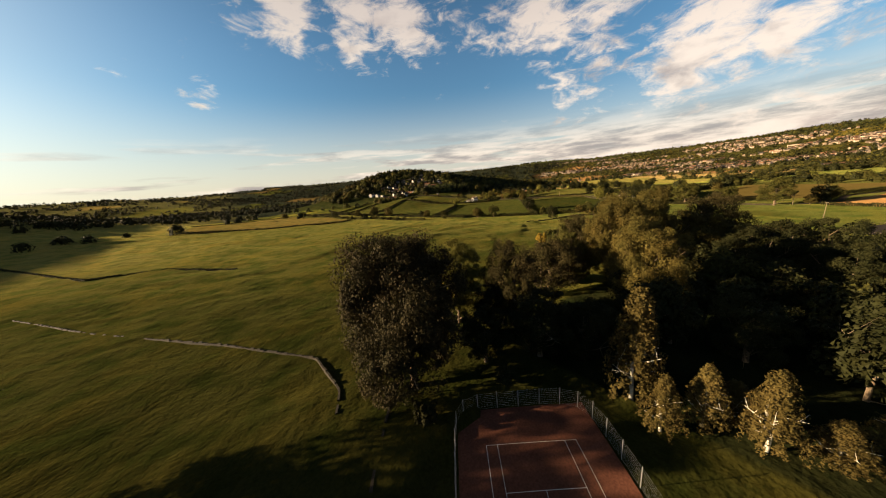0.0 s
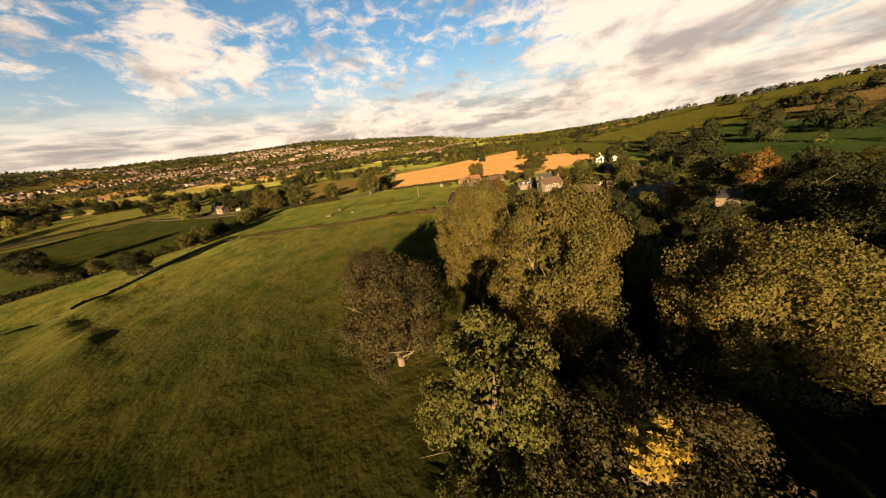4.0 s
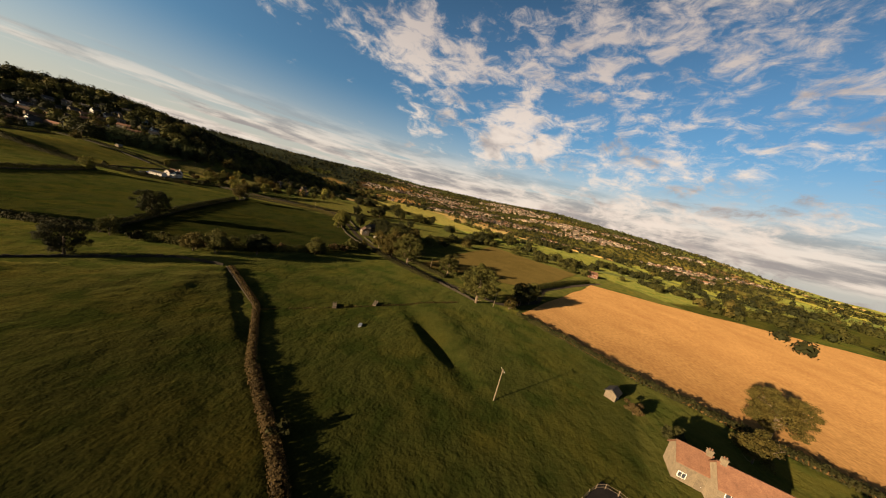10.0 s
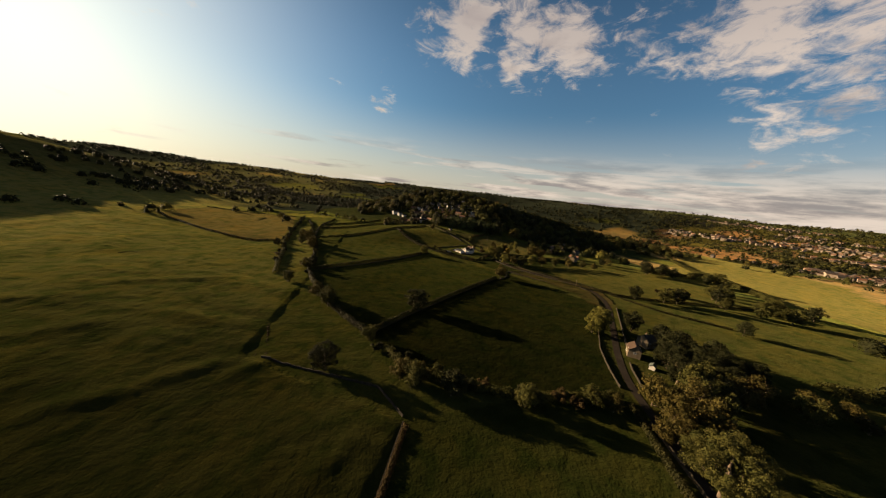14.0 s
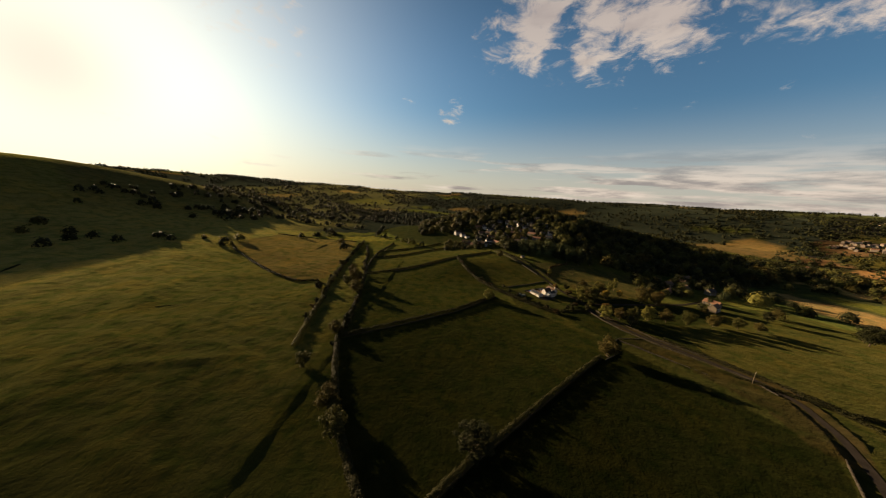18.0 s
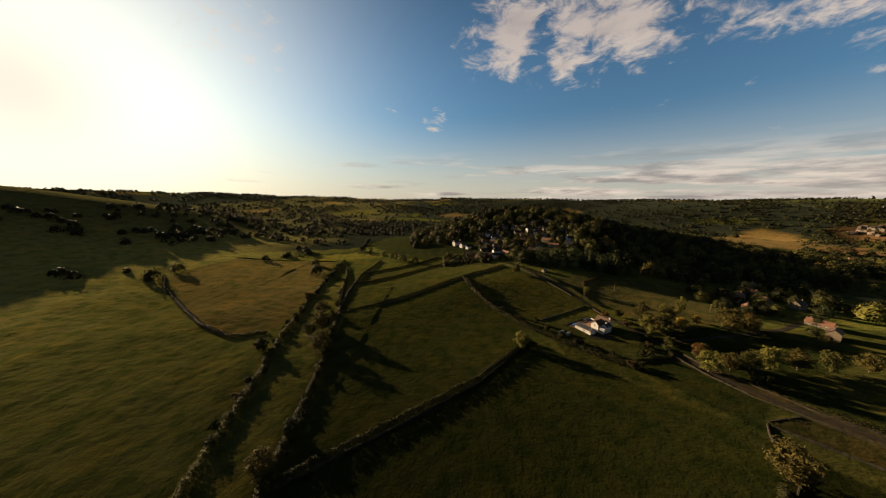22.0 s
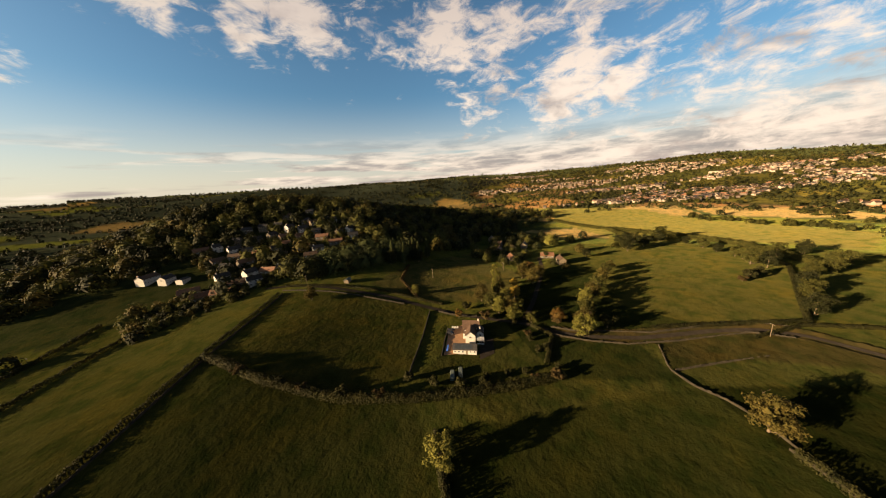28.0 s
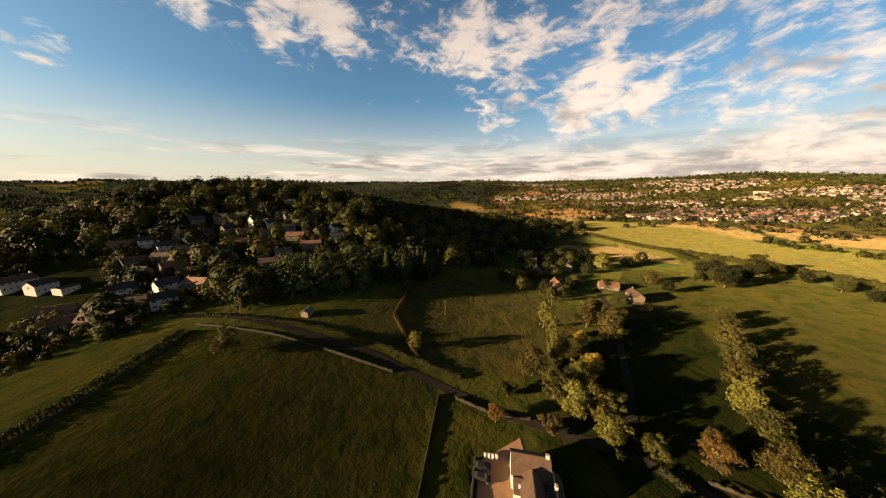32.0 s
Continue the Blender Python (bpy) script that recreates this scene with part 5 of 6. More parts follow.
# round the lane farm and the fields behind it
for kind, x, y, s in (
    ("field_lime", 206, 126, 0.9), ("oak_dark", 241, 80, 1.0), ("field_gold", 232, 66, 0.95), ("field_tree", 226, 76, 0.9), ("field_dark", 232, 100, 1.0), ("field_dark", 240, 112, 0.95), ("oak", 171, 38, 1.4), ("oak_dark", 212, 80, 1.1), ("oak_dark", 220, 91, 1.1), ("oak_dark", 230, 83, 1.2), ("oak_dark", 242, 84, 1.15), ("oak_dark", 250, 76, 1.0), ("oak_dark", 228, 72, 1.05), ("field_gold", 186, 61, 0.9), ("field_gold", 195, 57, 0.95), ("field_tree", 204, 62, 1.0), ("field_gold", 178, 54, 0.75), ("field_tree", 214, 68, 0.95), ("field_gold", 253, 60, 0.8), ("field_gold", 271, 56, 0.6), ("oak", 174, 12, 0.9),
    ("field_gold", 174, 56, 0.55), ("field_tree", 136, 73, 0.5), ("field_dark", 107, 81, 0.7), ("field_gold", 95, 87, 0.6), ("shrub_gold", 152, 71, 1.4), ("field_gold", 166, 68, 0.5), ("field_tree", 247, 56, 0.8), ("shrub", 266, 49, 2.0), ("field_gold", 312, 40, 0.8),
    ("field_dark", 378, 54, 0.9), ("field_tree", 392, 50, 1.0), ("field_dark", 434, 52, 1.1), ("field_tree", 450, 46, 1.1), ("field_gold", 469, 44, 1.0), ("field_tree", 420, 97, 0.9), ("field_dark", 410, 100, 0.9), ("field_dark", 456, 146, 1.0), ("field_tree", 442, 166, 1.0),
    ("field_dark", 304, 186, 0.9), ("field_dark", 342, 178, 1.0), ("field_tree", 330, 180, 0.9), ("field_dark", 327, 122, 0.8), ("field_dark", 250, 92, 1.0),
    ("field_dark", -218, 421, 1.1), ("field_tree", -222, 452, 1.0), ("field_gold", -94, 509, 0.8), ("field_dark", -28, 300, 0.6), ("field_tree", -10, 320, 0.7), ("field_dark", 20, 244, 0.55), ("field_gold", 18, 229, 0.7), ("field_tree", -42, 384, 0.6), ("field_gold", -18, 355, 0.8), ("field_gold", 40, 170, 0.75)):
    tree(kind, x, y, s, group="field trees")
# southern fields
for kind, x, y, s in (
    ("field_dark", -1, -179, 1.2), ("field_dark", 6, -186, 1.1), ("field_dark", -1, -285, 1.1), ("field_tree", -28, -309, 1.1), ("field_tree", -39, -318, 1.1), ("field_dark", -53, -334, 1.1), ("field_tree", -75, -351, 1.1), ("field_dark", -97, -453, 1.3), ("field_tree", 81, -293, 1.0),
    ("field_dark", 88, -242, 1.0), ("field_tree", -2, -142, 0.8), ("field_tree", -21, -140, 0.9), ("field_tree", 67, -456, 1.2), ("field_tree", -13, -383, 1.1), ("field_dark", -104, -319, 1.2), ("field_tree", 26, -378, 1.2), ("field_dark", 57, -259, 1.1), ("field_dark", 38, -275, 1.2), ("field_dark", 48, -268, 1.1), ("field_dark", 28, -270, 1.2),
    ("field_dark", 23, -255, 1.1), ("field_dark", 17, -318, 1.2), ("field_dark", 6, -181, 1.0), ("field_tree", 93, -328, 1.1), ("field_dark", 105, -289, 0.8), ("field_dark", 69, -373, 1.2), ("field_dark", 33, -475, 1.4), ("field_dark", 11, -464, 1.3), ("field_tree", 0, -529, 1.4), ("field_dark", -13, -325, 1.2), ("field_dark", 1, -191, 1.1), ("field_gold", -8, -186, 1.0), ("field_dark", 20, -192, 1.0)):
    tree(kind, x, y, s, group="southern field trees")
# hamlet and its avenue
for kind, x, y, s in (
    ("field_tree", 403, 190, 1.15), ("field_dark", 396, 182, 1.0), ("field_tree", 412, 184, 0.9), ("field_tree", 459, 284, 1.0), ("field_dark", 450, 280, 1.1), ("field_tree", 498, 246, 1.15), ("field_dark", 490, 250, 0.9), ("field_tree", 430, 194, 0.7), ("field_dark", 445, 204, 0.7), ("field_tree", 460, 212, 0.75),
    ("field_dark", 474, 224, 0.7), ("shrub", 359, 200, 2.2), ("shrub", 366, 196, 1.8), ("shrub_gold", 352, 204, 1.6), ("shrub", 372, 192, 1.9), ("maple", 229, 301, 0.75),
    ("poplar", 271, 361, 1.05), ("field_gold", 250, 348, 0.85), ("field_lime", 223, 335, 0.85), ("field_tree", 229, 325, 0.7), ("field_lime", 219, 324, 0.7), ("shrub_gold", 212, 339, 1.8), ("shrub", 216, 355, 1.6), ("yellow_tree", 266, 342, 0.9),
    ("field_gold", 288, 344, 0.95), ("field_gold", 282, 333, 0.95), ("field_gold", 297, 345, 0.9), ("field_gold", 296, 333, 0.85), ("shrub", 236, 277, 2.2), ("field_gold", 232, 301, 0.6),
    ("field_lime", 422, 357, 1.15), ("pine", 395, 365, 0.6), ("field_tree", 432, 281, 0.8), ("field_dark", 454, 287, 0.8), ("field_tree", 490, 252, 0.9), ("field_tree", 496, 236, 0.9), ("field_dark", 482, 246, 0.8), ("field_tree", 492, 272, 0.8),
    ("shrub", 203, 308, 1.1), ("shrub_gold", 207, 311, 1.2), ("shrub", 196, 302, 1.0), ("shrub", 199, 299, 1.1), ("shrub", 178, 302, 0.9), ("shrub", 173, 308, 0.8), ("shrub_gold", 181, 290, 1.4), ("shrub", 166, 315, 1.0), ("field_dark", 375, 392, 0.8), ("field_tree", 360, 380, 0.7), ("field_dark", 345, 400, 0.9), ("field_gold", 330, 398, 0.7), ("field_dark", 318, 372, 0.7), ("field_dark", 400, 400, 0.9), ("field_dark", 385, 415, 1.0), ("field_dark", 440, 400, 1.0), ("field_tree", 420, 385, 0.9), ("field_dark", 465, 380, 0.9), ("field_tree", 450, 340, 0.9), ("field_dark", 480, 330, 0.9), ("field_gold", 400, 320, 0.8), ("field_dark", 380, 310, 0.7), ("field_dark", 345, 386, 0.7), ("field_dark", 325, 378, 0.7), ("field_tree", 332, 366, 0.6), ("field_dark", 341, 332, 0.55), ("field_gold", 333, 320, 0.5), ("field_dark", 362, 345, 0.6), ("field_dark", 346, 366, 0.6), ("field_tree", 318, 392, 0.7)):
    tree(kind, x, y, s, group="hamlet trees")


rng = np.random.default_rng(29)
for k in range(34):
    tree("field_dark" if k % 3 else "field_tree", rng.uniform(318, 470), rng.uniform(356, 450), rng.uniform(0.5, 0.85), group="hamlet trees")


def far_trees(name, x, y, size, leaf, label, per=26):
    """Distant woodland: leafy clumps, each an uneven crown."""
    rg = np.random.default_rng(len(x))
    n = len(x)
    d = unit(rg.normal(size=(n, per, 3)))
    d[..., 2] = np.abs(d[..., 2]) * 1.12 - 0.3
    s = size[:, None, None]
    c = np.stack([x, y, height(x, y)], 1)[:, None, :] + d * s * rg.uniform(0.6, 1.05, (n, per, 1)) * np.array([0.62, 0.62, 0.9]) + np.array([0, 0, 0.22]) * s
    many = 16 if per >= 60 else 5
    core = unit(rg.normal(size=(n, many, 3)))
    core[..., 2] = np.abs(core[..., 2]) - 0.1
    heart = np.stack([x, y, height(x, y)], 1)[:, None, :] + core * s * np.array([0.38, 0.38, 0.56]) + np.array([0, 0, 0.22]) * s
    inner = leaf_quads(rg, heart.reshape(-1, 3), core.reshape(-1, 3), (size[:, None] * np.full((n, many), 0.26)).ravel())
    q = leaf_quads(rg, c.reshape(-1, 3), (d + rg.normal(scale=0.2, size=d.shape)).reshape(-1, 3), (size[:, None] * rg.uniform(0.7, 1.3, (n, per)) * 0.95 / math.sqrt(per)).ravel())
    ob = part(name, quads_mesh(name, np.concatenate([q, inner])), M["leaf_" + leaf])
    return tagged(ob, label, "trees", kind="stuff")


def scatter(n, seed, x0, x1, y0, y1):
    rg = np.random.default_rng(seed)
    return rg.uniform(x0, x1, n), rg.uniform(y0, y1, n), rg


# hill woods
x, y, rg = scatter(3400, 31, 20, 760, 430, 900)
hill = np.maximum(bump(x, y, 190, 715, 150, 120, 1), bump(x, y, 400, 620, 210, 75, 1, -25))
village = (x > 85) & (x < 262) & (y > 485) & (y < 612)
lawn = inside(x, y, [(205, 400), (240, 330), (300, 350), (330, 420), (290, 470), (262, 500), (240, 470), (200, 440)])
flank = (x > 262) & (x < 600) & (y > 430 + 0.12 * (x - 262)) & (y < 640)
keep = ((hill > rg.uniform(0.12, 0.5, len(x))) | flank) & ~(village & (rg.uniform(size=len(x)) < 0.6)) & ~lawn & ~((x < 134) & (y > 536) & (y < 606))
x, y = x[keep], y[keep]
pick = rg.uniform(size=len(x))
for leaf, lo, hi in (("oak", 0, 0.45), ("dark", 0.45, 0.85), ("gold", 0.85, 1)):
    k = (pick >= lo) & (pick < hi)
    far_trees("woodland", x[k], y[k], rg.uniform(9, 17, k.sum()), leaf, "mixed woodland covering the village hill", 150)
# gardens of the hill village
x, y, rg = scatter(900, 35, 80, 270, 492, 625)
open_yard = (x < 132) & (y > 540) & (y < 604)
x, y = x[~open_yard], y[~open_yard]
k = rg.uniform(size=len(x))
for leaf, lo, hi in (("oak", 0, 0.4), ("dark", 0.4, 0.8), ("gold", 0.8, 1)):
    j = (k >= lo) & (k < hi)
    far_trees("garden_trees", x[j], y[j], rg.uniform(2.6, 7.2, j.sum()), leaf, "garden trees and shrubs among the village houses", 100)
# hedgerow trees and copses of the distance
x, y, rg = scatter(60000, 32, -2200, 3600, -2600, 3800)
r = np.hypot(x - 60, y - 150)
az = np.degrees(np.arctan2(x - 60, y - 150)) % 360
own, edge = patchwork(x, y)
copse = np.sin(x / 210 + 2) * np.sin(y / 170 + 1) + 0.6 * np.sin(x / 83) * np.sin(y / 91)
seen = (az < 205) | (az > 290)
north = (az < 58) | (az > 300)
keep = seen & (r > 430) & (r < 3400) & ((edge < 12) | (copse > 0.5) | (north & (SEED_TINT[own] < 3) & (copse > -0.3))) & (rg.uniform(size=len(x)) < np.clip(1.2 - r / 4200, 0.35, 1))
keep &= ~((x > 470) & (x < 760) & (y > 50) & (y < 430)) & ~((x < -350) & (height(x, y) > 75) & (r < 1500))
x, y, r = x[keep], y[keep], r[keep]
pick = rg.uniform(size=len(x))
# northern trees mostly get the dark leaves, dimmed for haze and shade
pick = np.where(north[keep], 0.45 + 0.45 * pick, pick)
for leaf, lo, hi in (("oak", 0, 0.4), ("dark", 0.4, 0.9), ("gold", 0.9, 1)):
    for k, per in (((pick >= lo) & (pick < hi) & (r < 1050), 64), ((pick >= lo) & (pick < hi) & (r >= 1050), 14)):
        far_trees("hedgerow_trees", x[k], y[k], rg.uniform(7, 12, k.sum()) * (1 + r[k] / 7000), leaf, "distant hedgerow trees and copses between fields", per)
# middle distance: valley floor to the north and south slopes
x, y, rg = scatter(2600, 33, -260, 460, -520, 900)
r = np.hypot(x - 60, y - 150)
own, edge = patchwork(x, y)
side_n = (y > 540) & (x < 90) & (x > -260)
side_s = (y < -170) & (x < 90)
keep = (side_n | side_s) & ((edge < 10) | (rg.uniform(size=len(x)) < 0.05)) & (r < 520)
x, y = x[keep], y[keep]
k = rg.uniform(size=len(x)) < 0.6
far_trees("hedgerow_trees", x[k], y[k], rg.uniform(7, 11, k.sum()), "oak", "hedgerow trees between small pastures", 46)
far_trees("hedgerow_trees", x[~k], y[~k], rg.uniform(7, 11, (~k).sum()), "dark", "hedgerow trees between small pastures", 46)
# hedgerows and copses between the hay field and the town
x, y, rg = scatter(1500, 38, 300, 860, -330, 200)
line = np.minimum(near_line(x, y, [(312, -92), (356, -84), (384, 26), (300, 70)]), near_line(x, y, [(384, 26), (495, 90), (590, 46), (715, 186), (826, 264)]))
line = np.minimum(line, near_line(x, y, [(384, -300), (430, -180), (400, -60), (480, 20), (620, -20), (760, -60)]))
keep = (line < 10) | ((np.sin(x / 41 + 1) * np.sin(y / 37) > 0.35) & (x > 400) & (y < 60))
x, y = x[keep], y[keep]
k = rg.uniform(size=len(x)) < 0.55
for leaf, j in (("oak", k), ("dark", ~k)):
    far_trees("hedgerow_trees", x[j], y[j], rg.uniform(7, 12, j.sum()), leaf, "hedgerow trees and copses between hay field and town", 90)
# ridge on the sunny side
x, y, rg = scatter(2500, 34, -1000, -160, 250, 1300)
low = (height(x, y) < 70) & (y > 540) & ((x < -330) | (y > 700))
x, y = x[low], y[low]
keep = (np.sin(x / 70 + y / 110) + np.sin(y / 60 - x / 90) > 0.75) | ((x > -330) & (y > 560) & (rg.uniform(size=len(x)) < 0.35))
x, y = x[keep], y[keep]
far_trees("woodland", x, y, rg.uniform(8, 12, len(x)), "dark", "dark scattered woodland on the western ridge", 26)
# trees among the town's houses
x, y, rg = scatter(9500, 36, 700, 2600, -1200, 1300)
az = np.degrees(np.arctan2(x - 60, y - 150)) % 360
r = np.hypot(x - 60, y - 150)
keep = (az > 54) & (az < 128) & (r > 760) & (r < 2500) & ~inside(x, y, FIELDS[9][0])
x, y = x[keep], y[keep]
k = rg.uniform(size=len(x)) < 0.3
for leaf, j in (("oak", k), ("dark", ~k)):
    far_trees("town_trees", x[j], y[j], rg.uniform(6, 11, j.sum()), leaf, "trees between the houses of the distant town", 14)
for leaf, spots in FAR.items():
    spots = np.array(spots)
    far_trees("field_trees", spots[:, 0], spots[:, 1], spots[:, 2], leaf, "trees along distant fields and at the wood's edge", 420)


# ---- buildings ----
def window(parent, x, y, z, w, h, nx, ny, frame_mat="paint", bars=1):
    """A framed window on a wall that faces (nx, ny)."""
    s = Soup()
    tx, ty = -ny, nx

    def bar(a0, a1, b0, b1, d0, d1):
        pts = []
        for d in (d0, d1):
            for a, b in ((a0, b0), (a1, b0), (a1, b1), (a0, b1)):
                pts.append((x + tx * a + nx * d, y + ty * a + ny * d, z + b))
        k = len(s.v)
        s.v += pts
        s.f += [tuple(k + i for i in q) for q in ((0, 1, 2, 3), (7, 6, 5, 4), (0, 4, 5, 1), (1, 5, 6, 2), (2, 6, 7, 3), (3, 7, 4, 0))]

    f = 0.09
    for a0, a1, b0, b1 in ((-w / 2, w / 2, 0, f), (-w / 2, w / 2, h - f, h), (-w / 2, -w / 2 + f, f, h - f), (w / 2 - f, w / 2, f, h - f)):
        bar(a0, a1, b0, b1, 0.0, 0.07)
    for k in range(bars):
        a = -w / 2 + w * (k + 1) / (bars + 1)
        bar(a - 0.03, a + 0.03, f, h - f, 0.0, 0.06)
    fr = part("window", s.mesh("window"), M[frame_mat], parent)
    g = Soup()
    c = [(x + tx * a + nx * 0.03, y + ty * a + ny * 0.03, z + b) for a, b in ((-w / 2 + f, f), (w / 2 - f, f), (w / 2 - f, h - f), (-w / 2 + f, h - f))]
    g.face(*c)
    part("pane", g.mesh("pane"), M["glass"], fr)
    return fr


def gable_walls(w, d, eave, rise, low=-1.2):
    s = Soup()
    a, b = w / 2, d / 2
    v = [(-a, -b, low), (a, -b, low), (a, b, low), (-a, b, low), (-a, -b, eave), (a, -b, eave), (a, b, eave), (-a, b, eave), (-a, 0, eave + rise), (a, 0, eave + rise)]
    s.v += v
    s.f += [(0, 1, 5, 4), (2, 3, 7, 6), (1, 2, 6, 9, 5), (3, 0, 4, 8, 7), (3, 2, 1, 0)]
    return s


def gable_roof(w, d, eave, rise, over=0.3, thick=0.18):
    s = Soup()
    a, b = w / 2 + over, d / 2 + over
    drop = over * rise / (d / 2)
    for sign in (-1, 1):
        lo, hi = (sign * b, eave - drop), (0.0, eave + rise)
        p = [(-a, lo[0], lo[1]), (a, lo[0], lo[1]), (a, hi[0], hi[1]), (-a, hi[0], hi[1])]
        up = [(x, y, z + thick) for x, y, z in p]
        k = len(s.v)
        s.v += p + up
        for q in ((4, 5, 6, 7), (3, 2, 1, 0), (0, 1, 5, 4), (1, 2, 6, 5), (3, 0, 4, 7)):
            s.f.append(tuple(k + i for i in (q if sign < 0 else q[::-1])))
    s.box(-a, -0.12, eave + rise + thick - 0.05, a, 0.12, eave + rise + thick + 0.06)
    return s


def house(x, y, turn, w, d, eave, rise, wall, roof, label, name="house", chimneys=(), rows=1, count=3, door=True, dz=0.0, gable_window=False, category="house", group=""):
    root = new(name)
    root.matrix_basis = pose(x, y, level(x, y) + dz, 0, 0, turn)
    tagged(root, label, category, group)
    part("wall", gable_walls(w, d, eave, rise).mesh("wall"), M[wall], root)
    part("roof", gable_roof(w, d, eave, rise).mesh("roof"), M[roof], root)
    for u in chimneys:
        c = Soup().box(u - 0.4, -0.3, eave + rise * 0.55, u + 0.4, 0.3, eave + rise + 1.0)
        c.box(u - 0.46, -0.36, eave + rise + 1.0, u + 0.46, 0.36, eave + rise + 1.1)
        ch = part("chimney", c.mesh("chimney"), M["stone" if wall != "render" else "render"], root)
        for k in (-0.18, 0.18):
            part("chimney_pot", Soup().tube([(u + k, 0, eave + rise + 1.1), (u + k, 0, eave + rise + 1.45)], [0.12, 0.1], 6).mesh("pot"), M["pantile"], ch)
    for row in range(rows):
        z = 0.9 + 2.5 * row
        for k in range(count):
            u = -w / 2 + w * (k + 0.5) / count
            for side in (-1, 1):
                if door and row == 0 and side < 0 and k == count // 2:
                    dd = part("door", Soup().box(u - 0.48, -d / 2 - 0.06, 0, u + 0.48, -d / 2, 2.05).mesh("door"), M["wood"], root)
                    part("door_handle", Soup().box(u + 0.3, -d / 2 - 0.12, 1.0, u + 0.4, -d / 2 - 0.06, 1.1).mesh("handle"), M["metal"], dd)
                else:
                    window(root, u, side * d / 2, z, min(1.5, w / count * 0.5), 1.15, 0, side)
    if gable_window:
        for side in (-1, 1):
            window(root, side * w / 2, 0, eave - 1.6, 1.3, 1.2, side, 0)
    return root


def bare_house(x, y, turn, w, d, eave, rise, wall, roof, label, group):
    """A farther house: wall, roof, chimney and a few windows."""
    key = (w, d, eave, rise, wall, roof)
    if key not in PROTO:
        PROTO[key] = house(x, y, turn, w, d, eave, rise, wall, roof, label, "house", (w * 0.36,), 2 if eave > 4 else 1, 3, False, group=group)
        return PROTO[key]
    ob = copy_thing(PROTO[key], pose(x, y, level(x, y), 0, 0, turn))
    return tagged(ob, label, group=group)


# white house with its yard
WT = -62.3


def white_house():
    draped("yard", [(169, 339.5), (190, 350.6), (204, 345), (181, 327)], M["gravel"], "warm gravel yard in front of the white house", 0.10, 14, "yard")
    draped("patio", [(176, 323), (184, 319.5), (196, 326), (189, 331)], M["road"], "grey paved patio beside the white house", 0.11, 8, "patio")
    main = house(194.4, 338.6, WT, 9.0, 6.4, 5.0, 2.5, "render", "tile", "white rendered two-storey house with brown tiled roof", "white_house", (4.0,), 2, 3, group="white house")
    wing = house(188.4, 335.4, WT + 90, 7.4, 5.2, 4.6, 2.3, "render", "tile", "white gabled house wing with brown tiled roof", "white_house_wing", (), 2, 2, False, gable_window=True, group="white house")
    ext = house(189.6, 338.6, WT, 3.6, 4.6, 3.6, 1.4, "render", "tile", "low white house extension with two roof windows", "house_extension", (), 1, 1, False, group="white house")
    side = house(192.6, 332.0, WT + 90, 6.0, 3.6, 4.4, 1.6, "render", "slate", "narrow white gabled side wing with a chimney", "side_wing", (-1.0,), 2, 2, False, gable_window=True, group="white house")
    barn = house(178.0, 332.6, WT, 11.6, 5.4, 2.5, 1.5, "render", "slate", "long low white outbuilding with dark panelled roof", "outbuilding", (), 1, 6, True, group="white house", category="outbuilding")
    for k in range(7):
        u = -4.9 + 1.25 * k
        p = Soup()
        p.face((u, -2.5, 2.87), (u + 1.15, -2.5, 2.87), (u + 1.15, -0.35, 4.06), (u, -0.35, 4.06))
        part("solar_panel", p.mesh("solar_panel"), M["glass"], barn)
    for u in (-0.9, 0.6):
        part("skylight", Soup().box(u, -1.7, 4.24, u + 0.7, -0.8, 4.62).mesh("skylight"), M["paint"], ext)
    # glazed porch
    root = new("conservatory")
    root.matrix_basis = pose(188.6, 329.6, level(188.6, 329.6), 0, 0, WT)
    tagged(root, "white framed glass conservatory on the white house", "conservatory", "white house")
    fr = Soup()
    for u in (-1.8, -0.6, 0.6, 1.8):
        for v in (-1.5, 1.5):
            fr.box(u - 0.05, v - 0.05, -0.3, u + 0.05, v + 0.05, 2.4)
    for v in (-1.5, 1.5):
        fr.box(-1.85, v - 0.06, 2.4, 1.85, v + 0.06, 2.52)
        fr.box(-1.85, v - 0.06, 0, 1.85, v + 0.06, 0.5)
    part("frame", fr.mesh("frame"), M["paint"], root)
    part("roof", gable_roof(3.6, 3.0, 2.5, 0.9, 0.1, 0.08).mesh("roof"), M["metal"], root)
    for k in range(5):
        u = -1.7 + 0.85 * k
        part("glazing_bar", Soup().tube([(u, -1.55, 2.62), (u, 0, 3.52), (u, 1.55, 2.62)], [0.05] * 3, 4).mesh("glazing_bar"), M["paint"], root)
    car(189.2, 349.0, WT + 8, "black parked hatchback car on the gravel yard")
    car(186.6, 347.6, WT - 4, "black parked estate car on the gravel yard")
    for k in range(4):
        b = new("wheelie_bin")
        b.matrix_basis = pose(192.2 + 0.5 * k, 350.0 - 0.9 * k, level(192.5, 349.5) + 0.1, 0, 0, WT)
        tagged(b, "pale plastic bin standing at the yard's edge", "bin", "bins")
        part("body", Soup().box(-0.3, -0.33, 0, 0.3, 0.33, 1.0, -0.04).mesh("body"), M["render"], b)
        part("lid", Soup().box(-0.36, -0.4, 1.0, 0.36, 0.38, 1.08, 0.03).mesh("lid"), M["paint"], b)
    for x, y in ((158.8, 327.4), (162.4, 325.4)):
        tr = new("trailer")
        tr.matrix_basis = pose(x, y, level(x, y), 0, 0, WT + 96)
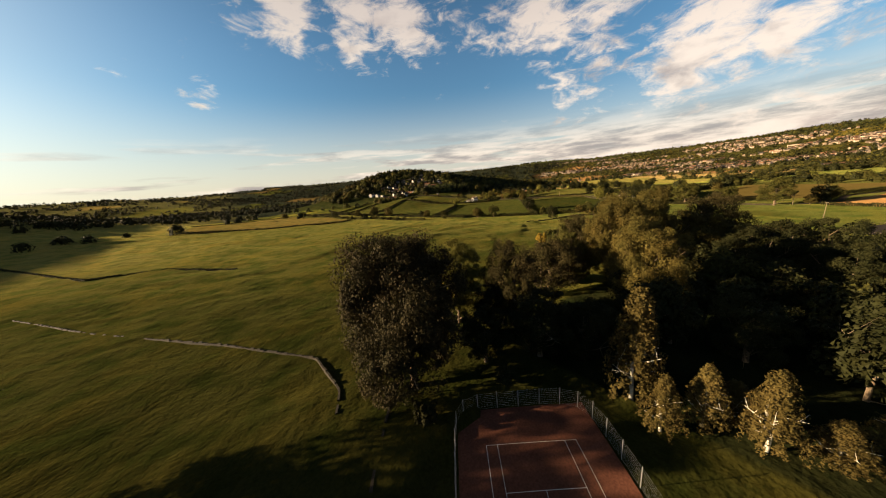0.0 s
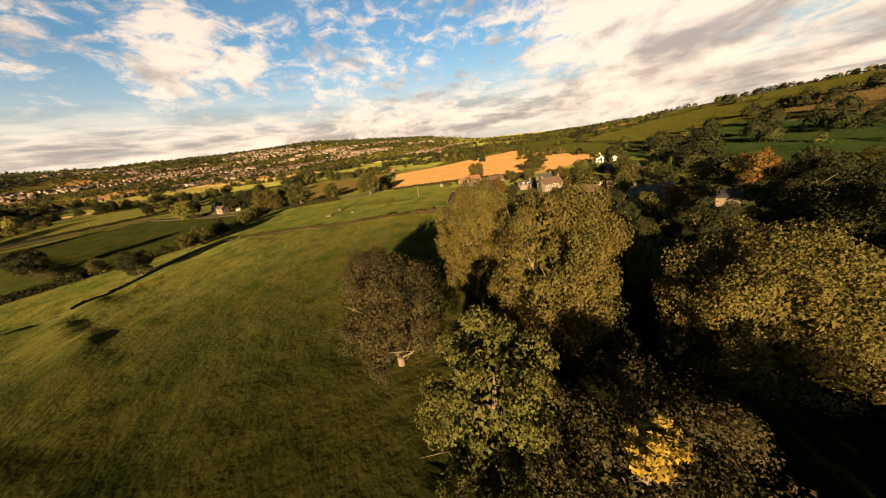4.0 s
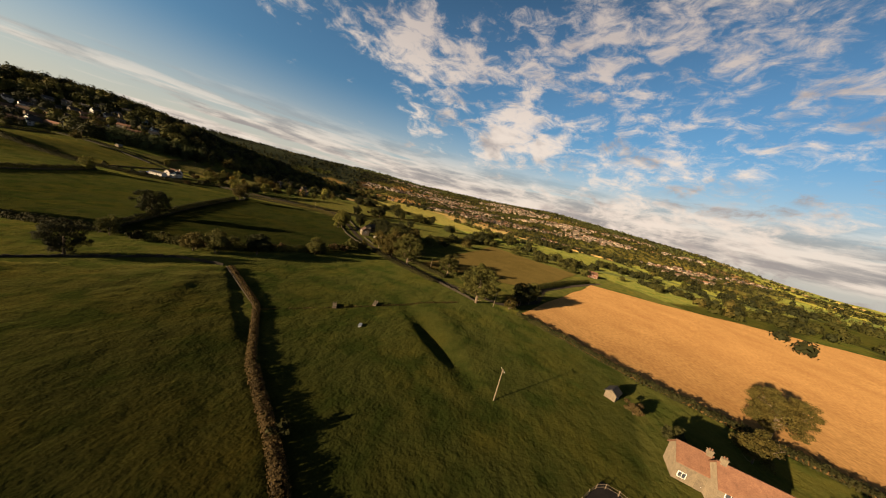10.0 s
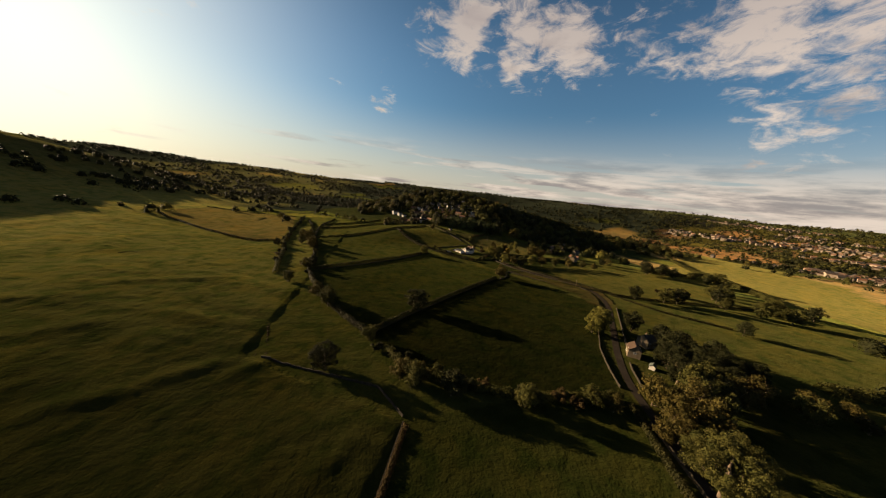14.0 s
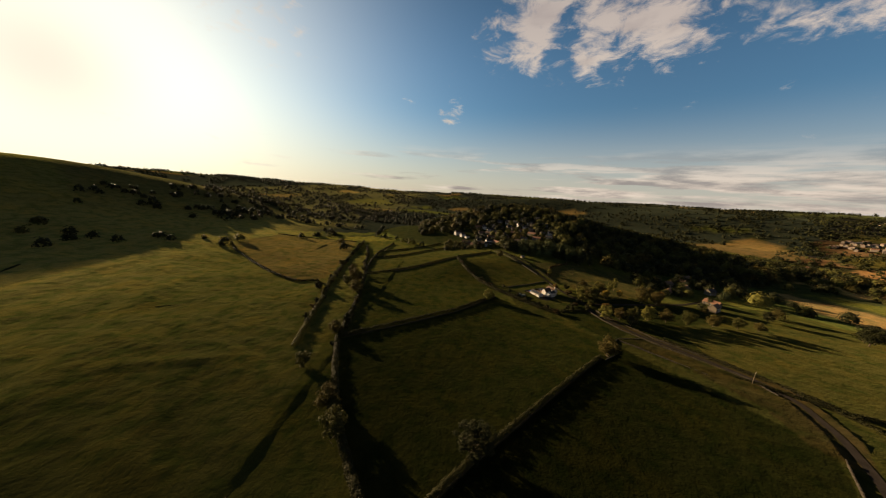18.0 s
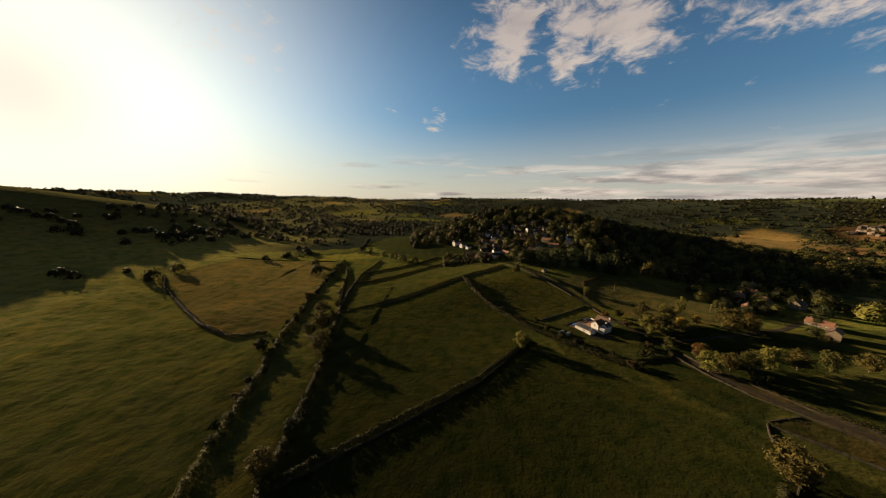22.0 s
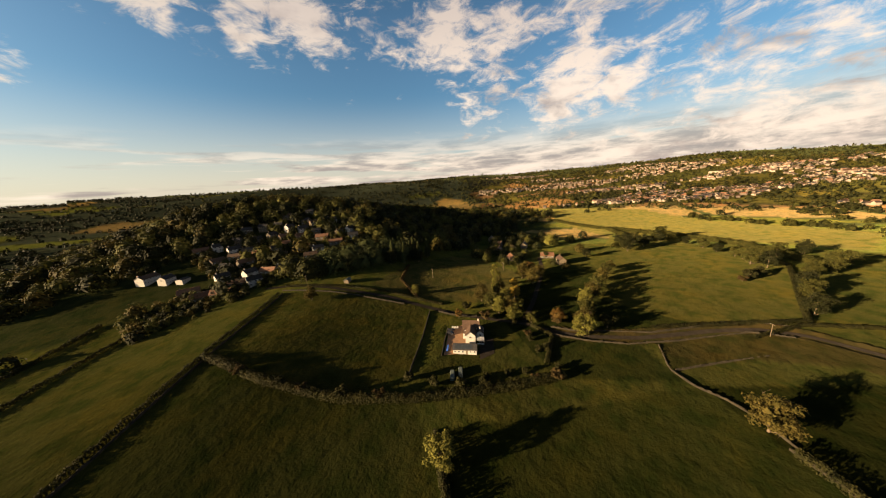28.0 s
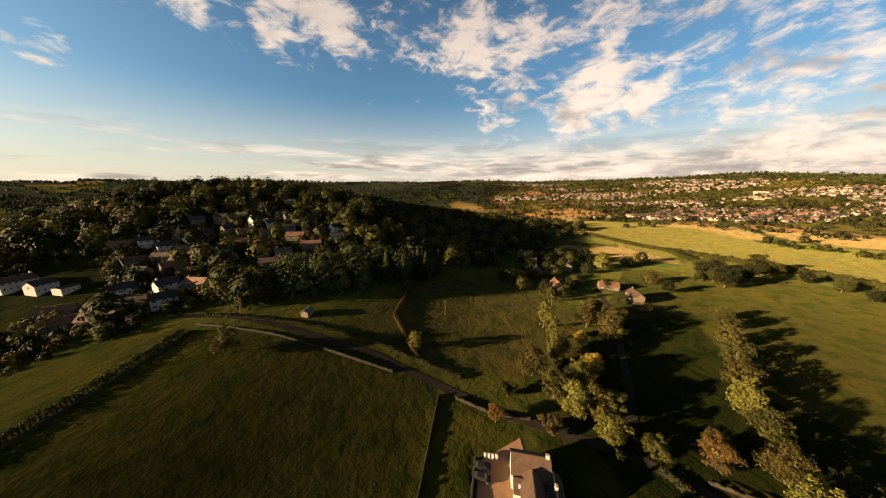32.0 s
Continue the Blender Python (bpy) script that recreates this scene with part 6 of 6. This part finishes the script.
        tagged(tr, "covered pale trailer parked on the track", "trailer", "trailers")
        b = Soup().box(-2.8, -1.0, 0.5, 2.8, 1.0, 1.9, 0.25)
        part("cover", b.mesh("cover"), M["sheet"], tr)
        part("drawbar", Soup().tube([(2.7, 0.5, 0.5), (3.9, 0, 0.45), (2.7, -0.5, 0.5)], [0.05] * 3, 5).mesh("drawbar"), M["metal"], tr)
        for sx in (-1, 1):
            part("wheel", Soup().tube([(0, sx * 0.9, 0.3), (0, sx * 1.08, 0.3)], [0.3, 0.3], 12).mesh("wheel"), M["rubber"], tr)
    bl = part("tarpaulin", Soup().box(-2.4, -0.5, 0, 2.4, 0.5, 0.9, 0.15).mesh("tarpaulin"), M["blue"])
    bl.matrix_basis = pose(174.6, 341.0, level(174.6, 341.0), 0, 0, 28)
    tagged(bl, "blue tarpaulin over a pile by the yard wall", "tarpaulin")
    stone_wall([(168, 340), (178, 345.6), (190, 351.8)], "low stone wall round the gravel yard", 1.0)


def car(x, y, turn, words):
    root = new("car")
    root.matrix_basis = pose(x, y, level(x, y) + 0.1, 0, 0, turn)
    tagged(root, words, "car", "parked cars")
    prof = [(-2.1, 0.35), (2.1, 0.35), (2.15, 0.7), (1.2, 0.9), (0.55, 1.4), (-1.2, 1.45), (-1.95, 0.95), (-2.15, 0.8)]
    s = Soup()
    n = len(prof)
    for side in (-0.85, 0.85):
        s.v += [(u, side * (0.82 if w > 1.2 else 1.0), w) for u, w in prof]
    s.f += [tuple(reversed(range(n))), tuple(range(n, 2 * n))] + [(i, (i + 1) % n, n + (i + 1) % n, n + i) for i in range(n)]
    part("body", s.mesh("body"), M["carpaint"], root)
    part("windscreen", Soup().face((1.16, -0.7, 0.95), (1.16, 0.7, 0.95), (0.6, 0.6, 1.38), (0.6, -0.6, 1.38)).mesh("windscreen"), M["glass"], root)
    for u in (-1.3, 1.3):
        for v in (-0.8, 0.8):
            w = part("wheel", Soup().tube([(u, v - 0.1, 0.32), (u, v + 0.1, 0.32)], [0.32, 0.32], 14).mesh("wheel"), M["rubber"], root)
            part("rim", Soup().tube([(u, v - 0.11, 0.32), (u, v + 0.11, 0.32)], [0.19, 0.19], 10).mesh("rim"), M["metal"], w)


white_house()
# farm by the lane
house(211.5, 102.5, 229, 7.5, 5.6, 4.2, 2.4, "stone", "tile", "warm stone barn house with brown tiled roof beside the lane", "barn_house", (), 2, 2, gable_window=True, group="lane farm")
house(233, 111, 185, 14.0, 6.5, 4.8, 2.6, "stone", "slate", "stone farmhouse with dark slate roof and chimneys", "farmhouse", (-5.5, 5.5), 2, 4, group="lane farm")
stone_wall([(214, 108), (224, 120)], "sunlit gritstone yard wall of the farm", 2.4)
house(211, 91, 30, 3.0, 2.4, 2.0, 0.8, "render", "sheet", "small pale garden shed by the farm", "shed", (), 1, 1, False, group="sheds", category="shed")
stone_wall([(203, 96), (199, 91), (191, 78)], "pale gritstone garden wall beside the lane", 1.2)
# stable yard and cottages below the wheat field
draped("stable_yard", [(59.5, -63.5), (53, -61.5), (41, -82), (48, -90)], M["yard"], "worn concrete yard in front of the stables", 0.12, 10, "yard")
house(80.5, -77, 264, 9.5, 5.6, 4.6, 2.6, "stone", "pantile", "sunlit stone cottage with red clay tiled roof", "cottage", (-4.2,), 2, 3, group="village houses")
house(84, -70.5, 264, 5.0, 5.0, 3.8, 2.2, "stone", "pantile", "small stone cottage wing with red clay tiled roof", "cottage_wing", (2.0,), 1, 2, group="village houses")
house(58.2, -74.6, 243.4, 18.0, 6.6, 3.2, 1.7, "stone", "sheet", "long stone stable block with grey-green sheet roof", "stable_block", (), 1, 6, True, group="village houses", category="stable")
house(66.5, -81.5, 243.4, 9.0, 6.0, 3.0, 1.4, "stone", "slate", "stone barn with black slate roof", "barn", (), 1, 2, True, group="village houses", category="barn")
house(73.5, -91.5, 243.4, 10.0, 5.0, 3.6, 2.0, "stone", "tile", "narrow stone barn with brown tiled roof", "barn", (), 1, 2, True, group="village houses", category="barn")
house(41.5, -89, 250, 6.5, 4.6, 3.4, 1.8, "stone", "slate", "small stone cottage with slate roof beside the lane", "cottage", (3.4,), 2, 2, group="village houses")
house(26, -93.5, 260, 11.5, 7.0, 4.8, 2.8, "stone", "tile", "stone house with brown tiled roof and two chimneys", "stone_house", (-5.2, 5.2), 2, 3, group="village houses")
bungalow = house(2, -89, 228, 15.5, 8.0, 2.8, 3.2, "render", "tile", "pale bungalow with brown tiled roof and bay windows", "bungalow", (7.6,), 1, 5, gable_window=True, group="village houses")
for u in (-2.6, 1.4):
    part("skylight", Soup().box(u, -2.6, 4.05, u + 0.9, -1.7, 4.75).mesh("skylight"), M["glass"], bungalow)
for u in (-0.5, 4.8):
    f = part("picture_window", Soup().box(u - 1.6, -4.14, 0.3, u + 1.6, -4.02, 2.3).mesh("picture_window"), M["paint"], bungalow)
    for k in range(4):
        part("pane", Soup().box(u - 1.5 + 0.77 * k, -4.18, 0.4, u - 0.82 + 0.77 * k, -4.13, 2.2).mesh("pane"), M["glass"], f)


def sun_room(x, y, turn):
    """Gable-fronted glazed room with white bars."""
    root = new("sun_room")
    root.matrix_basis = pose(x, y, level(x, y), 0, 0, turn)
    tagged(root, "white glazed gable sun room on the bungalow", "sun room", "village houses")
    part("wall", gable_walls(4.6, 4.2, 2.4, 1.9, -0.6).mesh("wall"), M["render"], root)
    part("roof", gable_roof(4.6, 4.2, 2.4, 1.9, 0.2, 0.15).mesh("roof"), M["tile"], root)
    for k in range(6):
        v = -1.9 + 0.64 * k
        top = 2.3 + 1.85 * (1 - abs(v + 0.29) / 2.1)
        part("pane", Soup().box(2.31, v, 0.3, 2.36, v + 0.54, max(1.8, top)).mesh("pane"), M["glass"], root)
    part("transom", Soup().box(2.32, -2.0, 1.75, 2.4, 2.0, 1.9).mesh("transom"), M["paint"], root)


sun_room(2.0, -82.2, 138)
house(-17, -89, 160, 7.0, 4.5, 2.6, 1.4, "render", "sheet", "low garage wing with pale sheet roof", "garage_wing", (), 1, 2, False, group="village houses", category="garage")
house(-11, -82, 250, 9.0, 5.0, 2.8, 1.2, "render", "slate", "low white garage with grey roof", "garage", (), 1, 2, group="village houses", category="garage")
house(-25, -95, 235, 15.0, 8.5, 4.6, 3.0, "stone", "slate", "large shaded stone house with dark slate roof", "stone_house", (-6.4, 6.2), 2, 4, gable_window=True, group="village houses")
house(22, -119, 140, 12.0, 7.0, 3.6, 2.6, "stone", "slate", "stone house with dark slate roof among trees", "stone_house", (5.0,), 1, 3, group="village houses")
house(0, -121, 155, 12.0, 7.0, 3.4, 2.4, "stone", "slate", "stone house with dark slate roof among trees", "stone_house", (-5.0,), 1, 3, group="village houses")
house(-20, -104, 165, 11.0, 6.0, 3.4, 2.2, "brick", "pantile", "red brick house with clay tiled roof", "brick_house", (4.6,), 1, 3, group="village houses")
for x, y, t, w, roof in ((36, -166, 220, 11.0, "slate"), (22, -160, 240, 10.0, "slate"), (9, -152, 228, 12.0, "tile"), (-4, -106, 228, 9.0, "tile"), (48, -112, 250, 9.0, "slate"), (-42, -104, 215, 12.0, "slate"), (-58, -118, 230, 10.0, "tile")):
    house(x, y, t, w, 6.4, 3.8, 2.4, "stone", roof, "stone village house half hidden among garden trees", "stone_house", (w * 0.4,), 1, 3, group="village houses")
house(82, -214, 130, 11.0, 6.5, 4.6, 2.6, "render", "slate", "white farmhouse with slate roof at the foot of the hill", "farmhouse", (4.6, -4.6), 2, 3, group="village houses")
house(74, -222, 130, 8.0, 6.0, 3.0, 2.0, "render", "slate", "white farm outbuilding with slate roof", "outbuilding", (), 1, 2, group="village houses")
house(102, -62, 150, 3.4, 2.6, 2.1, 0.9, "wood", "slate", "small wooden field shelter by the paddock fence", "shed", (), 1, 1, False, group="sheds", category="shed")
house(191, 447, 30, 5.0, 3.6, 2.3, 1.0, "wood", "sheet", "small wooden shed with pale roof at the wood's edge", "shed", (), 1, 1, True, group="sheds", category="shed")
house(366, -97, 110, 10.0, 6.0, 4.6, 2.4, "brick", "pantile", "red brick farmhouse beyond the wheat field", "brick_house", (6.0,), 2, 4, group="village houses")
# hotel on the village edge
house(101, 589, 215, 13.5, 7.5, 4.6, 2.2, "render", "tile", "long white hotel with brown roof below the hill village", "hotel", (-6.4, 6.4), 2, 6, group="hill village")
house(110, 577, 215, 9.0, 7.0, 4.4, 2.2, "render", "slate", "white hotel wing with dark slate roof", "hotel_wing", (), 2, 4, gable_window=True, group="hill village")

rng = np.random.default_rng(55)
WALLS, ROOFS = ("stone", "stone", "render", "stone"), ("slate", "tile", "slate", "pantile")
placed = []
house(118, 568, 215, 7.5, 6.0, 3.0, 0.6, "render", "slate", "low white flat-roofed hotel block", "hotel_block", (), 1, 4, False, group="hill village")
while len(placed) < 46:
    x, y = rng.uniform(112, 256), rng.uniform(508, 612)
    if any(math.hypot(x - a, y - b) < 11.0 for a, b in placed) or (x < 140 and y > 552):
        continue
    placed.append((x, y))
    k = int(rng.integers(0, 4))
    w = (9.0, 11.0, 10.0, 13.0)[k]
    bare_house(x, y, rng.uniform(120, 200), w, 6.5, 4.8 if k != 3 else 3.0, 2.6, WALLS[k], ROOFS[k], f"{('stone', 'stone', 'white', 'stone')[k]} village house with {('dark slate', 'brown tiled', 'slate', 'red tiled')[k]} roof on the hillside", "hill village")
for x, y, t in ((348, 327, 30), (356, 396, 20), (340, 374, 40), (425, 472, 70), (407, 431, 20), (372, 388, 65), (393, 380, 10), (386, 412, 95), (362, 344, 110)):
    k = int(rng.integers(0, 4))
    k = 1 if k == 2 else k
    bare_house(x, y, t, (9.0, 11.0, 10.0, 13.0)[k], 6.5, 4.8 if k != 3 else 3.0, 2.6, WALLS[k], ROOFS[k], "stone hamlet house under the wooded hill", "hamlet")


# town on the far slope
def town():
    rg = np.random.default_rng(77)
    n = 0
    shapes = []
    for w, d, e, r, wall, roof in ((8, 6, 4.6, 2.6, "townwall", "tile"), (9, 6, 4.6, 2.6, "townwall", "pantile"), (7, 6, 4.8, 2.4, "townwall", "slate"), (12, 7, 4.6, 2.6, "townwall", "tile")):
        shapes.append((gable_walls(w, d, e, r, -3).mesh("wall"), gable_roof(w, d, e, r, 0.3, 0.2).mesh("roof"), wall, roof))
    bodies, roofs = [Soup() for _ in range(3)], [Soup() for _ in range(3)]
    count = 0
    while count < 2100:
        a, r = radians(rg.uniform(57, 126)), rg.uniform(880, 2150)
        x, y = 60 + r * math.sin(a), 150 + r * math.cos(a)
        dens = math.sin(x / 150 + 0.5) * math.sin(y / 130) + 0.7 * math.sin(x / 60 + y / 75)
        dens += 0.5 * math.exp(-(((math.degrees(a) - 92) / 16) ** 2)) - 0.25
        if dens < rg.uniform(0.0, 0.7) or (470 < x < 770 and 40 < y < 440):
            continue
        count += 1
        t = 35 * round(math.sin(x / 140) * 2) + rg.choice([0, 90]) + rg.uniform(-6, 6)
        k = int(rg.integers(0, 4))
        if n < 230 and r < 1500:
            n += 1
            me, rf, wall, roof = shapes[k]
            root = new("house")
            root.matrix_basis = pose(x, y, level(x, y), 0, 0, t)
            tagged(root, "distant town house with a pitched roof catching the sun", "house", "town houses")
            part("wall", me, M[wall], root)
            part("roof", rf, M[roof], root)
            continue
        m = pose(x, y, level(x, y), 0, 0, t)
        k3 = k % 3
        w, d, e, rr = rg.uniform(7, 13), rg.uniform(6, 8), rg.uniform(4, 5.5), 2.6
        if rg.uniform() < 0.02:
            w, d, e, rr = rg.uniform(25, 45), rg.uniform(14, 22), 6.5, 1.6
        for made, src in ((bodies[k3], gable_walls(w, d, e, rr, -4)), (roofs[k3], gable_roof(w, d, e, rr, 0.3, 0.2))):
            o = len(made.v)
            made.v += [tuple(m @ Vector(p)) for p in src.v]
            made.f += [tuple(o + i for i in f) for f in src.f]
    for k in range(3):
        root = tagged(new("town"), "distant town of pale houses spread over the hillside", "town", kind="stuff")
        part("walls", bodies[k].mesh("walls"), M["townwall"], root)
        part("roofs", roofs[k].mesh("roofs"), M[("tile", "slate", "pantile")[k]], root)


town()


# ---- riding arena ----
def arena():
    c = [(45, -36.5), (72.5, -54.5), (64.5, -69.5), (36, -52)]
    draped("riding_arena", [c[0], c[3], c[2], c[1]], M["arena"], "black sand riding arena beside the stables", 0.16, 16, "arena")
    post_fence([c[3], c[0], c[1], c[2]], "pale weathered post-and-rail fence round the riding arena", 2, 1.2, 2.4, "wood", post=0.05)
    post_fence([c[2], c[3]], "pale weathered post-and-rail fence round the riding arena", 2, 1.2, 2.4, "wood", post=0.05)
    for k, (x, y) in enumerate(((57.0, -55.5), (55.0, -53.6))):
        b = part("ground_pole", Soup().tube([(-1.6, 0, 0.08), (1.6, 0, 0.08)], [0.07, 0.07], 8).mesh("pole"), M["paint"])
        b.matrix_basis = pose(x, y, level(x, y) + 0.17, 0, 0, 48)
        tagged(b, "white riding pole lying on the dark arena", "pole", "riding poles")
    for x, y in ((39.5, -53.5), (41.0, -54.6), (42.4, -55.6)):
        w = new("jump_stand")
        w.matrix_basis = pose(x, y, level(x, y) + 0.16, 0, 0, 150)
        tagged(w, "white wooden show-jump stand by the arena fence", "jump stand", "jump stands")
        part("post", Soup().box(-0.06, -0.06, 0, 0.06, 0.06, 1.6).mesh("post"), M["paint"], w)
        part("foot", Soup().box(-0.5, -0.06, 0, 0.5, 0.06, 0.1).mesh("foot"), M["paint"], w)
        part("wing", Soup().box(0.06, -0.03, 0.3, 0.9, 0.03, 0.45).box(0.06, -0.03, 0.8, 0.9, 0.03, 0.95).box(0.8, -0.04, 0, 0.9, 0.04, 1.2).mesh("wing"), M["paint"], w)


arena()


# ---- tennis court ----
def court():
    # u along the baseline, v away along the court
    o, u = Vector((-121.3, -16.6)), Vector((-8.7, 6.8)).normalized()
    v = Vector((0.62, 0.79))

    def at(a, b):
        p = o + u * a - v * b
        return (p.x, p.y)

    draped("tennis_court", [at(-3.5, -6.0), at(14.5, -6.0), at(14.5, 30), at(-3.5, 30)], M["clay"], "red clay tennis court with white lines in tree shade", 0.10, 20, "court")

    def stripe(a0, b0, a1, b1):
        ribbon("court_line", [at(a0, b0), at(a1, b1)], 0.06, M["paint"], "white painted tennis court line", 0.13, "court line")

    W, L = 10.97, 23.77
    for a in (0, 1.37, W - 1.37, W):
        stripe(a, 0, a, L)
    for b in (0, L):
        stripe(0, b, W, b)
    for b in (5.49, L - 5.49):
        stripe(1.37, b, W - 1.37, b)
    stripe(W / 2, 5.49, W / 2, L - 5.49)
    root = tagged(new("court_fence"), "tall green wire-mesh fence round the tennis court", "fence", "fences")
    corners = [at(-3.8, 30), at(-3.8, -6.3), at(14.8, -6.3), at(14.8, 30)]
    p = smooth_line(corners, 3.0)
    z0 = Vector((p[0, 0], p[0, 1], level(*p[0])))
    root.location = z0
    pm = Soup().tube([(0, 0, -0.3), (0, 0, 2.75)], [0.04, 0.04], 6).mesh("post")
    for x, y in p:
        part("post", pm, M["metal"], root).location = Vector((x, y, level(x, y))) - z0
    net = Soup()
    for (x0, y0), (x1, y1) in zip(p, p[1:]):
        for k in range(9):
            h = 0.15 + 0.31 * k
            net.tube([Vector((x0, y0, level(x0, y0) + h)) - z0, Vector((x1, y1, level(x1, y1) + h)) - z0], [0.008, 0.008], 3)
    part("wire", net.mesh("wire"), M["metal"], root)
    n = new("tennis_net")
    a, b = at(-0.9, L / 2), at(W + 0.9, L / 2)
    tagged(n, "sagging dark tennis net between two posts", "net")
    n.location = (a[0], a[1], level(*a))
    o3 = Vector(n.location)
    B = Vector((b[0], b[1], level(*b))) - o3
    for q in (Vector((0, 0, 0)), B):
        part("post", Soup().tube([q, q + Vector((0, 0, 1.1))], [0.05, 0.05], 8).mesh("post"), M["metal"], n)
    part("tape", Soup().tube([Vector((0, 0, 1.05)), B / 2 + Vector((0, 0, 0.92)), B + Vector((0, 0, 1.05))], [0.04, 0.04, 0.04], 5).mesh("tape"), M["paint"], n)
    mesh = Soup()
    for k in range(1, 7):
        h = 0.14 * k
        mesh.tube([Vector((0, 0, h)), B / 2 + Vector((0, 0, h * 0.9)), B + Vector((0, 0, h))], [0.01] * 3, 3)
    part("mesh", mesh.mesh("mesh"), M["rubber"], n)


court()


# ---- poles and small things ----
def utility_pole(x, y, tall, turn, arms=1):
    root = new("utility_pole")
    root.matrix_basis = pose(x, y, level(x, y), 0, 0, turn)
    tagged(root, "weathered wooden utility pole with a crossarm", "utility pole", "utility poles")
    part("pole", Soup().tube([(0, 0, -0.8), (0, 0, tall)], [0.15, 0.11], 8).mesh("pole"), M["wood"], root)
    for k in range(arms):
        z = tall - 0.35 - 0.7 * k
        arm = part("crossarm", Soup().box(-0.95, -0.06, z, 0.95, 0.06, z + 0.13).mesh("crossarm"), M["wood"], root)
        for a in (-0.85, 0, 0.85):
            part("insulator", Soup().tube([(a, 0, z + 0.13), (a, 0, z + 0.34)], [0.05, 0.035], 6).mesh("insulator"), M["paint"], arm)


for x, y, h, t in ((80.4, -34.3, 8.0, 30), (143.0, -22.5, 8.0, 60), (176, 24, 7.5, 30), (243.9, 404.6, 8.5, 120), (262, 212, 7.5, 30), (170, 468, 8.0, 20), (300, 366, 8.0, 60)):
    utility_pole(x, y, h, t)


def feeder(x, y, turn):
    root = new("hay_feeder")
    root.matrix_basis = pose(x, y, level(x, y), 0, 0, turn)
    tagged(root, "weathered wooden hay feeder standing in the paddock", "feeder", "feeders")
    part("trough", Soup().box(-1.6, -0.5, 0.35, 1.6, 0.5, 0.8, -0.12).mesh("trough"), M["wood"], root)
    for sx in (-1.4, 1.4):
        for sy in (-0.4, 0.4):
            part("leg", Soup().box(sx - 0.06, sy - 0.06, -0.2, sx + 0.06, sy + 0.06, 1.5).mesh("leg"), M["wood"], root)
    part("rail", Soup().box(-1.5, -0.44, 1.4, 1.5, -0.36, 1.5).box(-1.5, 0.36, 1.4, 1.5, 0.44, 1.5).mesh("rail"), M["wood"], root)


feeder(92.5, 22.1, 40)
feeder(104, 14, 20)
tank = part("water_trough", Soup().box(-0.9, -0.4, 0, 0.9, 0.4, 0.6, -0.06).mesh("water_trough"), M["metal"])
tank.matrix_basis = pose(88, 8, level(88, 8), 0, 0, 25)
tagged(tank, "grey galvanised water trough in the green paddock", "water trough")


def log_heap(x, y):
    root = tagged(new("log_heap"), "heap of fallen branches lying in rough grass", "log heap", "log heaps")
    root.location = (x, y, level(x, y))
    rg = np.random.default_rng(int(abs(x * 3)))
    for k in range(9):
        a = rg.uniform(0, math.tau)
        c = Vector((rg.uniform(-1.4, 1.4), rg.uniform(-0.8, 0.8), 0.15 + 0.06 * k))
        d = Vector((math.cos(a), math.sin(a), rg.uniform(-0.1, 0.1))) * rg.uniform(0.8, 1.8)
        part("log", Soup().tube([c - d, c + d], [0.13, 0.09], 6).mesh("log"), M["bark"], root)


log_heap(-73.4, 100.5)
log_heap(-40, 150)

# tussocks of rough pasture
x, y, rg = scatter(9000, 61, -230, 100, -20, 330)
own, edge = patchwork(x, y)
keep = inside(x, y, FIELDS[13][0]) | ((x < 30) & (y > 120) & (x > -120))
keep &= np.sin(x / 11) + np.sin(y / 13 + x / 17) > rg.uniform(-1.2, 1.0, len(x))
x, y = x[keep], y[keep]
d = unit(rg.normal(size=(len(x), 5, 3)) * np.array([1, 1, 0.4]) + np.array([0, 0, 0.9]))
c = np.stack([x, y, height(x, y) + 0.05], 1)[:, None] + d * 0.16
q = leaf_quads(rg, c.reshape(-1, 3), np.cross(d.reshape(-1, 3), rg.normal(size=(5 * len(x), 3))), rg.uniform(0.06, 0.16, 5 * len(x)))
tagged(part("grass_tussocks", quads_mesh("grass_tussocks", q), M["straw"]), "rough tussocks of dry grass in the pasture", "grass", kind="stuff")
